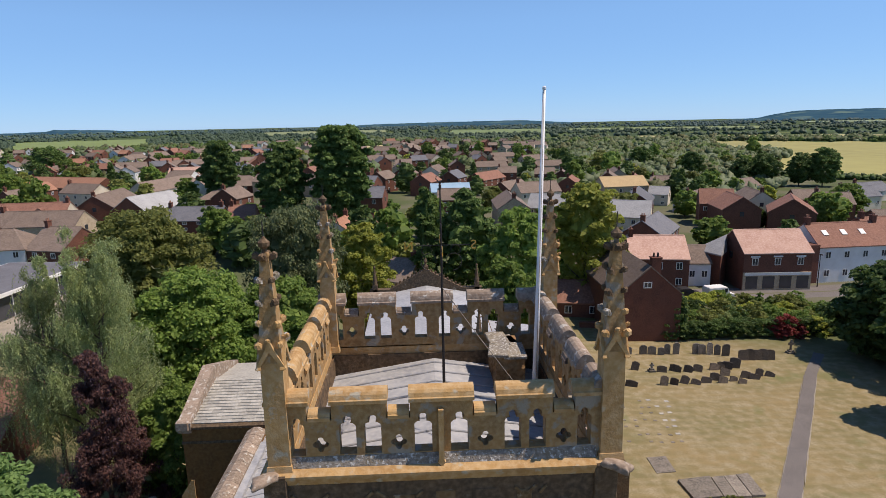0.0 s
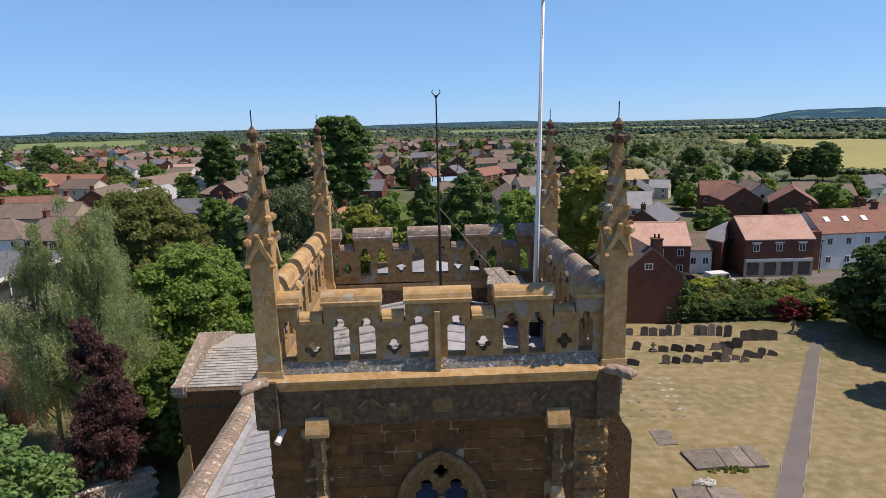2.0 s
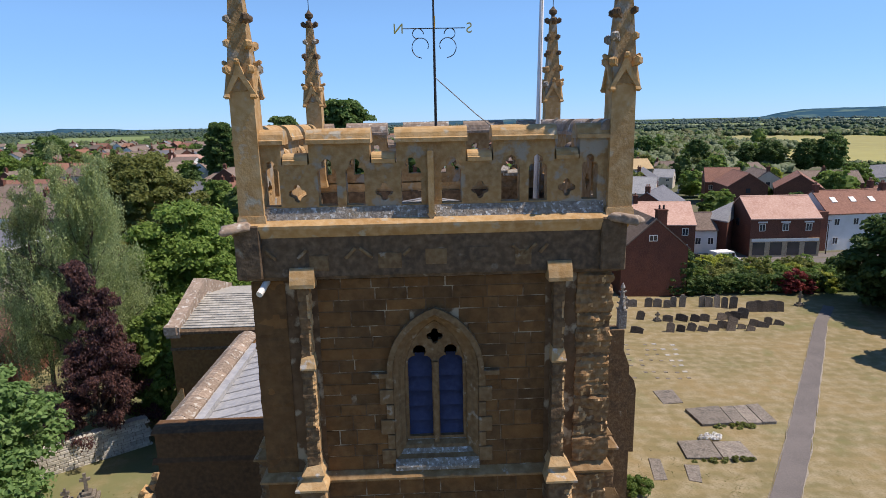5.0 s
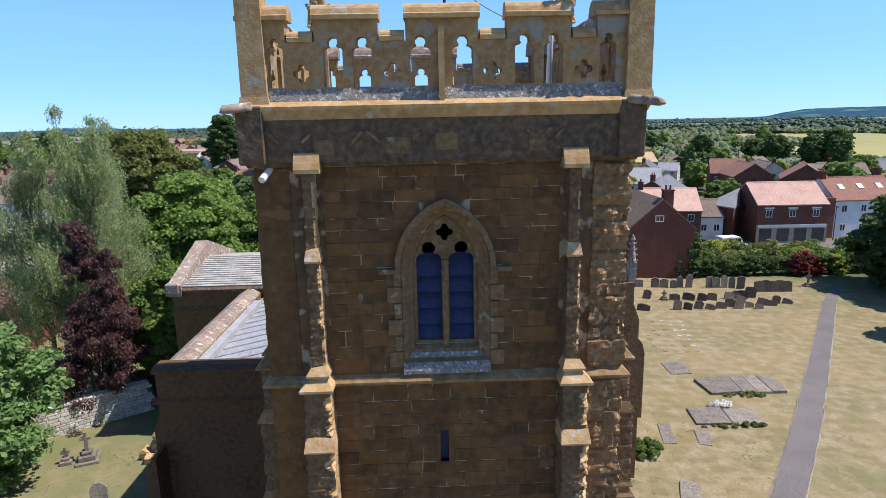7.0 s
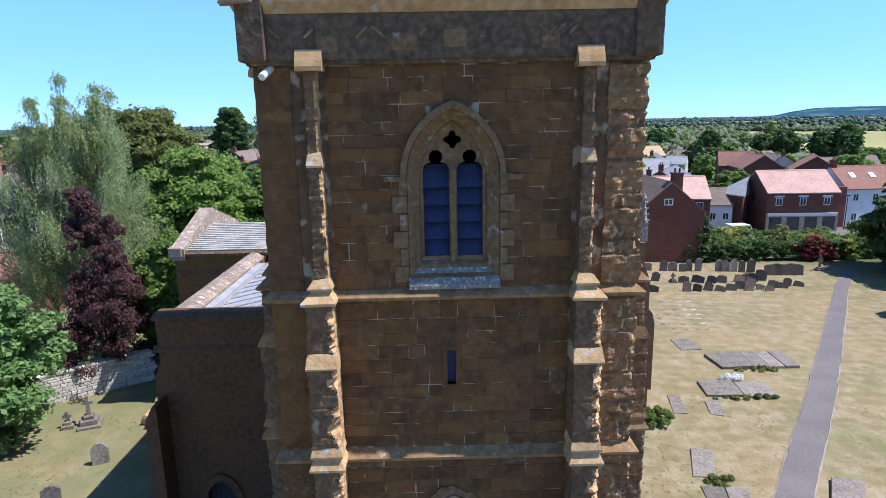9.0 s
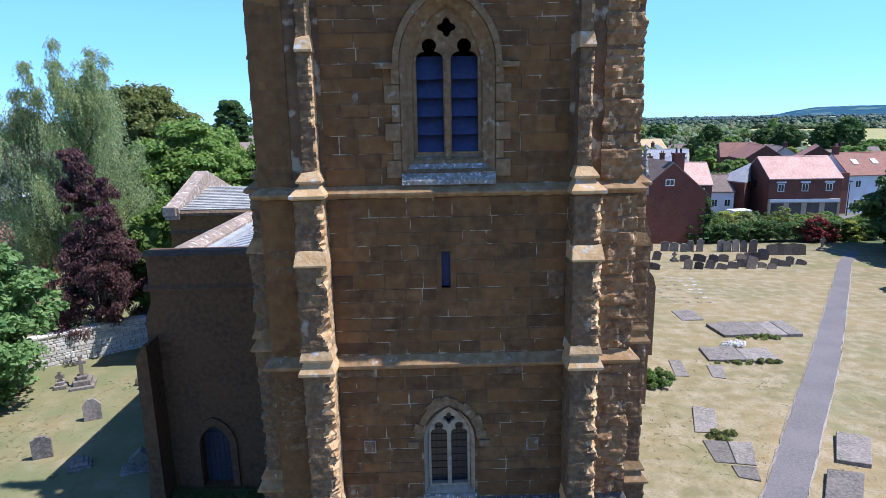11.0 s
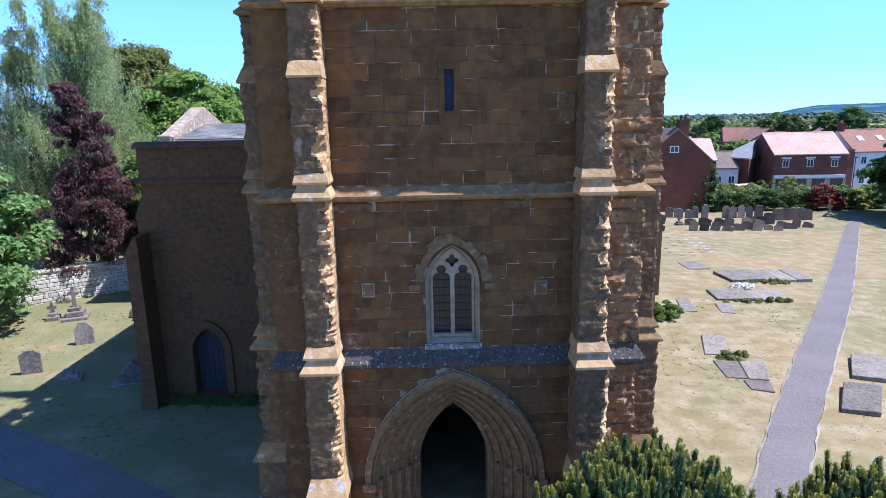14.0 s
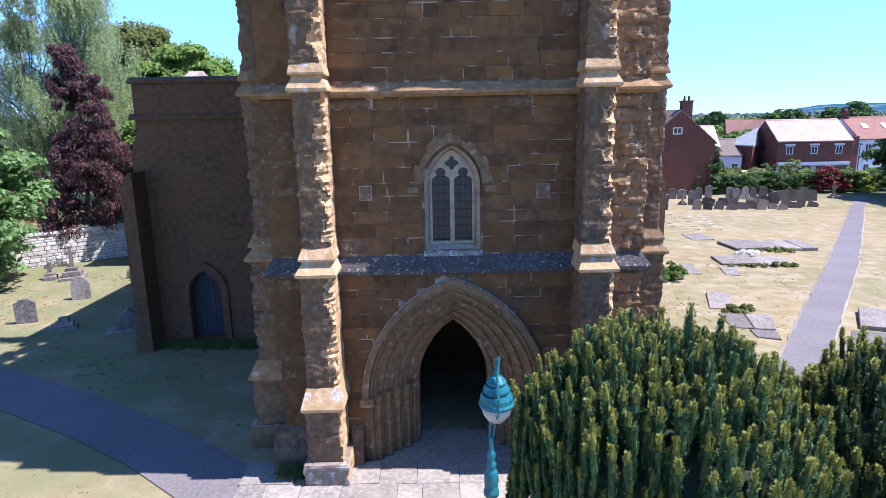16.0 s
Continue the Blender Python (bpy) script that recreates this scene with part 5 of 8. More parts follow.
bmesh.ops.recalc_face_normals(bm, faces=bm.faces)
cpart("nave_gable", bm, M_BAND)
for x, y, zt in ((3.3, 34.0, 13.3), (4.5, 34.0, 13.3), (-3.8, 46.8, 13.0), (4.4, 46.8, 13.0)):
    bm = bmesh.new()
    box(bm, x - 0.2, x + 0.2, y - 0.2, y + 0.2, 10.5, zt - 1.3)
    lathe(bm, [(0.2, zt - 1.3), (0.05, zt), (0.1, zt + 0.1), (0.02, zt + 0.25)], x, y, 8)
    for lv in range(3):
        for k in range(4):
            a = radians(90 * k)
            d = Vector((math.cos(a), math.sin(a), 0))
            crocket(bm, Vector((x, y, zt - 1.1 + 0.4 * lv)) + d * (0.16 - 0.04 * lv), d, 0.1)
    bmesh.ops.recalc_face_normals(bm, faces=bm.faces)
    cpart("nave_pinnacle", bm, M_BAND)
# south aisle with its corner pinnacle, and a low porch with a sloped buttress
bm = bmesh.new()
box(bm, 4.6, 9.0, 27.4, 44.0, -1.4, 8.6)
cpart("south_aisle_wall", bm, M_STONE)
bm = bmesh.new()
prism(bm, [(4.6, 9.4), (9.1, 8.75), (9.1, 8.6), (4.6, 9.25)], 27.4, 44.0, "y")
bmesh.ops.recalc_face_normals(bm, faces=bm.faces)
cpart("south_aisle_roof", bm, M_LEAD)
bm = bmesh.new()
prism(bm, [(8.6, -1.4), (9.9, -1.4), (9.9, 3.4), (9.75, 4.0), (9.75, 7.2), (9.45, 8.0), (9.45, 9.0), (8.6, 9.0)], 26.7, 27.4, "y")
bmesh.ops.recalc_face_normals(bm, faces=bm.faces)
cpart("south_buttress", bm, M_DARKIRON)
bm = bmesh.new()
box(bm, 9.22, 9.58, 26.85, 27.21, 9.0, 9.9)
lathe(bm, [(0.2, 9.9), (0.06, 10.9), (0.12, 10.98), (0.02, 11.2)], 9.4, 27.03, 8)
for lv in range(4):
    for k in range(4):
        a = radians(90 * k)
        d = Vector((math.cos(a), math.sin(a), 0))
        crocket(bm, Vector((9.4, 27.03, 9.95 + 0.27 * lv)) + d * (0.17 - 0.03 * lv), d, 0.1)
bmesh.ops.recalc_face_normals(bm, faces=bm.faces)
cpart("aisle_pinnacle", bm, M_LICHEN)
bm = bmesh.new()
prism(bm, [(9.0, -1.6), (11.7, -1.6), (11.7, 2.9), (9.0, 4.6)], 33.6, 38.0, "y")
bmesh.ops.recalc_face_normals(bm, faces=bm.faces)
cpart("porch_wall", bm, M_STONE)
bm = bmesh.new()
prism(bm, [(11.3, -1.6), (12.5, -1.6), (12.5, 2.9), (12.35, 3.5), (11.65, 4.4), (11.3, 4.4)], 33.0, 33.7, "y")
bmesh.ops.recalc_face_normals(bm, faces=bm.faces)
cpart("porch_buttress", bm, M_DARKIRON)

# ---- trees ----
nrg = np.random.default_rng(5)


def leaf_mesh(centres, radii, per, size, droop=0.0, flat=0.6, squash=0.8):
    """Leaf-spray cards: small bent quads spread over the shells of many clumps."""
    c = np.repeat(np.asarray(centres, float), per, axis=0)
    r = np.repeat(np.asarray(radii, float), per)
    n = len(c)
    d = nrg.normal(size=(n, 3))
    d /= np.linalg.norm(d, axis=1)[:, None]
    d[:, 2] = np.abs(d[:, 2]) * 0.9 + d[:, 2] * 0.1 if droop == 0 else d[:, 2]
    pos = c + d * (r * nrg.uniform(0.55, 1.0, n))[:, None] * np.array([1, 1, squash])
    if droop:
        pos[:, 2] -= droop * r * nrg.uniform(0, 1, n) ** 2 * 2
    nrm = d * flat + nrg.normal(size=(n, 3)) * 0.45 + np.array([0, 0, 0.35])
    nrm /= np.linalg.norm(nrm, axis=1)[:, None]
    t = np.cross(nrm, nrg.normal(size=(n, 3)))
    if droop:
        t = np.cross(nrm, np.cross(np.array([0, 0, 1.0]) + 0.25 * nrg.normal(size=(n, 3)), nrm))
        t = np.cross(nrm, t)
    t /= np.linalg.norm(t, axis=1)[:, None] + 1e-9
    u = np.cross(nrm, t)
    s = size * nrg.uniform(0.6, 1.3, n)[:, None]
    asp = 0.45 if droop else 0.62
    if droop:
        t, u = u, t
    a = pos - t * s
    b = pos + u * s * asp + nrm * s * 0.12
    e = pos + t * s
    f = pos - u * s * asp + nrm * s * 0.12
    vs = np.stack([a, b, e, f], 1).reshape(-1, 3)
    idx = np.arange(4 * n).reshape(-1, 4)
    return vs, idx


def mesh_np(name, vs, idx, mat):
    me = bpy.data.meshes.new(name)
    me.vertices.add(len(vs))
    me.vertices.foreach_set("co", np.asarray(vs, np.float32).ravel())
    k = idx.shape[1]
    me.loops.add(idx.size)
    me.loops.foreach_set("vertex_index", idx.astype(np.int32).ravel())
    me.polygons.add(len(idx))
    me.polygons.foreach_set("loop_start", np.arange(0, idx.size, k, dtype=np.int32))
    me.polygons.foreach_set("loop_total", np.full(len(idx), k, np.int32))
    me.update(calc_edges=True)
    me.materials.append(mat)
    return me


def crown_clumps(h0, h1, rad, n, shape="round", seed=0):
    """Clump centres through an uneven crown between h0 and h1."""
    r = np.random.default_rng(seed)
    out, rr = [], []
    lobes = [(r.uniform(0, 6.28), r.uniform(0.75, 1.2)) for _ in range(6)]
    while len(out) < n:
        f = r.uniform(0, 1)
        a = r.uniform(0, 6.283)
        if shape == "round":
            w = math.sin(math.pi * (0.12 + 0.84 * f)) ** 0.6
        elif shape == "cone":
            w = (1 - f) ** 0.8 + 0.06
        elif shape == "column":
            w = min(1, 3 * (1.02 - f)) ** 0.6
        else:
            w = math.sin(math.pi * (0.06 + 0.8 * f)) ** 0.7
        lob = 1 + 0.22 * sum(math.cos(a - la) * lw for la, lw in lobes) / 3 + 0.16 * math.sin(5 * a + 9 * f)
        q = rad * w * lob * math.sqrt(r.uniform(0.35, 1.0))
        out.append((q * math.cos(a), q * math.sin(a), h0 + (h1 - h0) * f))
        rr.append(rad * r.uniform(0.14, 0.27))
    return out, rr


def crown_core(h0, h1, rad, shape, seed, n):
    """The close inner foliage of a crown: loose sprays over a lumpy form."""
    r = np.random.default_rng(seed)
    lobes = [(r.uniform(0, 6.28), r.uniform(0.75, 1.2)) for _ in range(6)]
    rings = []
    for j in range(n + 1):
        f = j / n
        if shape == "cone":
            w = (1 - f) ** 0.8
        elif shape == "column":
            w = min(1, 3 * (1.0 - f)) ** 0.6 if f < 1 else 0
        else:
            w = math.sin(math.pi * (0.06 + 0.90 * f)) ** 0.65
        ring = []
        for k in range(n):
            a = 6.2832 * k / n
            lob = 1 + 0.22 * sum(math.cos(a - la) * lw for la, lw in lobes) / 3 + 0.16 * math.sin(5 * a + 9 * f)
            p = Vector((math.cos(a) * 2, math.sin(a) * 2, f * 5 + seed))
            q = rad * w * lob * ((0.78 if n < 20 else 0.66) + 0.3 * noise.noise(p * 1.3) + 0.2 * noise.noise(p * 3.1))
            ring.append((q * math.cos(a), q * math.sin(a), h0 + (h1 - h0) * (f + 0.05 * noise.noise(p * 2))))
        rings.append(ring)
    R = np.array(rings)
    b = np.roll(R, -1, axis=1)
    quads = np.stack([R[:-1], b[:-1], b[1:], R[1:]], 2).reshape(-1, 4, 3)
    quads = quads + r.normal(size=quads.shape) * rad * (0.035 if n < 20 else 0.02)
    return quads.reshape(-1, 3)


def trunk_bm(h, r0, crown_h0, rad, seed, limbs=5):
    r = random.Random(seed)
    bm = bmesh.new()
    pts = [(0, 0, -0.4), (0, 0, 0.2), (0.05 * h * r.uniform(-.3, .3), 0.05 * h * r.uniform(-.3, .3), h * 0.35), (0.06 * h * r.uniform(-.4, .4), 0.06 * h * r.uniform(-.4, .4), h * 0.75)]
    tube(bm, pts, r0, 8, r0 * 0.25)
    for k in range(limbs):
        a = k * 6.283 / limbs + r.uniform(-.4, .4)
        z = crown_h0 + (h - crown_h0) * r.uniform(0.0, 0.4)
        q = rad * r.uniform(0.55, 0.85)
        tube(bm, [(0, 0, z - 0.3), (q * 0.5 * math.cos(a), q * 0.5 * math.sin(a), z + q * 0.3), (q * math.cos(a), q * math.sin(a), z + q * 0.75)], r0 * 0.4, 5, r0 * 0.08)
    return bm


def tree(name, label, x, y, h, rad, leafmat, n=70, per=70, size=0.3, crown0=0.22, shape="round", droop=0.0, seed=1, z=None, base=None):
    zz = ground_z(x, y) if z is None else z
    t = thing(name, label, "tree", x, y, zz)
    c, r = crown_clumps(h * crown0, h * 0.95, rad, n, shape, seed)
    vs, idx = leaf_mesh(c, r, per, size, droop)
    core = crown_core(h * crown0, h * 0.95, rad, shape, seed, 14 if per < 40 else 44)
    if droop < 0.5:
        vs = np.concatenate([vs, core])
    idx = np.arange(len(vs)).reshape(-1, 4)
    ob = new("crown", mesh_np("crown", vs, idx, leafmat))
    ob.parent = t
    part("trunk", trunk_bm(h, max(0.12, rad * 0.06), h * crown0, rad, seed), M_BARK, t)
    return t


def weeping_birch(label, x, y, h, rad, seed, strands):
    """Leaders that rise and fork, with long trailing strands of small leaves hung from clumps of twigs."""
    q = np.random.default_rng(seed)
    t = thing("weeping_birch", label, "tree", x, y, ground_z(x, y))
    ends, bm = [], bmesh.new()
    tube(bm, [(0, 0, -0.4), (0.1, 0.1, h * 0.3), (-0.1, 0.15, h * 0.62)], rad * 0.06, 8, rad * 0.03)
    part("trunk", bm, M_BARK, t)
    for k in range(46):
        a, f = q.uniform(0, 6.283), q.uniform(0.3, 1.0) ** 0.85
        w = rad * min(1.0, 2.5 * (1.05 - f)) ** 0.8 * q.uniform(0.35, 1.0) * (1 + 0.3 * math.sin(3 * a + seed))
        e = Vector((w * math.cos(a), w * math.sin(a), h * f * (1.0 if f > 0.85 else 0.97)))
        b = Vector((0, 0.1, max(h * 0.15, h * f - w * 1.1)))
        bm = bmesh.new()
        tube(bm, [b, b.lerp(e, 0.5) + Vector((0, 0, 0.12 * w)), e], 0.05, 4, 0.012)
        part("limb", bm, M_BARK, t)
        ends += [(*b.lerp(e, u), f) for u in (0.55, 0.8, 1.0)]
    for k in range(7):
        a, w = q.uniform(0, 6.283), q.uniform(0.15, 0.6) * rad
        e = Vector((w * math.cos(a), w * math.sin(a), h * q.uniform(0.98, 1.1)))
        bm = bmesh.new()
        tube(bm, [(e.x * 0.4, e.y * 0.4, h * 0.7), (e.x * 0.8, e.y * 0.8, h * 0.88), e], 0.04, 4, 0.01)
        part("limb", bm, M_BARK, t)
        ends += [(*e.lerp(Vector((e.x * 0.8, e.y * 0.8, h * 0.88)), u), 1.25) for u in (0.0, 0.4, 0.8)]
    E = np.asarray(ends)[q.integers(0, len(ends), strands)]
    m = 20
    start = E[:, :3] + q.normal(size=(strands, 3)) * np.array([0.36, 0.36, 0.3]) * np.where(E[:, 3:] > 1.1, 0.45, 1.0)
    ln = np.minimum(q.uniform(0.7, 3.4, strands) * (1.25 - 0.75 * E[:, 3]), start[:, 2] - 0.6)
    u = (np.arange(m) + 0.5) / m
    sway = q.normal(size=(strands, 2)) * 0.22
    P = np.repeat(start[:, None, :], m, 1)
    P[:, :, :2] += sway[:, None, :] * np.sqrt(u)[None, :, None]
    P[:, :, 2] -= ln[:, None] * u[None, :]
    P = (P + q.normal(size=P.shape) * 0.045).reshape(-1, 3)
    n = len(P)
    nrm = q.normal(size=(n, 3)) + np.array([0, 0, 0.5])
    nrm /= np.linalg.norm(nrm, axis=1)[:, None]
    d = np.array([0, 0, -1.0]) + q.normal(size=(n, 3)) * 0.5
    sd = np.cross(nrm, d)
    sd /= np.linalg.norm(sd, axis=1)[:, None] + 1e-9
    d /= np.linalg.norm(d, axis=1)[:, None]
    z = q.uniform(0.05, 0.095, n)[:, None]
    vs = np.stack([P, P + d * z + sd * z * 0.42, P + d * z * 2, P + d * z - sd * z * 0.42], 1).reshape(-1, 3)
    ob = new("crown", mesh_np("crown", vs, np.arange(len(vs)).reshape(-1, 4), L_BIRCH))
    ob.parent = t
    return t


weeping_birch("tall weeping birch with trailing grey-green foliage", -22.3, 40.0, 16.9, 5.0, 3, 4600)
weeping_birch("weeping birch with trailing grey-green foliage beside the wall", -26.6, 41.0, 14.2, 3.6, 4, 2500)
tree("green_maple", "shady green tree between the beech and the transept", -17.0, 38.0, 8.6, 2.7, L_GREEN, 90, 190, 0.13, 0.04, "round", 0, 61)


def copper_beech(x, y, h):
    """A narrow leading top over spreading tiers that sweep down."""
    q = np.random.default_rng(15)
    t = thing("copper_beech", "dark purple copper beech behind the churchyard wall", "tree", x, y, ground_z(x, y))
    cen, rad = [], []
    for k in range(120):
        f = q.random()
        a = q.uniform(0, 6.283)
        w = (2.1 - 1.6 * f) * math.sqrt(q.random()) * (1 + 0.3 * math.sin(11 * f + 2 * a))
        cen.append((0.8 + w * math.cos(a) - 1.1 * f * f, w * math.sin(a), h * (0.5 + 0.48 * f)))
        rad.append(q.uniform(0.18, 0.45))
    for tier in range(8):
        zt = h * (0.19 + 0.055 * tier)
        for k in range(26):
            a = q.uniform(0, 6.283)
            w = (3.4 - 0.22 * tier) * (0.8 + 0.25 * math.sin(2.3 * tier + 3 * a)) * math.sqrt(q.uniform(0.25, 1))
            cen.append((0.1 * tier + w * math.cos(a), w * math.sin(a), zt - 0.14 * w + q.uniform(-0.3, 0.3)))
            rad.append(q.uniform(0.25, 0.6))
    vs, idx = leaf_mesh(cen, rad, 190, 0.085, 0.5, 0.6, 0.6)
    ob = new("crown", mesh_np("crown", vs, idx, L_COPPER))
    ob.parent = t
    part("trunk", trunk_bm(h, 0.24, h * 0.16, 2.4, 5, 7), M_BARK, t)


copper_beech(-20.1, 34.8, 11.9)
tree("laurel_tree", "dense bright green tree at the churchyard edge", -22.6, 26.8, 9.2, 4.2, L_LAUREL, 140, 190, 0.15, 0.03, "round", 0, 6)
tree("olive_green_tree", "broad olive green maple", -28.8, 62, 16.9, 6.4, L_OLIVE, 240, 240, 0.19, 0.12, "round", 0, 7)
tree("green_maple", "broad mid-green maple behind the transept", -19.0, 49, 13.4, 5.6, L_GREEN, 220, 240, 0.17, 0.08, "round", 0, 8)
tree("green_maple", "mid-green maple behind the transept roof", -12.5, 52, 12.0, 4.5, L_GREEN, 170, 200, 0.17, 0.08, "round", 0, 9)
tree("grey_green_tree", "tall grey-green tree beyond the church", -13.0, 62, 17.8, 4.8, L_GREY, 180, 200, 0.18, 0.12, "tear", 0.4, 10)
tree("lime_tree", "small yellow-green tree beyond the church", -7.1, 68, 14.5, 3.6, L_LIME, 120, 150, 0.19, 0.12, "round", 0, 11)
tree("lime_tree", "yellow-green rounded lime tree", 23.2, 82, 18.2, 4.9, L_LIME, 110, 100, 0.34, 0.15, "round", 0, 12)
tree("dark_conifer", "slender dark green conifer tree", 0.6, 86, 17.0, 2.7, L_DEEP, 120, 130, 0.24, 0.06, "cone", 0, 13)
tree("dark_yew", "broad dark green yew tree", 7.0, 88, 16.4, 4.0, L_DEEP, 150, 130, 0.24, 0.06, "column", 0, 14)
tree("green_maple", "round green tree behind the nave", 12.5, 74, 15.4, 4.2, L_GREEN, 100, 90, 0.34, 0.1, "round", 0, 15)
tree("green_maple", "round green tree behind the nave", 9.0, 62, 11.4, 3.2, L_GREEN, 80, 90, 0.3, 0.1, "round", 0, 16)
tree("tall_dark_lime", "very tall dark green lime tree", -18.0, 142, 25.6, 6.7, L_DEEP, 300, 150, 0.42, 0.15, "tear", 0, 17)
tree("tall_dark_lime", "tall dark green lime tree", -31.2, 140, 21.7, 5.3, L_DEEP, 230, 150, 0.42, 0.15, "round", 0, 18)
tree("tall_dark_lime", "tall dark green lime tree", -65, 200, 21.5, 5.8, L_DEEP, 190, 130, 0.5, 0.15, "round", 0, 19)
tree("churchyard_yew", "large dark yew shading the churchyard path", 51.0, 60, 10.5, 5.4, L_DEEP, 150, 110, 0.32, 0.04, "round", 0, 20)
tree("churchyard_yew", "large dark yew at the churchyard edge", 57.5, 56, 11.0, 6.0, L_DEEP, 130, 110, 0.32, 0.04, "round", 0, 21)

for x, y, h, rad, lm, lab in ((132.2, 287.9, 13.5, 5.0, L_DEEP, "rounded dark green tree at the town edge"), (170, 246.5, 16.5, 6.2, L_DEEP, "tall dark spreading tree beside the yellow field"), (162, 250, 14.0, 5.5, L_DEEP, "tall dark tree beside the yellow field"),
                           (149.6, 255.5, 13.5, 6.5, L_DEEP, "broad dark tree at the town edge"), (141, 258, 11.5, 5.0, L_DEEP, "dark tree at the town edge"), (85.8, 148.5, 5.2, 3.2, L_GREEN, "small bushy green tree by the new houses"), (-201, 337, 18.0, 9.5, L_DEEP, "broad dark tree among the houses"),
                           (108.8, 155, 7.9, 5.6, L_GREEN, "broad leafy green garden tree"), (121, 163.6, 9.4, 5.0, L_GREEN, "leafy green garden tree"), (107.8, 171, 5.2, 4.2, L_OLIVE, "low olive green garden tree"), (99, 322, 12.5, 7.0, L_OLIVE, "broad olive tree at the town edge"), (130, 352, 13.2, 7.0, L_DEEP, "dark tree at the town edge"),
                           (-45, 158, 5.0, 4.0, L_GREEN, "small green tree behind the terrace"), (-145, 217, 11, 6.0, L_GREEN, "leafy green tree among the houses"), (-165, 300, 9, 7.0, L_OLIVE, "olive green tree among the houses"), (-40, 118, 9.0, 3.6, L_GREEN, "leafy green tree before the brick terrace")):
    tree("town_tree", lab, x, y, h, rad, lm, 110, 70, 0.3 + h * 0.008, 0.1, "round", 0, int(abs(x) * 7 + h))

tree("churchyard_yew", "dark yew beside the churchyard path", 44.0, 45.5, 9.0, 3.6, L_DEEP, 110, 100, 0.3, 0.06, "round", 0, 22)
tree("churchyard_yew", "tall dark yew at the churchyard edge", 50.5, 54.5, 9.5, 4.2, L_DEEP, 120, 100, 0.3, 0.05, "round", 0, 23)

# mid-distance garden trees: a few kinds, copied
kinds = []
for i, (lm, sh, h, rad) in enumerate(((L_GREEN, "round", 9, 4.2), (L_DEEP, "round", 11, 4.4), (L_OLIVE, "round", 8, 3.8), (L_GREEN, "tear", 12, 4.0), (L_DEEP, "cone", 11, 2.6), (L_LIME, "round", 7, 3.2))):
    kinds.append(tree("garden_tree", ("leafy green garden tree", "round dark green garden tree", "olive green garden tree", "tall green garden tree", "dark green garden conifer", "small yellow-green garden tree")[i],
                      -200 - 12 * i, -140, h, rad, lm, 64, 22, 0.62, 0.06, sh, 0, 60 + i))
    tagged(kinds[-1], group="garden trees of the town")

# ---- houses ----
taken = []


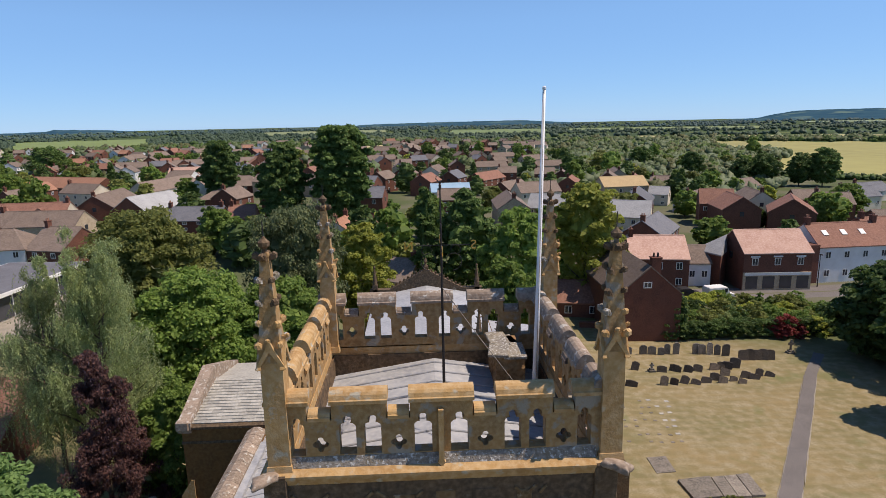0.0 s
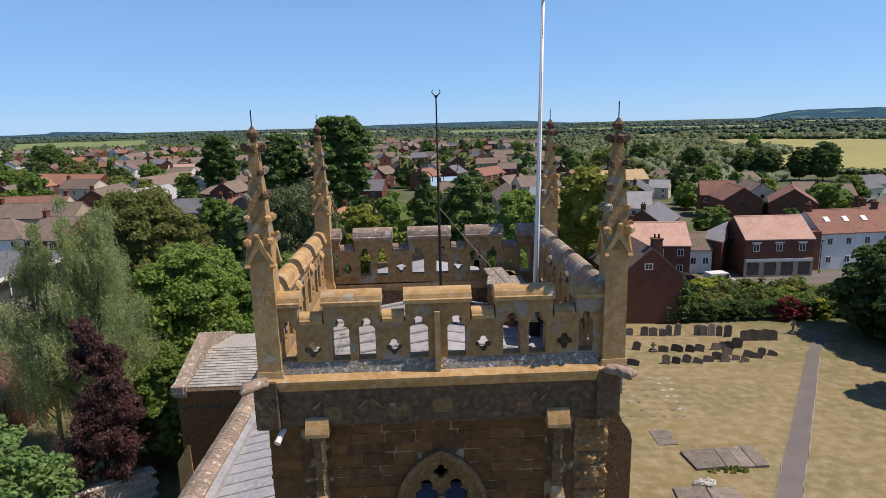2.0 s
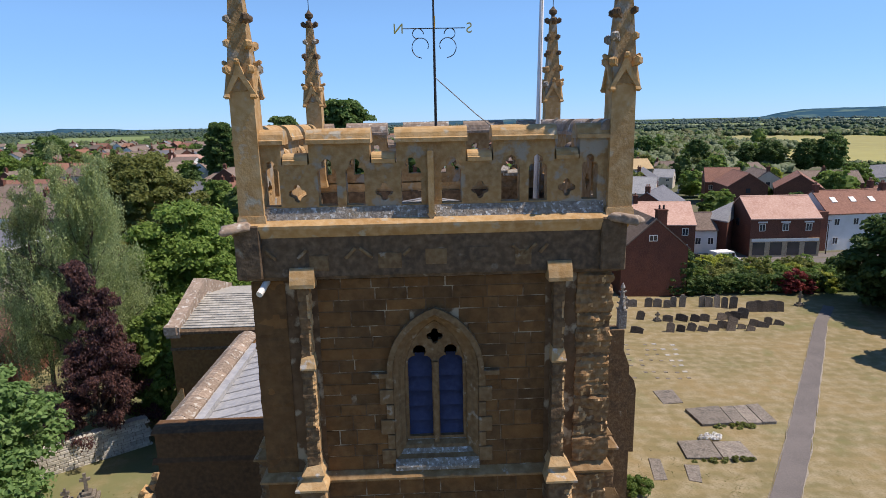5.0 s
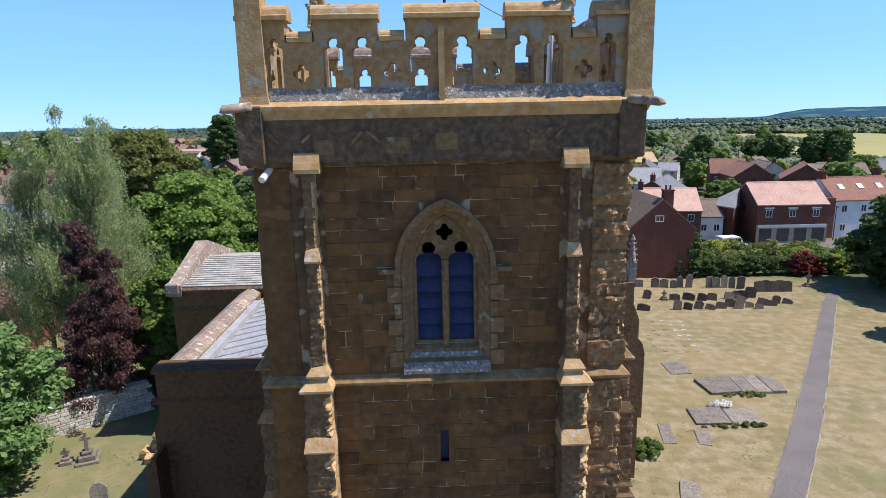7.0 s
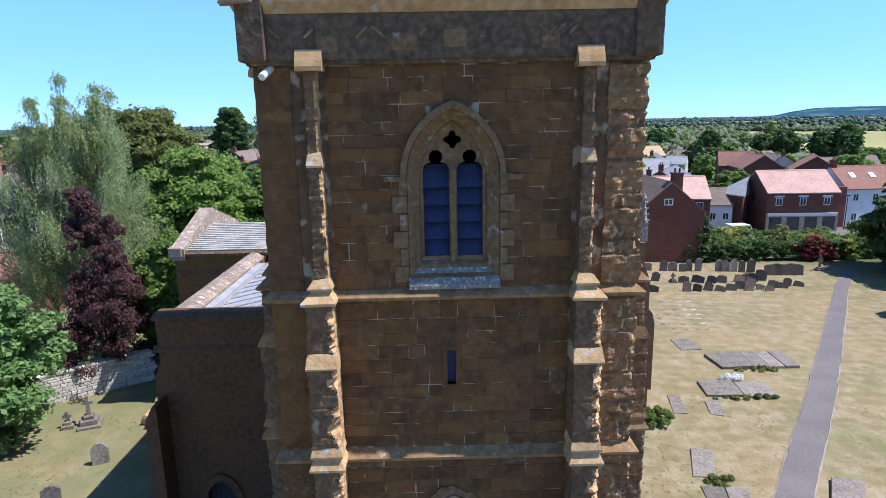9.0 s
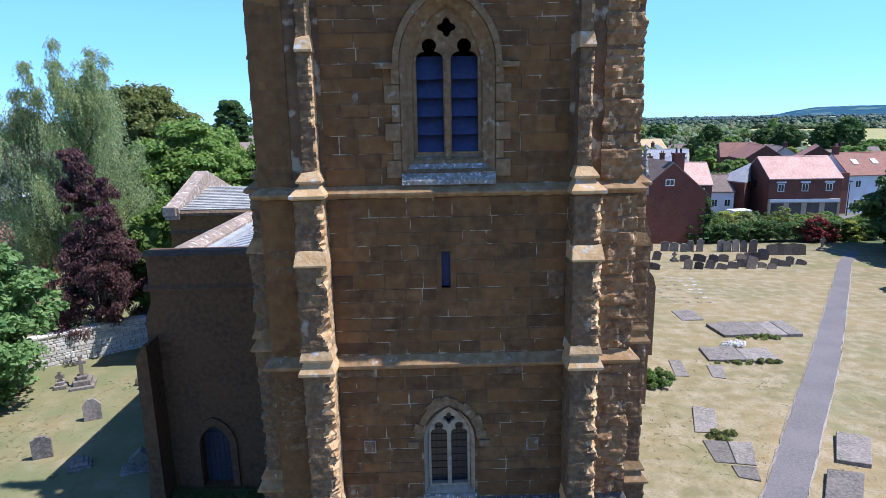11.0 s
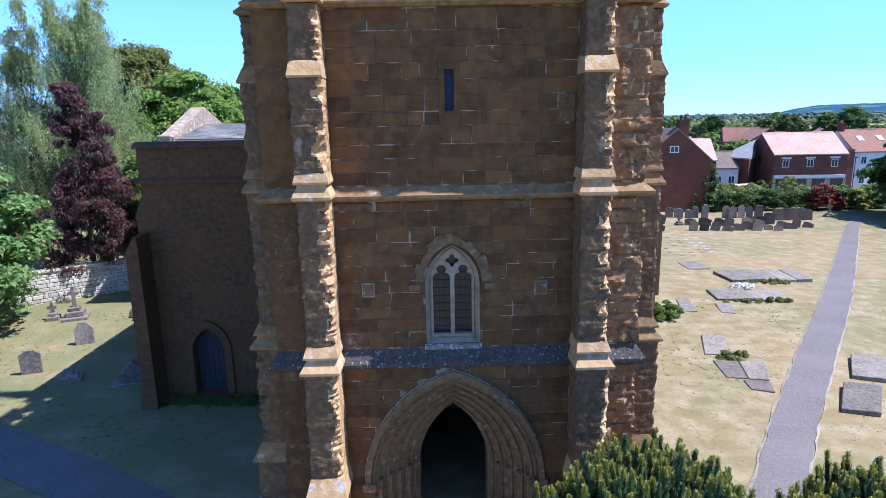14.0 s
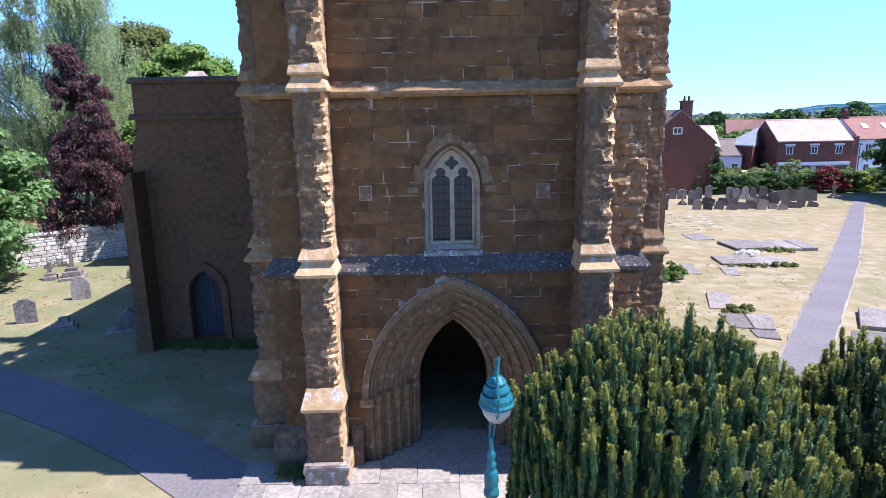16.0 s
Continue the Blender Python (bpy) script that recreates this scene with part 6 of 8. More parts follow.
def house(x1, y1, x2, y2, zr, width, wallm, roofm, label, storeys=2, wins=3, chim=2, hip=False, name="house", group="houses of the town", cat="house", dormers=0, over=0.25, eaves=None, front=-1, gable_win=True, gablem=None):
    mx_, my_ = (x1 + x2) / 2, (y1 + y2) / 2
    ln = math.hypot(x2 - x1, y2 - y1)
    ang = math.atan2(y2 - y1, x2 - x1)
    gz = ground_z(mx_, my_)
    taken.append((mx_, my_, ln / 2 + 3))
    H = zr - gz
    w = width / 2
    E = H - w * 0.66 if eaves is None else eaves
    E = max(E, H * 0.5)
    t = thing(name, label, cat, mx_, my_, gz, math.degrees(ang), group)
    h = ln / 2
    bm = bmesh.new()
    if hip:
        box(bm, -h, h, -w, w, -1.5, E)
    else:
        prism(bm, [(-w, -1.5), (w, -1.5), (w, E), (0, H - 0.12), (-w, E)], -h, h, "x")
    bmesh.ops.recalc_face_normals(bm, faces=bm.faces)
    wl = part("wall", bm, wallm, t)
    bm = bmesh.new()
    k = (H - E) / w
    if hip:
        o = over
        c = [(-h - o, -w - o, E - o * k), (h + o, -w - o, E - o * k), (h + o, w + o, E - o * k), (-h - o, w + o, E - o * k)]
        ri = max(0.2, h - w * 0.8)
        r = [(-ri, 0, H), (ri, 0, H)]
        V = [bm.verts.new(p) for p in c + r]
        D = [bm.verts.new((p[0], p[1], p[2] - 0.15)) for p in c]
        for f in ((0, 1, 5, 4), (1, 2, 5), (2, 3, 4, 5), (3, 0, 4)):
            bm.faces.new([V[i] for i in f])
        for i in range(4):
            bm.faces.new((V[i], D[i], D[(i + 1) % 4], V[(i + 1) % 4]))
        bm.faces.new(D)
    else:
        for s in (-1, 1):
            prism(bm, [(0, H + 0.06), (s * (w + over), E - over * k + 0.06), (s * (w + over), E - over * k - 0.1), (0, H - 0.1)], -h - 0.12, h + 0.12, "x")
    bmesh.ops.recalc_face_normals(bm, faces=bm.faces)
    rf = part("roof", bm, roofm, t)
    bm = bmesh.new()
    prism(bm, [(-0.14, H + 0.02), (0, H + 0.14), (0.14, H + 0.02)], -(h - (w * 0.8 if hip else 0)), h - (w * 0.8 if hip else 0), "x")
    part("ridge_tiles", bm, roofm, rf)
    for c in range(chim):
        cxp = (-h + 0.6) if c == 0 else (h - 0.6)
        if hip:
            cxp *= 0.45
        bm = bmesh.new()
        box(bm, cxp - 0.35, cxp + 0.35, -0.45, 0.45, H - 1.0, H + 0.95)
        box(bm, cxp - 0.42, cxp + 0.42, -0.52, 0.52, H + 0.95, H + 1.1)
        ch = part("chimney", bm, W_BRICK, rf)
        for q in (-0.2, 0.2):
            bm = bmesh.new()
            lathe(bm, [(0.13, H + 1.1), (0.1, H + 1.5), (0.13, H + 1.55)], cxp, q, 8)
            part("pot", bm, R_ORANGE, t)
    for s in range(storeys):
        zc = E * (s + 0.52) / storeys
        for k2 in range(wins):
            xc = -h + (k2 + 0.5) * ln / wins
            win = window(t, xc, front * (w + 0.01), zc, 1.0, min(1.2, E / storeys * 0.5), front)
    if gable_win and not hip:
        for s in (-1, 1):
            bm = bmesh.new()
            box(bm, s * (h + 0.01) - 0.05, s * (h + 0.01) + 0.05, -0.5, 0.5, E * 0.72, E * 0.72 + 1.1)
            part("gable_window", bm, M_PANE, t)
    for k2 in range(dormers):
        xc = -h + (k2 + 0.7) * ln / (dormers + 0.4)
        bm = bmesh.new()
        zz = E + (H - E) * 0.35
        prism(bm, [(xc - 0.7, zz), (xc + 0.7, zz), (xc + 0.7, zz + 1.0), (xc, zz + 1.5), (xc - 0.7, zz + 1.0)], -w * 0.75, -w * 0.2, "y")
        bmesh.ops.recalc_face_normals(bm, faces=bm.faces)
        d = part("dormer", bm, roofm, rf)
    return t


def window(t, x, y, z, w, h, s):
    bm = bmesh.new()
    d = 0.05
    plate(bm, [[(x - w / 2, z - h / 2), (x + w / 2, z - h / 2), (x + w / 2, z + h / 2), (x - w / 2, z + h / 2)],
               [(x - w / 2 + 0.09, z - h / 2 + 0.09), (x - 0.03, z - h / 2 + 0.09), (x - 0.03, z + h / 2 - 0.09), (x - w / 2 + 0.09, z + h / 2 - 0.09)],
               [(x + 0.03, z - h / 2 + 0.09), (x + w / 2 - 0.09, z - h / 2 + 0.09), (x + w / 2 - 0.09, z + h / 2 - 0.09), (x + 0.03, z + h / 2 - 0.09)]], y - d, y + d)
    o = part("window", bm, M_WHITE, t)
    bm = bmesh.new()
    box(bm, x - w / 2 + 0.05, x + w / 2 - 0.05, y - 0.02, y + 0.02, z - h / 2 + 0.05, z + h / 2 - 0.05)
    part("pane", bm, M_PANE, o)
    return o


house(-162, 260, -125, 245, 5, 12, W_BRICK, R_ORANGE, "long red brick house with orange tile roof", 2, 9, 0)
house(-107, 151, -87.5, 153, 6.6, 11, W_CREAM, R_RED, "old cream-gabled house with red-brown tile roof and dormers", 2, 4, 2, dormers=2)
house(-79, 109.3, -70, 110.2, 7.1, 9, W_WHITE, R_BROWN, "white bayed house with brown hipped roof", 2, 3, 1, True)
house(-68.5, 111, -61, 109, 7.1, 10, W_BRICK, R_BROWN, "brick house with brown tile roof", 2, 2, 1)
house(-77, 160, -72, 176, 6.5, 11, W_BRICK, R_PALE, "brick-gabled house with pale slate roof", 2, 3, 0)
house(-91, 170, -93, 192, 6, 10, W_BRICK, R_BROWN, "brick terrace with brown tile roof", 2, 6, 1)
house(-101, 219, -95, 252, 5, 10, W_CREAM, R_BROWN, "long terrace with white porches and brown roof", 2, 8, 0)
house(-115, 283, -101, 285, 6, 11, W_BRICK, R_PINK, "brick house with pale red roof", 2, 4, 1)
house(-70, 197, -56, 197, 5, 13, W_BRICK, R_BROWN, "broad house with brown hipped roof", 2, 4, 0, True)
house(-59, 142, -46, 142, 6, 8, W_BRICK, R_SLATE, "three-storey brick terrace with slate roof", 3, 4, 2)
house(-45, 142.4, -39, 143, 6, 8, W_BRICK, R_RED, "brick terrace house with red tile roof", 3, 2, 1)
house(-77, 240, -62, 241, 5, 12, W_BRICK, R_BROWN, "house with brown hipped roof", 2, 4, 0, True)
house(-11, 128, -5.5, 130, 4.5, 7, W_BRICK, R_RED, "cottage with old red tile roof", 2, 2, 1)
house(-18, 124, -16.5, 133, 4.5, 7, W_CREAM, R_ORANGE, "cottage with orange tile roof and clustered chimneys", 2, 2, 2)
house(-7.5, 89.5, -0.5, 86, 4.6, 7.5, W_STONE, R_BROWN, "stone cottage with steep brown tile roof", 2, 3, 2)
house(32, 198, 46, 201, 4, 9, W_CREAM, R_BROWN, "pale rendered houses with brown roofs", 2, 5, 1)
house(32, 171, 43, 166, 3.5, 10, W_STONE, R_PALE, "building with wide pale slate roof", 2, 4, 0)
house(47, 146, 56, 142, 4.5, 10, W_CREAM, R_PALE, "building with wide pale slate roof", 2, 4, 0)
house(44, 116, 52, 128, 4.2, 9, W_BRICK, R_SLATE, "brick-gabled house with blue slate roof", 2, 4, 1, gable_win=False)
house(35, 99, 44.2, 97.4, 4.8, 9, W_BRICK, R_PINK, "brick shop with pale red tile roof", 2, 3, 1)
house(45, 100, 49, 99.5, 2.6, 7, W_WHITE, R_BROWN, "low white outbuilding with brown stone-tiled roof", 1, 2, 0)
house(80.5, 106, 92, 107, 5.5, 9, W_BRICK, R_RED, "red brick house with brown tile roof", 2, 3, 1)
house(76, 160, 84, 157, 5, 10, W_BRICK, R_RED, "newly built brick house with red tile roof", 2, 3, 0)
house(78, 141, 80, 153, 5, 9, W_BRICK, R_RED, "newly built brick house with red tile roof", 2, 3, 0)
house(88, 137, 94, 148, 4.8, 10, W_BRICK, R_RED, "newly built brick house with red tile roof", 2, 3, 0)
house(60, 165, 66, 178, 4.0, 9, W_BRICK, R_SLATE, "brick house with slate roof", 2, 3, 1)
house(62, 205, 78, 207, 4.5, 9, W_STONE, R_TIMBER, "house with bare timber-coloured new roof", 2, 4, 0)
house(128, 178, 140, 180, 2.2, 8, W_CREAM, R_SLATE, "low pale terrace with grey slate roofs", 1, 4, 1)
house(100, 128, 120, 130, 3.2, 10, W_BRICK, R_BROWN, "long low building with brown roof", 1, 6, 0)
house(94.7, 242.2, 102.7, 237.3, 1.0, 8, W_BRICK, R_BROWN, "dark brick house with brown tile roof at the town edge", 2, 3, 1)
house(69, 214.6, 79, 207.9, 1.2, 8, W_BRICK, R_BROWN, "brick house with brown tile roof beside the new roof", 2, 3, 1)
house(78.6, 201.7, 84.2, 198.5, 1.3, 7, W_CREAM, R_PALE, "small pale house with grey slate roof", 2, 2, 0)
house(81.4, 179.3, 90, 188, 1.5, 8, W_WHITE, R_BROWN, "white-gabled house with brown tile roof", 2, 3, 1)
house(118, 220.4, 127.7, 226, 0.9, 8, W_WHITE, R_BROWN, "white house with brown roof at the town edge", 2, 3, 0)
house(117.4, 184.6, 125.5, 183.2, 1.1, 8, W_BRICK, R_BROWN, "low brick house with brown roof", 1, 3, 0)
house(147.6, 198.4, 160.7, 202.4, 0.9, 8, W_CREAM, R_SLATE, "pale house with long grey slate roof", 2, 4, 1)
house(29.2, 215.7, 38.4, 224.7, 2.5, 8, W_BRICK, R_BROWN, "brick house with brown roof behind the pale houses", 2, 3, 1)
house(24, 260.5, 35.9, 275.5, 2.0, 9, W_BRICK, R_RED, "brick house with red-brown roof far along the street", 2, 4, 0)
# scatter of further houses out to the edge of the town
protos = []
for i, (wm, rm) in enumerate(((W_BRICK, R_BROWN), (W_BRICK, R_RED), (W_CREAM, R_BROWN), (W_BRICK, R_SLATE), (W_STONE, R_BROWN), (W_BRICK, R_ORANGE), (W_WHITE, R_BROWN))):
    ln = (9, 11, 14, 10, 18, 9, 12)[i]
    p = house(-260 - 30 * i - ln / 2, -150, -260 - 30 * i + ln / 2, -150, ground_z(-260, -150) + 8.0, 8, wm, rm,
              ("brick house with brown roof", "brick house with red roof", "cream house with brown roof", "brick house with slate roof", "stone terrace with brown roof", "brick house with orange roof", "white house with brown roof")[i],
              2, max(2, ln // 4), 1 if i != 5 else 0, group="distant houses of the town")
    protos.append(p)
sr = random.Random(3)
count = 0
for tries in range(2600):
    a = radians(sr.uniform(-40, 40))
    d = sr.uniform(150, 780) if sr.random() < 0.75 else sr.uniform(150, 420)
    x, y = d * math.sin(a), d * math.cos(a)
    # open fields begin sooner to the right
    lim = 760 if a < radians(12) else (290 if a < radians(20) else 215)
    if d > lim or (d < 220 and abs(a) < radians(3)):
        continue
    if any((x - p) ** 2 + (y - q) ** 2 < (r + 9) ** 2 for p, q, r in taken):
        continue
    taken.append((x, y, 7.5))
    street = 25 * math.sin(d * 0.02) + 90 * round(sr.uniform(0, 1.4))
    copy_thing(protos[sr.choice((0, 0, 1, 1, 2, 3, 4, 5, 6) if a < radians(-12) else (0, 0, 0, 1, 2, 3, 4, 4))], pose(x, y, ground_z(x, y), 0, 0, street + sr.uniform(-6, 6)))
    count += 1
    if count >= 230:
        break
# garden trees among the houses
tc = 0
for tries in range(5000):
    a = radians(sr.uniform(-41, 42))
    d = sr.uniform(95, 520)
    x, y = d * math.sin(a), d * math.cos(a)
    if any((x - p) ** 2 + (y - q) ** 2 < (r + 1.5) ** 2 for p, q, r in taken) or (36 < x < 100 and y < 99) or (a < radians(-22) and d < 190) or (a > radians(31) and 230 < d):
        continue
    k = kinds[sr.choice((0, 0, 1, 1, 2, 2, 3, 4, 5))]
    s = sr.uniform(0.55, 1.0) if d < 300 else sr.uniform(0.6, 1.15)
    c = copy_thing(k, pose(x, y, ground_z(x, y), 0, 0, sr.uniform(0, 360)))
    c.scale = (s, s, s * sr.uniform(0.8, 1.15))
    tc += 1
    if tc >= 260:
        break

# ---- churchyard ----
strip("path_south", [(2.85, 6.75, 0.66), (7.82, 13.03, 0.69), (11.43, 18.1, 0.72), (15.5, 23.5, 0.77), (22.3, 32.4, 0.8), (29.15, 41.7, 0.76), (34.2, 48.6, 0.68), (40.1, 56.7, 0.62), (44.5, 62, 0.62)], 1.75, M_PATH, 0.03, "grey slab and tarmac churchyard path")
strip("path_north", [(-24, 21.9, 0.85), (-18, 19.1, 0.85), (-13, 16.7, 0.75), (-10.4, 15.35, 0.72), (-8.2, 14.1, 0.7), (-6.0, 12.6, 0.68), (-4.2, 11.2, 0.7), (-2, 10.2, 0.7)], 2.3, M_PATH, 0.024, "grey tarmac churchyard path")
strip("path_front", [(-2.2, 10.2, 1), (2.5, 9.9, 1), (5.5, 9.6, 1)], 1.3, M_PATH, 0.02, "grey tarmac path before the tower")
for nm, off in (("path_edging", 0.93), ("path_edging", -0.93)):
    pts = [(2.85, 6.75), (7.82, 13.03), (11.43, 18.1), (15.5, 23.5), (22.3, 32.4), (29.15, 41.7), (34.2, 48.6), (40.1, 56.7)]
    er = random.Random(int(off * 100))
    fine = [(a[0] + (b[0] - a[0]) * f / 12, a[1] + (b[1] - a[1]) * f / 12) for a, b in zip(pts, pts[1:]) for f in range(12)]
    wide = lambda y: 0.66 + 0.13 * max(0, min(1, (y - 8) / 20)) - 0.17 * max(0, min(1, (y - 36) / 20))
    strip(nm, [(x + 0.80 * off * wide(y) + er.uniform(-0.03, 0.03), y - 0.60 * off * wide(y) + er.uniform(-0.03, 0.03), er.uniform(0.3, 1.5)) for x, y in fine], 0.065, M_PAVE, 0.034, "pale worn edge of the churchyard path", "path edge")
pave = thing("paving", "pale uneven flagstones before the tower door", "paving", 0, 11, ground_z(0, 11), kind="structure")
pr = random.Random(8)
bm = bmesh.new()
box(bm, -4.2, 3.6, -2.38, 1.28, -0.06, 0.046)
for v in bm.verts:
    v.co.z -= 0.015 * v.co.x
part("bedding", bm, M_PATH, pave)
y = 8.6
while y < 12.15:
    h = pr.uniform(0.5, 0.85)
    x = -4.3 + pr.uniform(0, 0.4)
    while x < 3.3:
        w = pr.uniform(0.5, 1.15)
        bm = bmesh.new()
        zt = 0.055 + pr.uniform(0, 0.012)
        box(bm, x + 0.005, x + w - 0.005, y - 11 + 0.005, min(y + h, 12.3) - 11 - 0.005, -0.05 - 0.015 * x, zt - 0.015 * x, 0.008)
        part("flagstone", bm, M_PAVE, pave)
        x += w
    y += h


def headstone(x, y, h, w, style, rz, lean, label, group="headstones in the churchyard", roll=0.0):
    t = thing("headstone", label, "headstone", x, y, ground_z(x, y), rz, group)
    d = 0.07
    a = w / 2
    if style == 0:
        pts = [(-a, -0.3), (a, -0.3), (a, h * 0.8)] + [(a * math.cos(radians(q)), h * 0.8 + h * 0.2 * math.sin(radians(q))) for q in range(20, 180, 20)] + [(-a, h * 0.8)]
    elif style == 1:
        pts = [(-a, -0.3), (a, -0.3), (a, h * 0.86), (a * 0.6, h * 0.9), (a * 0.45, h), (-a * 0.45, h), (-a * 0.6, h * 0.9), (-a, h * 0.86)]
    elif style == 2:
        pts = [(-a, -0.3), (a, -0.3), (a, h * 0.72), (0.12, h), (-0.12, h), (-a, h * 0.72)]
    else:
        pts = [(-a * 0.3, -0.3), (a * 0.3, -0.3), (a * 0.22, h * 0.6), (a * 0.8, h * 0.6), (a * 0.8, h * 0.78), (a * 0.22, h * 0.78), (a * 0.2, h), (-a * 0.2, h), (-a * 0.22, h * 0.78), (-a * 0.8, h * 0.78), (-a * 0.8, h * 0.6), (-a * 0.22, h * 0.6)]
    bm = bmesh.new()
    prism(bm, pts, -d, d, "y")
    bmesh.ops.bevel(bm, geom=[e for e in bm.edges if abs((e.verts[0].co - e.verts[1].co).y) < 1e-6], offset=0.012, segments=1, affect="EDGES")
    bmesh.ops.recalc_face_normals(bm, faces=bm.faces)
    bm.transform(pose(0, 0, 0, lean, roll, 0))
    part("slab", bm, M_HEADK if "dark" in label else M_HEAD, t)
    if style == 3:
        bm = bmesh.new()
        box(bm, -a * 1.1, a * 1.1, -0.3, 0.3, -0.1, 0.2, 0.02)
        box(bm, -a * 0.7, a * 0.7, -0.2, 0.2, 0.2, 0.36, 0.02)
        part("plinth", bm, M_HEAD, t)
    return t


hr = random.Random(14)
ROW1 = [(23.1, 63.3, 1.1), (24.8, 63.2, 1.2), (25.8, 63.2, 1.2), (26.8, 63.0, 1.1), (27.6, 63.2, 1.5), (28.6, 63.2, 1.9), (30.9, 63.2, 1.5), (31.5, 63.0, 1.4), (32.4, 62.9, 1.6), (33.1, 62.6, 1.3), (33.9, 62.3, 1.7), (22.3, 63.4, 1.2)]
ROW2 = [(22.2, 58.7, 1.2), (24.9, 58.1, 0.9), (26.4, 58.3, 0.9), (27.7, 58.1, 1.0), (28.8, 58.2, 1.1), (30.7, 58.5, 1.0), (31.5, 58.6, 1.0), (32.1, 58.6, 1.1), (33.1, 58.9, 1.3)]
ROW3 = [(20.4, 54.6, 0.9), (23.8, 54.8, 1.1), (24.9, 55.0, 1.0), (26.0, 55.2, 1.1), (27.1, 55.0, 0.7), (28.3, 55.3, 1.0), (29.5, 55.9, 0.9), (30.0, 55.2, 0.8), (31.1, 57.0, 0.9), (31.3, 55.6, 0.8), (31.9, 55.0, 0.7), (33.0, 56.3, 0.9), (33.6, 55.9, 0.8), (34.5, 56.6, 1.0), (35.5, 56.4, 0.7)]
for row, lab in ((ROW1, "weathered upright grey headstone by the far hedge"), (ROW2, "dark weathered leaning headstone in dry grass"), (ROW3, "dark leaning headstone in the front row")):
    for x, y, h in row:
        if row is ROW1:
            headstone(x, y, h * hr.uniform(0.75, 1.0), hr.uniform(0.65, 0.95), hr.choice((0, 0, 1, 1)), hr.uniform(-12, 14), hr.uniform(-6, 4), lab)
        else:
            headstone(x, y, h * hr.uniform(0.62, 0.9), hr.uniform(0.75, 1.2), hr.choice((0, 1, 1)), hr.uniform(-34, -6), hr.uniform(-22, -4), lab, roll=hr.uniform(2, 17))
for k in range(5):
    headstone(35.2 + 0.72 * k, 60.9 - 0.05 * k, 1.15 + 0.1 * (k % 2), 1.05, 0, hr.uniform(-24, -8), -10, "dark headstone in a tight group")
headstone(23.9, 58.3, 1.0, 0.6, 3, 5, 0, "small stone cross on a plinth", "stone crosses")
headstone(41.5, 62.5, 1.6, 0.8, 3, 10, 0, "pale stone cross by the path", "stone crosses")
headstone(-19.0, 28.9, 0.9, 0.5, 3, 20, 0, "small grey stone cross by the wall", "stone crosses")
headstone(-15.5, 25.45, 1.0, 0.72, 2, 24, -3, "grey headstone with pointed top on sunlit grass")
headstone(-15.75, 22.3, 0.95, 0.7, 1, 24, 2, "pale lichened headstone on sunlit grass")
# stepped cross monument
mon = thing("cross_monument", "grey stone cross on a stepped base", "monument", -18.0, 29.1, ground_z(-18.0, 29.1), 22)
for a, z0, z1 in ((0.55, -0.2, 0.16), (0.4, 0.16, 0.42), (0.24, 0.42, 0.6)):
    bm = bmesh.new()
    box(bm, -a, a, -a, a, z0, z1, 0.03)
    part("step", bm, M_HEAD, mon)
bm = bmesh.new()
prism(bm, [(-0.09, 0.6), (0.09, 0.6), (0.07, 1.2), (0.25, 1.2), (0.25, 1.34), (0.07, 1.34), (0.07, 1.62), (-0.07, 1.62), (-0.07, 1.34), (-0.25, 1.34), (-0.25, 1.2), (-0.07, 1.2)], -0.07, 0.07, "y")
bmesh.ops.recalc_face_normals(bm, faces=bm.faces)
part("cross", bm, M_HEAD, mon)
stp = thing("stepped_tomb", "low stepped grey stone grave marker", "grave marker", -13.9, 21.6, ground_z(-13.9, 21.6), 25)
for k, (a, z0, z1) in enumerate(((0.42, -0.2, 0.12), (0.3, 0.12, 0.28), (0.17, 0.28, 0.44))):
    bm = bmesh.new()
    box(bm, -a, a, -a * 0.8, a * 0.8, z0, z1, 0.015)
    part("step", bm, M_HEAD, stp)


# coped stone on a slab by the aisle corner, and fallen rubble beyond it
cop = thing("coped_tomb", "small grey gabled grave stone on a slab", "grave marker", -11.45, 21.5, ground_z(-11.45, 21.5), 20)
bm = bmesh.new()
box(bm, -0.75, 0.75, -0.4, 0.4, -0.2, 0.08, 0.02)
part("slab", bm, M_HEAD, cop)
bm = bmesh.new()
prism(bm, [(-0.5, 0.08), (0.5, 0.08), (0.5, 0.35), (0.0, 0.82), (-0.5, 0.35)], -0.2, 0.2, "y")
bmesh.ops.recalc_face_normals(bm, faces=bm.faces)
bmesh.ops.bevel(bm, geom=list(bm.edges), offset=0.02, segments=1, affect="EDGES")
part("stone", bm, M_HEAD, cop)
pile = thing("rubble_heap", "heap of broken orange ironstone blocks in sunlit grass", "rubble", -14.5, 29.3, ground_z(-14.5, 29.3))
for k, (x, y, z, s) in enumerate(((-0.4, 0, 0.2, 0.42), (0.45, 0.1, 0.25, 0.5), (0.0, 0.3, 0.7, 0.4), (0.6, 0.2, 0.85, 0.36), (-0.1, -0.45, 0.15, 0.35), (0.25, 0.1, 1.15, 0.33))):
    vs, es, fs = rough_box(-s, s, -s * 0.75, s * 0.75, -s * 0.6, s * 0.6, 0.14, 0.06, k * 5.1)
    mm = pose(x, y, z, 18 * math.sin(3 * k), 25 * math.cos(2 * k), 47 * k)
    part("stone", ([tuple(mm @ Vector(v)) for v in vs], es, fs), M_SUNLIT, pile)


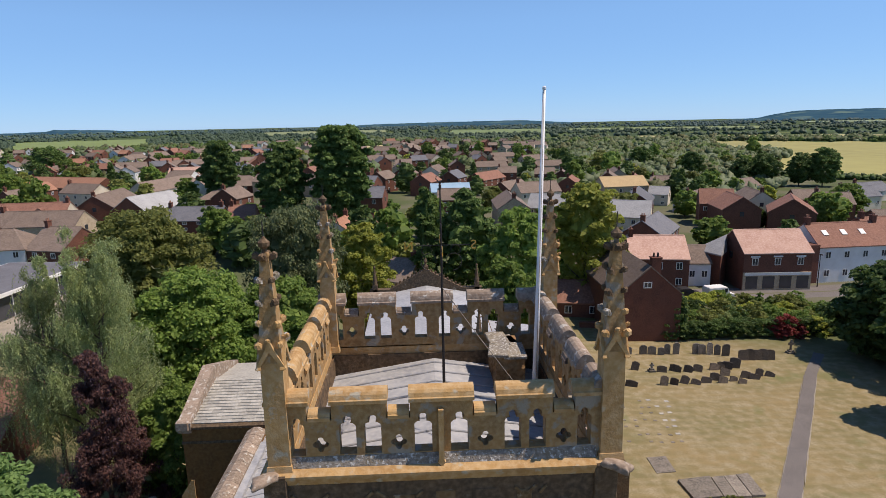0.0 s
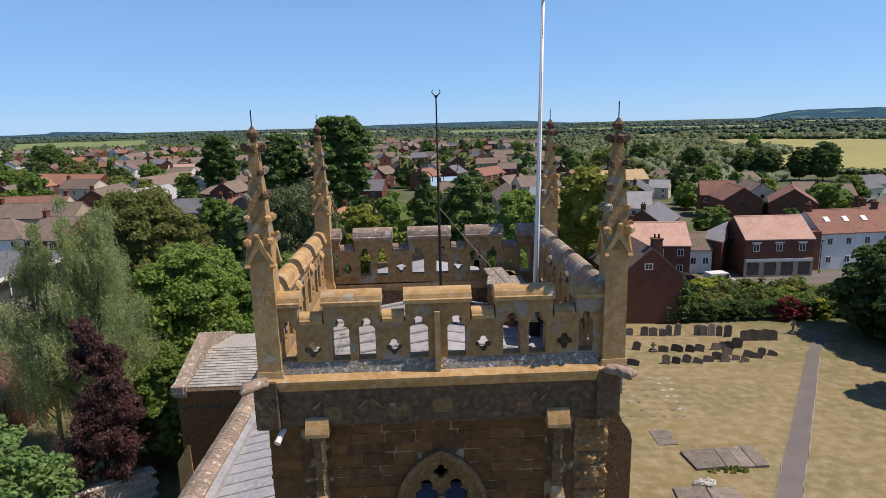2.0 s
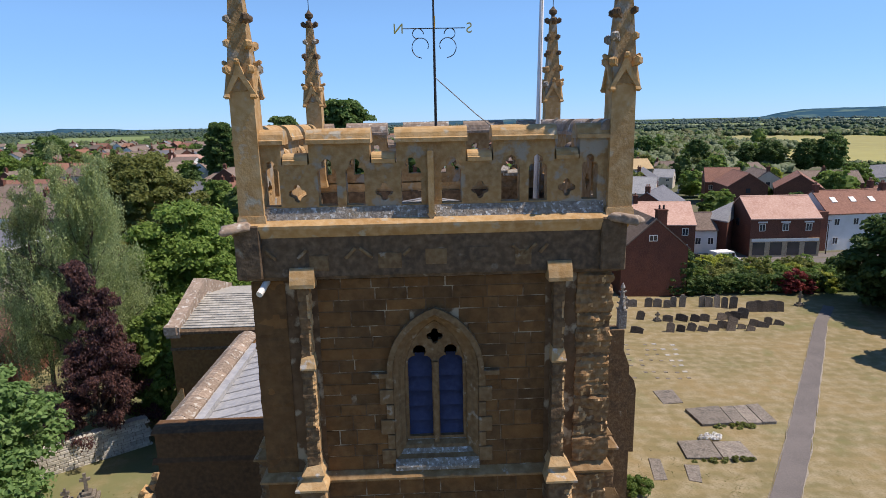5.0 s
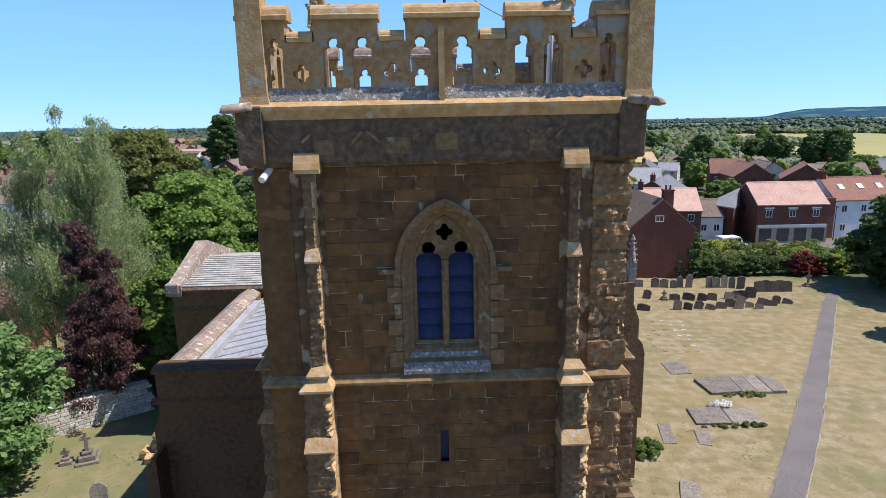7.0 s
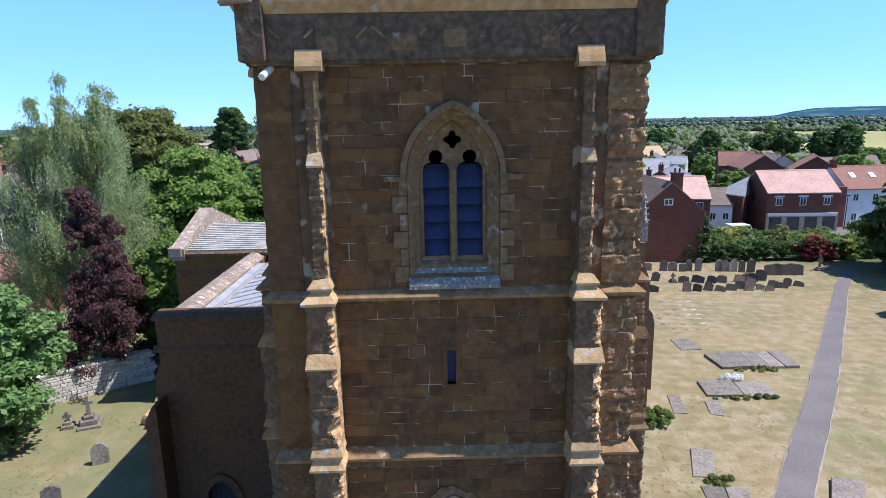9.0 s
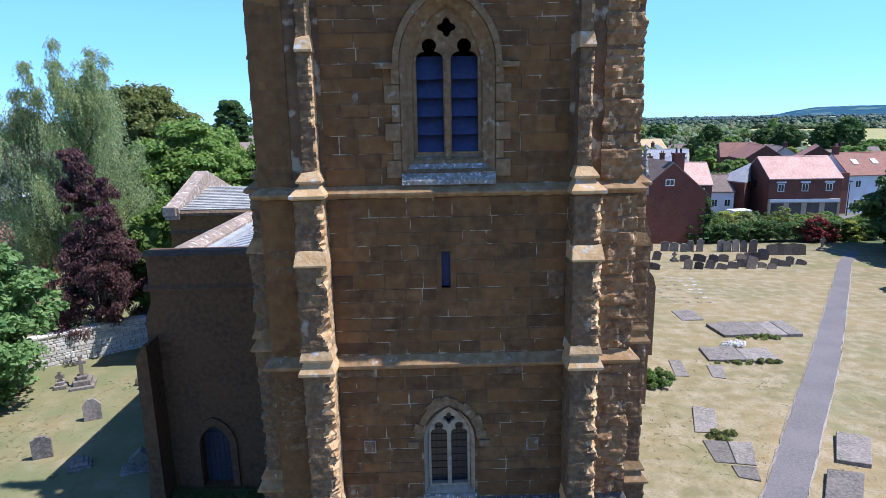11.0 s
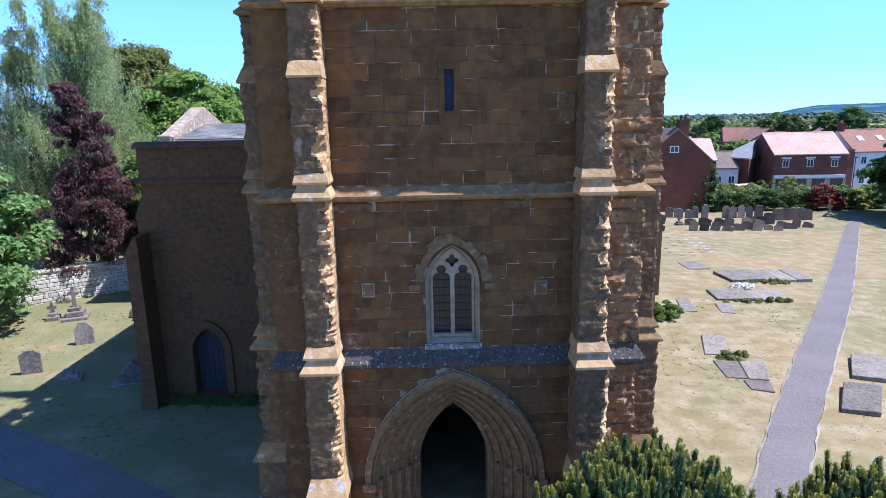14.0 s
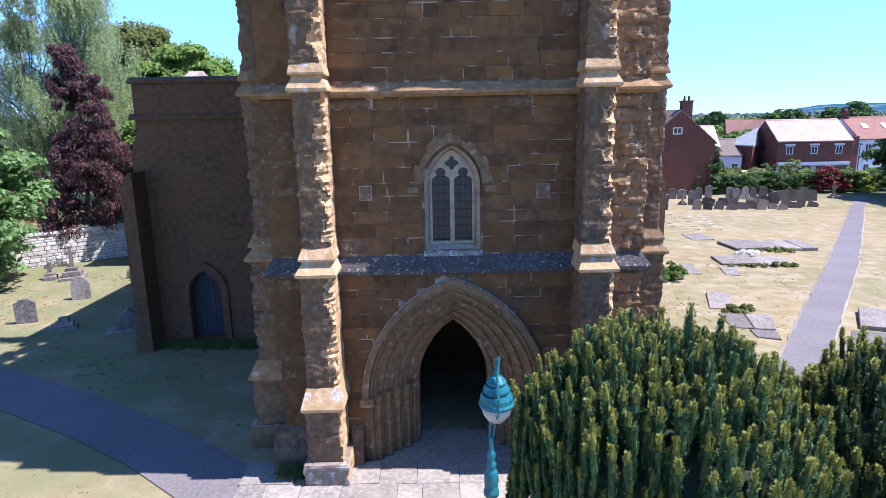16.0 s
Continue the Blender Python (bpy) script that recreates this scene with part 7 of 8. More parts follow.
def ledger(pts, zt, label, n=1, rim=0.05):
    """A flat grave slab or a row of them, from its four corners."""
    cx, cy = sum(p[0] for p in pts) / 4, sum(p[1] for p in pts) / 4
    gz = max(ground_z(*p) for p in pts)
    t = thing("ledger_slab", label, "grave slab", cx, cy, gz, 0, "flat grave slabs")
    a, b, c, d = [Vector((p[0] - cx, p[1] - cy)) for p in pts]
    for k in range(n):
        f0, f1 = (k + 0.02) / n, (k + 0.98) / n
        q = [a.lerp(b, f0), a.lerp(b, f1), d.lerp(c, f1), d.lerp(c, f0)]
        bm = bmesh.new()
        prism(bm, [(v.x, v.y) for v in q], -0.4, zt + hr.uniform(-0.015, 0.015), "z")
        bmesh.ops.recalc_face_normals(bm, faces=bm.faces)
        bmesh.ops.bevel(bm, geom=list(bm.edges), offset=0.02, segments=1, affect="EDGES")
        part("stone", bm, M_HEAD, t)


ledger([(18.0, 38.3), (20.6, 38.6), (20.4, 36.2), (18.2, 36.05)], 0.17, "wide raised lichened grave slab beside a row of others")
ledger([(20.65, 38.6), (23.6, 38.9), (23.45, 36.3), (20.45, 36.2)], 0.13, "row of three flat lichened grave slabs", 3)
ledger([(16.96, 41.5), (18.57, 41.6), (18.48, 39.5), (16.9, 39.35)], 0.03, "flat sunken grave slab in the grass")
ledger([(15.65, 34.03), (17.8, 34.0), (17.6, 32.0), (15.4, 32.08)], 0.1, "dark mossy flat grave slab with white flowers")
ledger([(17.85, 34.0), (19.68, 33.92), (19.66, 31.9), (17.65, 32.0)], 0.07, "dark mossy flat grave slab")
ledger([(13.14, 32.18), (13.83, 32.04), (13.44, 29.96), (12.64, 29.96)], 0.02, "flat sunken grave slab in the grass")
ledger([(14.99, 31.47), (15.86, 31.34), (15.27, 29.65), (14.6, 29.9)], 0.02, "flat sunken grave slab in the grass")
ledger([(12.0, 26.35), (12.95, 26.0), (12.1, 23.9), (11.1, 24.0)], 0.05, "cracked flat grave slab in dry grass")
ledger([(11.12, 23.29), (13.13, 23.01), (12.45, 21.37), (10.9, 21.64)], 0.04, "broken flat grave slab in dry grass", 2)
ledger([(11.41, 21.4), (12.34, 21.2), (12.05, 20.3), (11.3, 20.6)], 0.03, "broken corner of a grave slab in dry grass")
ledger([(17.15, 23.79), (18.3, 23.2), (16.9, 21.2), (15.72, 21.64)], 0.16, "raised grave slab on a low kerb beside the path")
ledger([(14.86, 20.88), (16.1, 20.5), (14.6, 18.5), (13.43, 18.86)], 0.16, "raised grave slab on a low kerb beside the path")
for row in range(7):
    for k in range(7):
        # rows of small plaques slanting back across the lawn; the last few lie clean and pale
        x, y = 15.7 + 0.86 * k + hr.uniform(-0.12, 0.12) + 0.28 * row, 43.9 + 1.25 * row + hr.uniform(-0.15, 0.15)
        if hr.random() < 0.2 or x > 22.6:
            continue
        pale = x > 21.0 - 0.1 * row
        t = thing("memorial_plaque", "small pale memorial plaque flush in grass" if pale else "small lichened memorial plaque flush in grass", "plaque", x, y, ground_z(x, y), hr.uniform(-5, 5), "memorial plaques")
        bm = bmesh.new()
        a = 0.2 if pale else 0.15
        box(bm, -a, a, -a * 0.75, a * 0.75, -0.1, 0.03, 0.01)
        part("stone", bm, M_CSLATE if pale else M_HEAD, t)


def leafy(name, label, cat, x, y, clumps, radii, per, size, mat, group=""):
    t = thing(name, label, cat, x, y, ground_z(x, y), 0, group)
    vs, idx = leaf_mesh(clumps, radii, per, size)
    ob = new("foliage", mesh_np("foliage", vs, idx, mat))
    ob.parent = t
    return t


def mound(w, d, h, n, r, seed):
    q = random.Random(seed)
    c = []
    while len(c) < n:
        a, b = q.uniform(-1, 1), q.uniform(-1, 1)
        if a * a + b * b < 1:
            c.append((a * w, b * d, q.uniform(0.1, 1) * h * math.sqrt(max(0.05, 1 - a * a - b * b))))
    return c, [r * q.uniform(0.7, 1.2) for _ in c]


leafy("green_shrub", "small green shrub at the tower foot", "shrub", 11.25, 29.0, *mound(0.9, 0.7, 0.8, 40, 0.26, 3), 90, 0.07, L_GREEN)
leafy("white_flowers", "white flowering plant on a grave slab", "flowers", 18.0, 34.3, *mound(0.7, 0.35, 0.55, 18, 0.2, 4), 70, 0.045, M_WHITE)
leafy("grave_weeds", "rough weeds between the grave slabs", "weeds", 20.3, 36.0, *mound(1.5, 0.3, 0.22, 24, 0.16, 5), 40, 0.09, L_OLIVE)
leafy("grave_weeds", "rough weeds beside the grave slabs", "weeds", 17.6, 31.85, *mound(2.0, 0.22, 0.2, 26, 0.15, 6), 40, 0.09, L_OLIVE)
leafy("grave_weeds", "dry weeds among broken slabs", "weeds", 12.2, 23.6, *mound(0.7, 0.35, 0.3, 20, 0.16, 7), 40, 0.08, L_OLIVE)

# boundary hedge and shrubs, with the churchyard's far wall
q = random.Random(31)
hedge = thing("hedge", "dark green clipped boundary hedge", "hedge", 40.5, 68.0, ground_z(40.5, 68.0))
for p in range(8):
    hc, hrad = [], []
    for k in range(80):
        f = (p + q.uniform(-0.05, 1.05)) / 8
        hc.append((f * 23 - 11.5, q.uniform(-0.7, 0.7), q.uniform(0.1, 1) * (2.1 + 0.12 * math.sin(f * 21))))
        hrad.append(q.uniform(0.3, 0.5))
    vs, idx = leaf_mesh(hc, hrad, 62, 0.11)
    ob = new("bush", mesh_np("bush", vs, idx, L_DEEP))
    ob.parent = hedge
for k in range(30):
    sx, sy = 33.5 + 24 * (k % 10) / 10 + q.uniform(-1, 1), 73.5 + 5.2 * (k // 10) + q.uniform(-1.5, 1.5)
    mt, lab = ((L_DEEP, "dark green garden shrub before the street"), (L_GREEN, "green garden shrub before the street"), (L_OLIVE, "olive green garden shrub before the street"), (L_GREEN, "green garden shrub before the street"), (L_LIME, "yellow-green garden shrub before the street"))[q.randrange(5)]
    leafy("garden_shrub", lab, "shrub", sx, sy, *mound(q.uniform(1.2, 2.2), q.uniform(1.0, 1.6), q.uniform(1.0, 2.1), 44, 0.45, 100 + k), 60, 0.14, mt, "garden shrubs before the street")
for sx, sy, w, h, mt, lab in ((32.6, 70.2, 1.6, 3.0, L_GREEN, "green garden shrub behind the hedge"), (35.2, 71.0, 1.4, 2.6, L_OLIVE, "olive green garden shrub behind the hedge"), (37.6, 69.8, 1.0, 2.4, L_WILLOW, "round grey-green clipped bush behind the hedge"),
                              (39.6, 71.2, 1.9, 3.0, L_DEEP, "dark green garden shrub behind the hedge"), (42.3, 71.6, 1.6, 3.4, L_OLIVE, "olive green garden shrub behind the hedge"), (47.5, 70.6, 1.9, 2.4, L_GREEN, "green garden shrub behind the hedge"), (51.3, 70.0, 1.7, 2.6, L_GREEN, "green garden shrub behind the hedge")):
    leafy("garden_shrub", lab, "shrub", sx, sy, *mound(w * 1.15, w * 0.8, h * 1.05, 60, 0.42, int(sx * 3)), 70, 0.12, mt, "garden shrubs behind the hedge")
leafy("red_shrub", "dark red leaved shrub in the hedge", "shrub", 44.1, 67.5, *mound(2.3, 1.1, 3.0, 80, 0.45, 8), 80, 0.12, L_RED)
leafy("golden_shrub", "yellow-green shrub in the hedge", "shrub", 47.9, 67.9, *mound(1.6, 1.0, 2.6, 50, 0.45, 9), 80, 0.12, L_LIME)
leafy("golden_shrub", "yellow-green shrub beside the brick house", "shrub", 33.8, 73.5, *mound(1.1, 1.0, 3.4, 50, 0.4, 10), 80, 0.12, L_LIME)
leafy("ivy", "dark ivy on the brick house corner", "ivy", 30.9, 68.0, *mound(0.9, 0.7, 6.0, 60, 0.5, 11), 60, 0.16, L_DEEP)
bwall = thing("boundary_wall", "low dark stone churchyard boundary wall", "wall", 35, 71.6, ground_z(35, 71.6), -4, kind="structure")
bm = bmesh.new()
box(bm, -15, 13, -0.2, 0.2, -0.6, 0.9)
box(bm, -15.05, 13.05, -0.28, 0.28, 0.9, 1.02, 0.03)
part("wall", bm, W_BRICK, bwall)

# pale rubble wall beneath the copper beech
rw = thing("rubble_wall", "sunlit pale rubble stone churchyard wall", "wall", -21.3, 31.95, ground_z(-21.3, 31.95), 38, kind="structure")
bm = bmesh.new()
box(bm, -2.5, 5.0, -0.2, 0.24, -0.6, 1.66)
part("core", bm, M_MORTAR, rw)
q = random.Random(41)
z = -0.3
while z < 1.55:
    h = q.uniform(0.13, 0.24)
    x = -2.5
    while x < 4.8:
        w = q.uniform(0.22, 0.6)
        bm = bmesh.new()
        box(bm, x + 0.01, x + w - 0.01, -0.25 - q.uniform(0, 0.03), 0.0, z + 0.01, z + h - 0.01, 0.018)
        part("stone", bm, M_RUBBLE, rw)
        x += w
    z += h
for k in range(15):
    bm = bmesh.new()
    box(bm, -2.5 + 0.5 * k, -2.02 + 0.5 * k, -0.3, 0.3, 1.64, 1.75 + q.uniform(0, 0.05), 0.02)
    part("coping_stone", bm, M_RUBBLE, rw)

# yews before the tower: upright shoots with paler tips
def yew(x, y, rad, h, n, seed):
    q = np.random.default_rng(seed)
    t = thing("yew_bush", "dense dark yew bush with upright yellow-tipped shoots", "shrub", x, y, ground_z(x, y), 0, "yew bushes before the tower")
    # shoots spread evenly over a flat-topped dome
    a, f, top = q.uniform(0, 6.283, n * 6), np.sqrt(q.uniform(0, 1, n * 6)), q.random(n * 6) < 0.42
    edge = rad * (1 + 0.10 * np.sin(3 * a + seed) + 0.05 * np.sin(7 * a))
    u = q.uniform(0.12, 0.95, n * 6)
    zc = np.where(top, h * (1 - 0.2 * f ** 3.5) * (1 + 0.03 * np.sin(2.1 * a + 5 * f)) + q.normal(size=n * 6) * 0.13, h * 0.85 * u)
    rr = np.where(top, edge * f, edge * (0.92 + 0.1 * np.sin(3.14 * u)))
    cand = np.stack([rr * np.cos(a), rr * np.sin(a), zc], 1)
    near = np.full(n * 6, 9.0)
    pts, k = [], 0
    for _ in range(n):
        pts.append((*cand[k], a[k]))
        near = np.minimum(near, ((cand - cand[k]) ** 2 * np.array([1, 1, 0.4])).sum(1))
        pool = q.integers(0, n * 6, 40)
        k = pool[np.argmax(near[pool])]
    V, T = [], []
    for bx, by, zc, a in pts:
        ln = q.uniform(0.45, 0.85)
        lean = q.uniform(-0.03, 0.1)
        tipped = q.random() < 0.8
        m = 300
        fat = q.uniform(0.72, 1.1)
        u = q.uniform(0, 1, m) ** 0.8
        ph = q.uniform(0, 6.283, m)
        w = fat * (0.052 + 0.013 * np.sin(u * ln * 30 + a + ph)) * (1.03 - 0.6 * u ** 8) * q.uniform(0.7, 1.08, m) + 0.003
        us = np.linspace(0, 1, 9)
        ra = np.linspace(0, 6.283, 7)[:6]
        rr = fat * 0.042 * (1.0 - 0.75 * us ** 8)[:, None] * q.uniform(0.6, 1.3, (9, 6)) * (1 + 0.25 * np.sin(us * ln * 34 + a))[:, None]
        R = np.stack([bx + rr * np.cos(ra) + (us * lean * math.cos(a))[:, None], by + rr * np.sin(ra) + (us * lean * math.sin(a))[:, None], np.repeat((zc - ln + us * ln)[:, None], 6, 1)], 2)
        Rn = np.roll(R, -1, axis=1)
        for lo, hi, bag in ((0, 6, V), (6, 8, T if tipped else V)):
            bag.append(np.stack([R[lo:hi], Rn[lo:hi], Rn[lo + 1:hi + 1]], 2).reshape(-1, 3))
            bag.append(np.stack([R[lo:hi], Rn[lo + 1:hi + 1], R[lo + 1:hi + 1]], 2).reshape(-1, 3))
        c = np.stack([bx + w * np.cos(ph) + u * lean * math.cos(a), by + w * np.sin(ph) + u * lean * math.sin(a), zc - ln + u * ln], 1)
        s = 0.0165 * q.uniform(0.7, 1.35, m)
        up = 0.35 + 0.7 * u + 0.3 * q.normal(size=m)
        d = np.stack([np.cos(ph) * 0.9, np.sin(ph) * 0.9, up], 1)
        sd = np.stack([-np.sin(ph), np.cos(ph), np.zeros(m)], 1)
        quad = np.stack([c + sd * s[:, None] * 0.8, c - sd * s[:, None] * 0.8, c + d * s[:, None] * 1.25], 1)
        tip = (u + q.normal(size=m) * 0.1 > 0.78) if tipped else (u > 2)
        V.append(quad[~tip].reshape(-1, 3))
        T.append(quad[tip].reshape(-1, 3))
    for nm, L, mt in (("foliage", V, L_YEW), ("young_growth", T, L_YEWTIP)):
        vs = np.concatenate(L)
        ob = new(nm, mesh_np(nm, vs, np.arange(len(vs)).reshape(-1, 3), mt))
        ob.parent = t
    # near-black core: the shade between the shoots put into its colour
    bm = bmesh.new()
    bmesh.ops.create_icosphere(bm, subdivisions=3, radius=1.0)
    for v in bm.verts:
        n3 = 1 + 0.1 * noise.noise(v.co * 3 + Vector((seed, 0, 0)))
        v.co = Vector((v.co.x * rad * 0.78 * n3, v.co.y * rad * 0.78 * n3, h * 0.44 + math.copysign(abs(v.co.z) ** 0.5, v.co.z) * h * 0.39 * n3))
    part("inner_growth", bm, L_YEWGAP, t)
    return t


yew(2.95, 7.7, 1.8, 4.56, 980, 5)
yew(6.65, 7.5, 1.95, 4.3, 880, 6)

# lamp post
lamp = thing("lamp_post", "ornate teal-painted lamp post with a domed lantern", "street lamp", 0.55, 6.6, ground_z(0.55, 6.6))
g0 = -ground_z(0.55, 6.6)
bm = bmesh.new()
lathe(bm, [(0.2, 0), (0.2, 0.5), (0.16, 0.55), (0.12, 0.7), (0.075, 0.9), (0.065, g0 + 2.2), (0.085, g0 + 2.22), (0.085, g0 + 2.26), (0.06, g0 + 2.29), (0.062, g0 + 2.6), (0.09, g0 + 2.63), (0.09, g0 + 2.68), (0.072, g0 + 2.71), (0.08, g0 + 2.76), (0.082, g0 + 2.9), (0.066, g0 + 2.94), (0.045, g0 + 2.96), (0.06, g0 + 2.99), (0.06, g0 + 3.02), (0.036, g0 + 3.05), (0.05, g0 + 3.12), (0.05, g0 + 3.15), (0.028, g0 + 3.18), (0.024, g0 + 3.34), (0.045, g0 + 3.36)], -0.06, 0, 20)
smooth(part("column", bm, M_TEAL, lamp))
bm = bmesh.new()
for s in (-1, 1):
    tube(bm, [(-0.06 + s * 0.02, 0, g0 + 3.33), (-0.04 + s * 0.03, 0, g0 + 3.55), (-0.0 + s * 0.06, 0, g0 + 3.66)], 0.012, 6)
part("bracket", bm, M_TEAL, lamp)
bm = bmesh.new()
lathe(bm, [(0.03, g0 + 3.54), (0.09, g0 + 3.56), (0.15, g0 + 3.64), (0.182, g0 + 3.76)], 0.0, 0, 20)
smooth(part("glass_bowl", bm, M_BOWL, lamp, "milky glass bowl"))
bm = bmesh.new()
lathe(bm, [(0.178, g0 + 3.74), (0.195, g0 + 3.745), (0.2, g0 + 3.775), (0.185, g0 + 3.80), (0.183, g0 + 3.85), (0.165, g0 + 3.89), (0.135, g0 + 3.895), (0.135, g0 + 3.91), (0.15, g0 + 3.915), (0.15, g0 + 3.94), (0.125, g0 + 3.99), (0.10, g0 + 3.995), (0.10, g0 + 4.01), (0.112, g0 + 4.015), (0.11, g0 + 4.035), (0.07, g0 + 4.08), (0.035, g0 + 4.10), (0.03, g0 + 4.16), (0.012, g0 + 4.3)], 0.0, 0, 20)
part("hood", bm, M_TEAL, lamp)
bm = bmesh.new()
tube(bm, [(-0.05, 0.02, g0 + 3.5), (0.0, -0.19, g0 + 3.7), (0.0, -0.2, g0 + 3.9), (0.0, -0.08, g0 + 4.15), (0.03, 0, g0 + 4.32)], 0.014, 6)
part("hook", bm, M_TEAL, lamp)


# ---- grass: short dry tufts over the nearer churchyard, taller ones along walls and slabs ----
gq = np.random.default_rng(9)


def grass(name, label, pts, height, mat, blades=5):
    P = np.repeat(np.asarray(pts, float), blades, axis=0)
    n = len(P)
    P[:, :2] += gq.normal(size=(n, 2)) * 0.05
    a = gq.uniform(0, 6.283, n)
    h = height * gq.uniform(0.5, 1.3, n)
    w = 0.012 + 0.012 * gq.random(n)
    lean = gq.normal(size=(n, 2)) * 0.5 * h[:, None]
    side = np.stack([np.cos(a) * w, np.sin(a) * w, np.zeros(n)], 1)
    tip = P + np.stack([lean[:, 0], lean[:, 1], h], 1)
    vs = np.stack([P - side, P + side, tip], 1).reshape(-1, 3)
    ob = new(name, mesh_np(name, vs, np.arange(3 * n).reshape(-1, 3), mat))
    return tagged(ob, label, "grass", kind="stuff")


tufts, greens = [], []
for k in range(5600):
    if k < 2600:
        x, y = gq.uniform(4.5, 24), gq.uniform(12, 34)
    else:
        x, y = gq.uniform(-20, -4.5), gq.uniform(9, 30)
    if abs((x - 15.6) * 0.80 - (y - 23.3) * 0.60) < 1.1 or (x < 0 and abs((y - 15.7) + (x + 12.2) * 0.5) < 1.7):
        continue
    if -10.3 < x < 8.6 and y > 19.5:
        continue
    (greens if noise.noise((x * 0.25, y * 0.25, 4)) > 0.18 else tufts).append((x, y, ground_z(x, y)))
grass("dry_grass", "short straw-coloured dry grass tufts", tufts, 0.02, leaf_material("dry_grass_blade", (0.24, 0.19, 0.09), (0.42, 0.35, 0.2)), 6)
grass("green_grass", "patches of greener grass in the churchyard", greens, 0.03, leaf_material("green_grass_blade", (0.12, 0.15, 0.045), (0.25, 0.26, 0.09)), 8)
edge = []
for k in range(900):
    f = gq.random()
    side = k % 4
    x, y = ((-3.5 + 1.2 * f, 11.9 + gq.normal() * 0.12), (-9.6 + 6 * f, 19.6 + gq.normal() * 0.15), (4.2 + 0.2 * gq.normal(), 12 + 7 * f), (-22 + 3 * f, 31.0 + 6 * f + gq.normal() * 0.2))[side]
    edge.append((x, y, ground_z(x, y)))
grass("wall_foot_grass", "long grass and weeds along wall feet", edge, 0.22, leaf_material("weed_blade", (0.08, 0.12, 0.03), (0.19, 0.22, 0.07)), 10)

# ---- nearer buildings of the street ----
def brick_gable():
    gz = ground_z(27, 70)
    t = thing("brick_house", "tall red brick gabled house with a tiled roof", "house", 26.9, 67.4, gz, 0, "houses of the town")
    H, w = 7.2 - gz, 3.9
    bm = bmesh.new()
    prism(bm, [(-w, -1), (w, -1), (w, H - 3.4), (0, H), (-w, H - 3.4)], 0, 13, "y")
    bmesh.ops.recalc_face_normals(bm, faces=bm.faces)
    part("wall", bm, W_BRICK, t)
    for s in (-1, 1):
        bm = bmesh.new()
        prism(bm, [(0, H + 0.1), (s * (w + 0.25), H - 3.52), (s * (w + 0.25), H - 3.7), (0, H - 0.08)], -0.1, 13.2, "y")
        bmesh.ops.recalc_face_normals(bm, faces=bm.faces)
        part("roof", bm, R_BROWN, t)
    window(t, -0.3, -0.02, H - 2.2, 1.0, 0.75, -1)
    bm = bmesh.new()
    box(bm, 0.2, 1.3, 0.2, 1.1, H - 1.5, H + 0.9)
    box(bm, 0.12, 1.38, 0.12, 1.18, H + 0.9, H + 1.05)
    ch = part("chimney", bm, W_BRICK, t)
    for x in (0.5, 1.0):
        bm = bmesh.new()
        lathe(bm, [(0.13, H + 1.05), (0.1, H + 1.55)], x, 0.65, 8)
        part("pot", bm, M_IRONW, ch)
    bm = bmesh.new()
    box(bm, -3.6, -2.2, 4, 5.4, H - 2.6, H - 1.6)
    part("skylight", bm, M_WHITE, t)
    taken.append((27, 73, 8))


brick_gable()


def shopfront(t, h, w, n):
    bm = bmesh.new()
    box(bm, -h, h, -w - 0.25, -w + 0.01, -0.5, 3.0)
    sf = part("shopfront", bm, W_STONE, t, "pale stone shopfront")
    bm = bmesh.new()
    box(bm, -h + 0.2, h - 0.2, -w - 0.32, -w - 0.25, 2.55, 3.0)
    part("fascia", bm, M_WHITE, sf)
    for k in range(n):
        x = -h + (k + 0.5) * 2 * h / n
        bm = bmesh.new()
        box(bm, x - h / n * 0.7, x + h / n * 0.7, -w - 0.27, -w - 0.2, 0.3, 2.4)
        part("shop_window", bm, M_PANE, sf)


t = house(52.6, 97.4, 63.6, 96.8, 5.5, 9, W_BRICK, R_PINK, "red brick shop with pale sunlit tile roof", 2, 3, 0, eaves=6.3, name="shop", cat="shop")
shopfront(t, 5.5, 4.5, 4)
for k in range(3):
    bm = bmesh.new()
    x = -5.5 + (k + 0.5) * 11 / 3
    box(bm, x - 0.75, x + 0.75, -4.6, -4.48, 5.5, 5.76, 0.01)
    part("lintel", bm, M_WHITE, t, "white stone window lintel")
gz = ground_z(50.5, 98.5)
t = thing("outbuilding", "brick lean-to with pale slate roof against the shop gable", "outbuilding", 50.5, 98.5, gz)
foot = [(-2.9, 1.7), (-0.9, -3.5), (1.95, 0.0), (1.95, 3.0)]
for name, low, high, tip, wide, mt in (("wall", -1.0, 1.6 - gz, None, 1.0, W_BRICK), ("roof", 1.55 - gz, 1.75 - gz, 4.5 - gz, 1.05, R_PALE)):
    bm = bmesh.new()
    a = [bm.verts.new((x * wide if x < 1.9 else x, y * wide, low)) for x, y in foot]
    b = [bm.verts.new((x * wide if x < 1.9 else x, y * wide, high)) for x, y in foot]
    bm.faces.new(a[::-1])
    for k in range(4):
        bm.faces.new((a[k], a[(k + 1) % 4], b[(k + 1) % 4], b[k]))
    if tip is None:
        bm.faces.new(b)
    else:
        c = bm.verts.new((1.9, 0.4, tip))
        for k in range(4):
            bm.faces.new((b[k], b[(k + 1) % 4], c))
    bmesh.ops.recalc_face_normals(bm, faces=bm.faces)
    part(name, bm, mt, t)
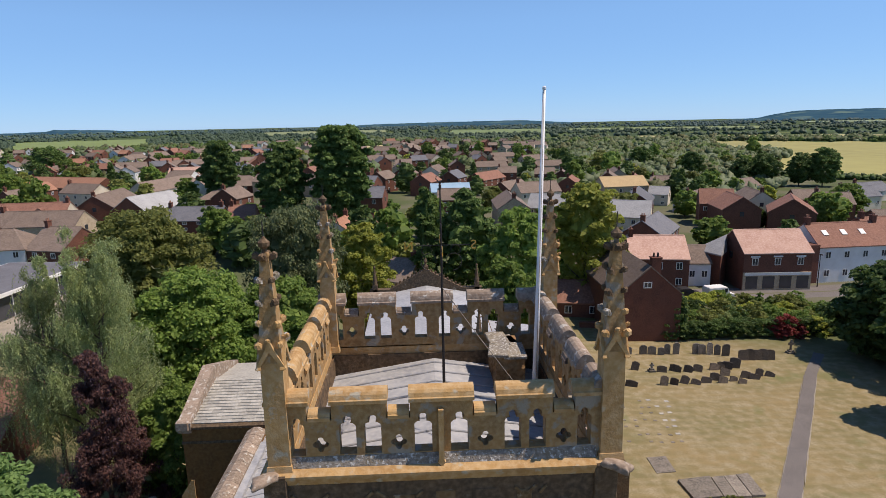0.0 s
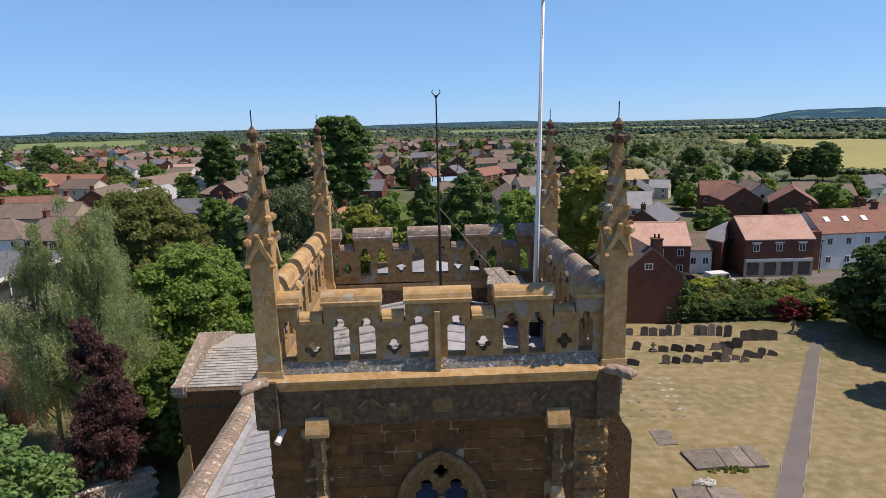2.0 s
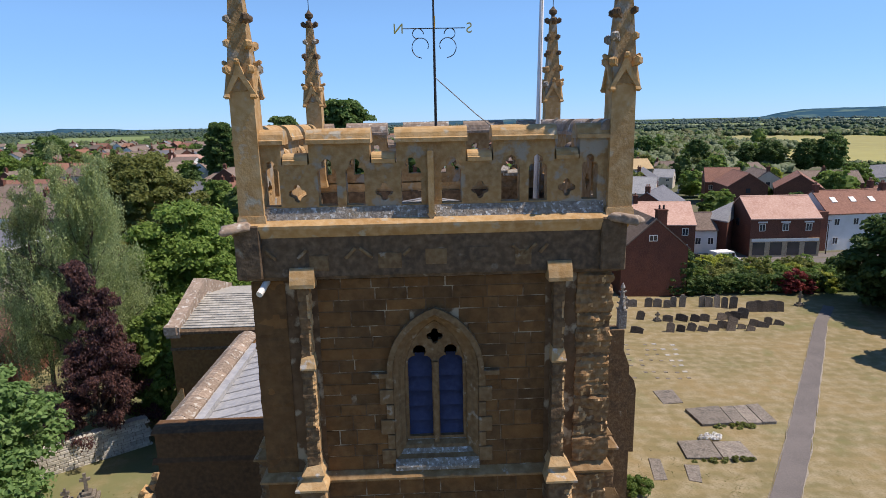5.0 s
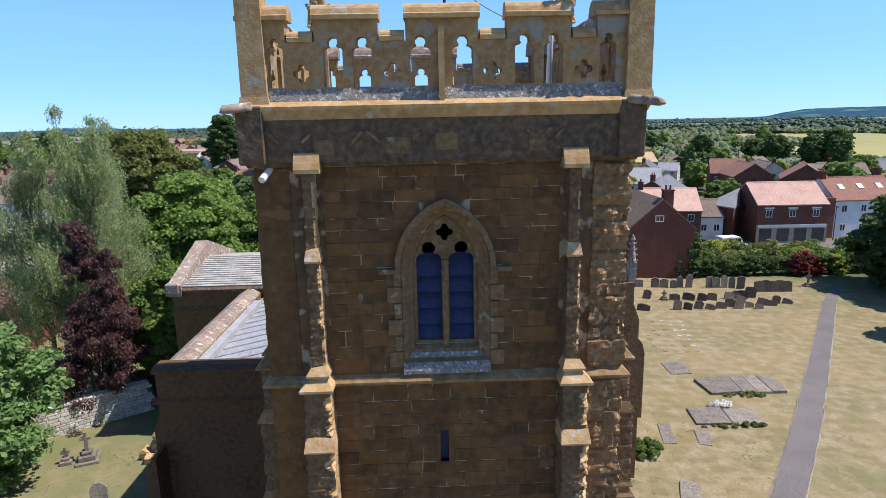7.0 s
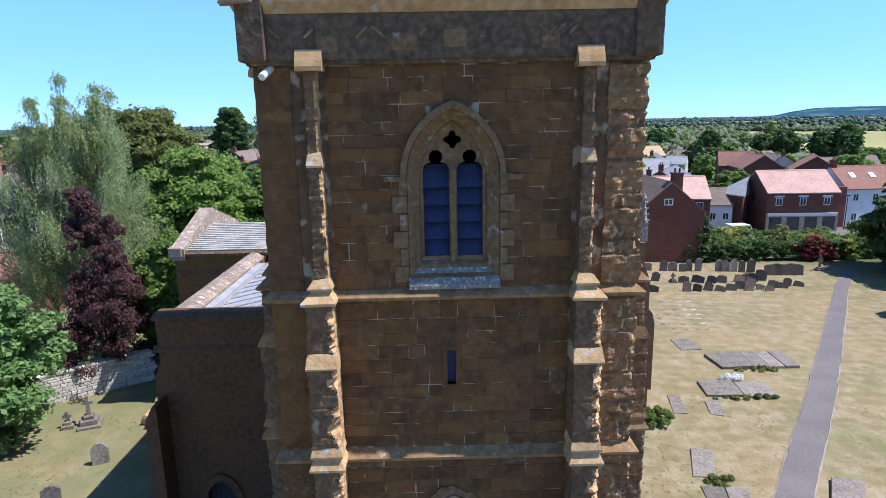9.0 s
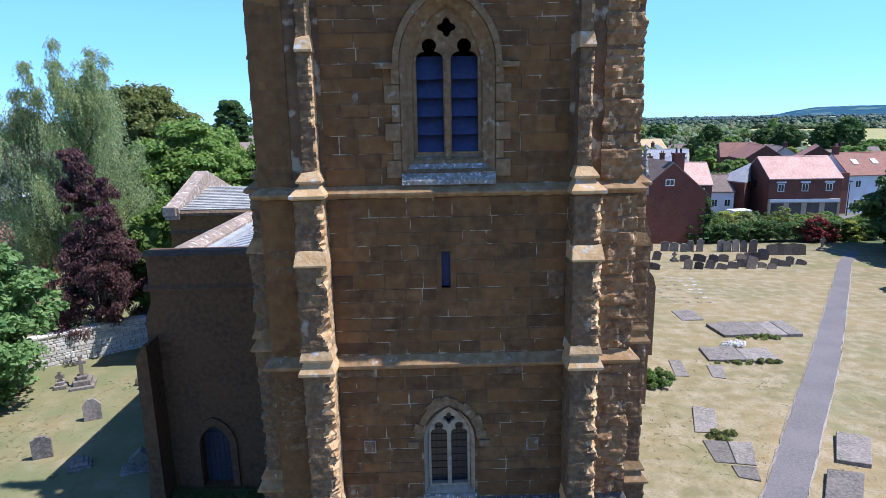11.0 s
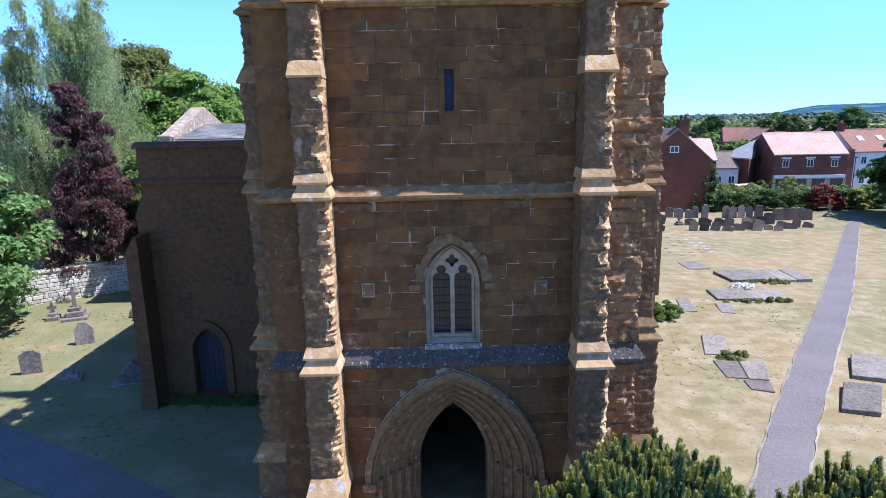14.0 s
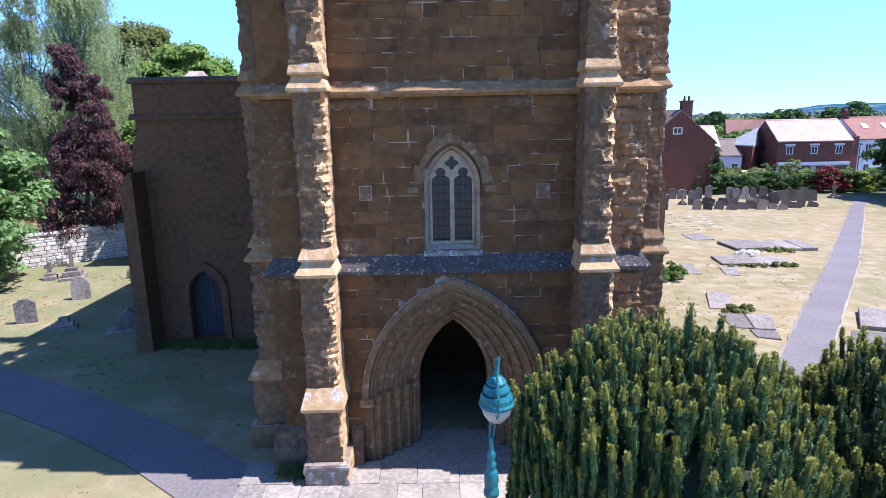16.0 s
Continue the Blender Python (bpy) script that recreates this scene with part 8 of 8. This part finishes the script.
t = house(66.6, 100.3, 80, 101, 5.7, 9, W_WHITE, R_RED, "white rendered house with brown tile roof and skylights", 2, 4, 2, eaves=6.3, gable_win=False)
for k in range(3):
    H = 5.7 - ground_z(73, 100.6)
    bm = bmesh.new()
    x = -4.2 + 3.4 * k
    m = Matrix.Translation((x, -2.0, H - 2.0 * (H - 6.3) / 4.5)) @ Matrix.Rotation(math.atan2(H - 6.3, 4.5), 4, "X")
    box(bm, -0.45, 0.45, -0.6, 0.6, 0.05, 0.16, 0, m)
    part("skylight", bm, M_WHITE, t)
bm = bmesh.new()
box(bm, -9.0, -6.7, -4.6, 4.6, -1, 6.6)
part("party_wall", bm, W_BRICK, t)
house(3.5, 193, 16, 194, 4.8, 7, W_CREAM, M_SKYROOF, "building with a pale blue sheet roof", 1, 4, 0)
house(18.5, 80.5, 25, 79.5, 2.4, 7, W_BRICK, R_RED, "low red-tiled outbuilding beyond the churchyard", 1, 2, 0)
house(22, 96, 30, 95, 3.4, 8, W_BRICK, R_BROWN, "brick outbuilding with brown roof behind the brick house", 1, 3, 1)


# street, vehicles
strip("street", [(20, 92.6, 1), (40, 91.0, 1), (60, 90.5, 1), (100, 92, 1)], 7.0, M_PATH, 0.04, "grey tarmac street before the shops", "road")


def vehicle(name, label, cat, x, y, rz, ln, w, h, mat, van):
    t = thing(name, label, cat, x, y, ground_z(x, y) + 0.04, rz)
    a = ln / 2
    bm = bmesh.new()
    pts = [(-a, 0.35), (a, 0.35), (a, 0.85), (a - 0.9, 1.05), (a - 1.5, h), (-a + 0.1, h), (-a, h - 0.3)] if van else [(-a, 0.3), (a, 0.3), (a, 0.75), (a - 1.0, 0.9), (a - 1.8, h), (-a + 0.9, h), (-a + 0.1, 0.95)]
    prism(bm, pts, -w / 2, w / 2, "y")
    bmesh.ops.recalc_face_normals(bm, faces=bm.faces)
    bmesh.ops.bevel(bm, geom=list(bm.edges), offset=0.06, segments=2, affect="EDGES")
    part("body", bm, mat, t)
    for sx in (-a + 0.8, a - 0.8):
        for sy in (-w / 2, w / 2):
            bm = bmesh.new()
            lathe(bm, [(0.32, -0.1), (0.32, 0.1)], 0, 0, 14)
            bm.transform(pose(sx, sy, 0.32, 90, 0, 0))
            part("wheel", bm, M_IRONW, t)
    for sy in (-1, 1):
        bm = bmesh.new()
        box(bm, a - (2.0 if van else 2.6), a - 1.45, sy * w / 2 - 0.02, sy * w / 2 + 0.02, h * 0.6, h * 0.9)
        part("side_window", bm, M_PANE, t)
    return t


vehicle("van", "white panel van parked in the street", "van", 46.2, 88.3, 8, 4.6, 1.9, 2.1, M_WHITE, True)
vehicle("car", "dark parked hatchback car", "car", 41.6, 89.5, 4, 4.2, 1.8, 1.5, M_IRONW, False)
for x, y in ((65.5, 93.5), (84, 94)):
    t = thing("street_lamp", "slim dark street lamp post", "street lamp", x, y, ground_z(x, y), 0, "street lamps")
    bm = bmesh.new()
    tube(bm, [(0, 0, 0), (0, 0, 5.5)], 0.09, 8, 0.05)
    part("column", bm, M_IRONW, t)
    bm = bmesh.new()
    box(bm, -0.12, 0.12, -0.5, 0.1, 5.45, 5.6, 0.03)
    part("lantern", bm, M_IRONW, t)

# low modern building with a white-edged flat roof, left of the trees
fl = thing("flat_roofed_building", "modern glazed building with a white-edged flat roof", "building", -53.7, 76, ground_z(-53.7, 76), math.degrees(math.atan2(15.2, 1.2)), "houses of the town")
H = 4.1 - ground_z(-53.7, 76)
bm = bmesh.new()
box(bm, -16, 17, 0.4, 12, -1, H - 0.45)
part("wall", bm, W_CREAM, fl)
bm = bmesh.new()
box(bm, -16.6, 17.6, -0.5, 12.4, H - 0.45, H)
rs = part("roof_slab", bm, M_WHITE, fl)
bm = bmesh.new()
box(bm, -16.3, 17.3, -0.2, 12.1, H, H + 0.06)
part("roof_covering", bm, M_SLATE, rs)
for k in range(11):
    bm = bmesh.new()
    box(bm, -15.6 + 2.95 * k, -12.9 + 2.95 * k, 0.3, 0.42, 0.9, H - 0.6)
    gw = part("window", bm, M_PANE, fl)
    bm = bmesh.new()
    box(bm, -12.88 + 2.95 * k, -12.70 + 2.95 * k, 0.26, 0.42, 0.2, H - 0.5)
    part("mullion", bm, M_WHITE, gw)
bm = bmesh.new()
box(bm, -17, 18, -5.0, 0.3, -0.6, 0.7)
part("terrace", bm, M_PAVE, fl)
house(-36.5, 45.0, -31.2, 45.4, 5.4, 9, W_BRICK, R_RED, "brick house with red-brown tile roof behind trees", 2, 3, 0)

# ---- far woods, hedgerows ----
def woods(name, label, spots, mat, seed, sprays):
    """Many low rounded crowns joined into one mass of trees, with loose sprays over the nearer ones."""
    q = np.random.default_rng(seed)
    per = 3 if sprays else 2
    S = np.repeat(np.asarray(spots, float), per, axis=0)
    n = len(S)
    s = S[:, 2]
    g = np.repeat(np.array([ground_z(x, y) for x, y, _ in spots]), per)
    c = np.stack([S[:, 0] + q.normal(size=n) * s * 0.5, S[:, 1] + q.normal(size=n) * s * 0.5, g + s * q.uniform(0.15, 0.6, n)], 1)
    r = s * q.uniform(0.42, 0.75, n)
    seg, rows = 7, np.radians([-35, 5, 38, 66, 87])
    ang = np.arange(seg) * 2 * math.pi / seg
    tem = np.stack([np.outer(np.cos(rows), np.cos(ang)), np.outer(np.cos(rows), np.sin(ang)), np.outer(np.sin(rows), np.ones(seg)) * 0.8], 2).reshape(-1, 3)
    vs = c[:, None, :] + tem[None] * (r[:, None] * (1 + 0.27 * q.normal(size=(n, len(tem)))))[:, :, None]
    quad = np.array([(j * seg + k, j * seg + (k + 1) % seg, (j + 1) * seg + (k + 1) % seg, (j + 1) * seg + k) for j in range(len(rows) - 1) for k in range(seg)])
    idx = (np.arange(n)[:, None, None] * len(tem) + quad[None]).reshape(-1, 4)
    vs = vs.reshape(-1, 3)
    if sprays:
        v2, i2 = leaf_mesh(c, r * 1.05, sprays, 1.0)
        k = np.repeat(r, sprays * 4)[:, None]
        c4 = v2.reshape(-1, 4, 3).mean(1).repeat(4, axis=0)
        v2 = c4 + (v2 - c4) * k * 0.24
        idx = np.concatenate([idx, i2 + len(vs)])
        vs = np.concatenate([vs, v2])
    ob = smooth(new(name, mesh_np(name, vs, idx, mat)))
    return tagged(ob, label, "woodland", kind="stuff")


FIELDS = [  # bearing from, to; distance from, to; colour
    (31.5, 44, 350, 760, (0.30, 0.275, 0.095)), (26.4, 31.5, 600, 780, (0.28, 0.26, 0.10)), (20, 44, 900, 1010, (0.36, 0.33, 0.16)), (-33, -23.5, 900, 1500, (0.17, 0.225, 0.075)),
    (-7, 2.5, 640, 720, (0.40, 0.34, 0.17)), (3, 12, 1350, 1900, (0.15, 0.20, 0.08)), (-14, -3, 1500, 2100, (0.20, 0.23, 0.11)), (14, 30, 1500, 1800, (0.18, 0.22, 0.09)), (33, 44, 2300, 2700, (0.19, 0.24, 0.13))]
for a0, a1, d0, d1, colour in FIELDS:
    fm = material("crop_field", colour, tuple(c * 0.85 for c in colour), tuple(c * 1.12 for c in colour), coarse=0.01, fine=0.08, bump=0)
    vs, fs, na, nd = [], [], 26, 6
    for j in range(nd + 1):
        for i in range(na + 1):
            b = radians(a0 + (a1 - a0) * i / na)
            d = d0 + (d1 - d0) * j / nd + 14 * math.sin(0.8 * i + a0) * (1 if j in (0, nd) else 0)
            x, y = d * math.sin(b), d * math.cos(b)
            vs.append((x, y, ground_z(x, y) + 0.15 + d * 0.0008))
    for j in range(nd):
        for i in range(na):
            k = j * (na + 1) + i
            fs.append((k, k + 1, k + na + 2, k + na + 1))
    tagged(part("field", (vs, [], fs), fm, None), "open crop field beyond the town", "field", kind="structure")
wr = random.Random(77)
sets = [[], [], [], [], [], []]


def in_field(a, d, m):
    return any(radians(f[0]) < a < radians(f[1]) and f[2] - m < d < f[3] + m for f in FIELDS)


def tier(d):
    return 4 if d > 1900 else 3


for k in range(17000):
    a = radians(wr.uniform(-44, 46))
    d = 330 * (3300 / 330) ** wr.random()
    x, y = d * math.sin(a), d * math.cos(a)
    if in_field(a, d, 12):
        continue
    belt = noise.noise((x * 0.004, y * 0.0022, 0.7)) + 0.35 * noise.noise((x * 0.02, y * 0.012, 3.1))
    if belt < -0.1:
        continue
    if d < 700 and a < radians(14) and wr.random() < 0.75:
        continue
    s = wr.uniform(2.6, 6.2) * (1 + max(0, d - 1400) / 4200)
    if any((x - p) ** 2 + (y - q2) ** 2 < (r + 4) ** 2 for p, q2, r in taken):
        continue
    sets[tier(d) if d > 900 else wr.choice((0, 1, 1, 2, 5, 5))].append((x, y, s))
for d0 in (790, 870, 1030, 1250, 1500, 1800, 2150, 2600, 3000):
    for k in range(110):
        a = radians(-44 + 90 * k / 110 + wr.uniform(-0.4, 0.4))
        d = d0 * (1 + 0.04 * math.sin(3 * a + d0)) + wr.uniform(-15, 15)
        if not in_field(a, d, 5):
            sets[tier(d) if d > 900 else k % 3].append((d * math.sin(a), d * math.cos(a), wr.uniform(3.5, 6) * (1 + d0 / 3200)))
for k in range(170):
    # hedges along the near sides of the yellow fields
    a = 31 + 13 * k / 170 if k % 3 else 26 + 5.6 * k / 170
    d = (340 if k % 3 else 588) + wr.uniform(-4, 4)
    sets[k % 2].append((d * math.sin(radians(a)), d * math.cos(radians(a)), wr.uniform(1.5, 2.8)))
for k in range(700):
    a, d = radians(wr.uniform(10, 31)), wr.uniform(225, 560)
    x, y = d * math.sin(a), d * math.cos(a)
    if in_field(a, d, 4) or any((x - p) ** 2 + (y - q2) ** 2 < (r + 3) ** 2 for p, q2, r in taken):
        continue
    sets[5 if wr.random() < 0.7 else 2].append((x, y, wr.uniform(3.0, 5.6)))
woods("far_woods", "dark green woods and hedgerows across the plain", sets[0], L_DEEP, 1, 12)
woods("distant_woods", "woods on the far plain tinted blue-green for haze", sets[3], L_FAR, 4, 0)
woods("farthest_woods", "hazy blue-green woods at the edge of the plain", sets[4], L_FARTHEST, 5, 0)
woods("far_trees", "mid-green trees and hedgerows across the plain", sets[1], L_MID, 2, 12)
woods("far_scrub", "olive green trees and scrub across the plain", sets[2], L_DUN, 3, 12)
woods("willow_scrub", "soft grey-green willows on the low ground", sets[5], L_SALLOW, 6, 12)

# far hills: a low wooded rise, a long pale ridge and a higher wooded hill
HILLS = [(-60, -0.3), (-33.6, -0.17), (-30.8, -0.12), (-30.2, 0.03), (-26.8, -0.08), (-24.4, -0.24), (-21.8, -0.4), (-17.2, -0.42), (-11.4, -0.36), (-6.3, -0.27), (-5.0, -0.1), (1.1, -0.02), (9.5, 0.02),
         (13.6, -0.22), (15.9, -0.4), (21, -0.45), (23.4, -0.4), (27.4, -0.3), (29.5, -0.2), (30.8, 0.1), (32.4, 0.33), (34.6, 0.36), (38.1, 0.38), (44, 0.3), (60, 0.0)]
# distance haze is put into the hillside colour
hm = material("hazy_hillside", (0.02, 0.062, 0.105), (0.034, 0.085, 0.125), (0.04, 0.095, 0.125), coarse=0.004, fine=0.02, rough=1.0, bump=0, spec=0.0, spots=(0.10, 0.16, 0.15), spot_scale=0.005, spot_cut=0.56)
vs, fs, cols = [], [], 480
for i in range(cols + 1):
    b = -60 + 120 * i / cols
    e = next(e0 + (e1 - e0) * (b - b0) / (b1 - b0) for (b0, e0), (b1, e1) in zip(HILLS, HILLS[1:]) if b0 <= b <= b1)
    top = 23.0 + 4500 * math.tan(radians(e - 0.07)) + 2.2 * noise.noise((b * 2.1, 0.2, 0)) + 1.6 * noise.noise((b * 6.3, 0.7, 0))
    for d, f in ((3250, -0.05), (3700, 0.35), (4100, 0.72), (4380, 0.97), (4500, 1.0), (4600, 0.7)):
        z = -7.5 + (top + 7.5) * f
        vs.append((d * math.sin(radians(b)), d * math.cos(radians(b)), z))
for i in range(cols):
    for j in range(5):
        k = i * 6 + j
        fs.append((k, k + 6, k + 7, k + 1))
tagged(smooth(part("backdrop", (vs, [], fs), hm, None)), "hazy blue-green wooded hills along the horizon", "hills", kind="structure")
for i, k in enumerate(kinds):
    k.matrix_basis = pose(-150 - 13 * i, 262 + 6 * i, ground_z(-150, 262))
for i, p in enumerate(protos):
    p.matrix_basis = pose(-190 + 14 * i, 330 + 7 * i, ground_z(-150, 330), 0, 0, 20)

# ---- single facing stones of the tower front ----
for v, f in singles:
    tpart("stone", (v, [], f), M_STONE, wall_front)
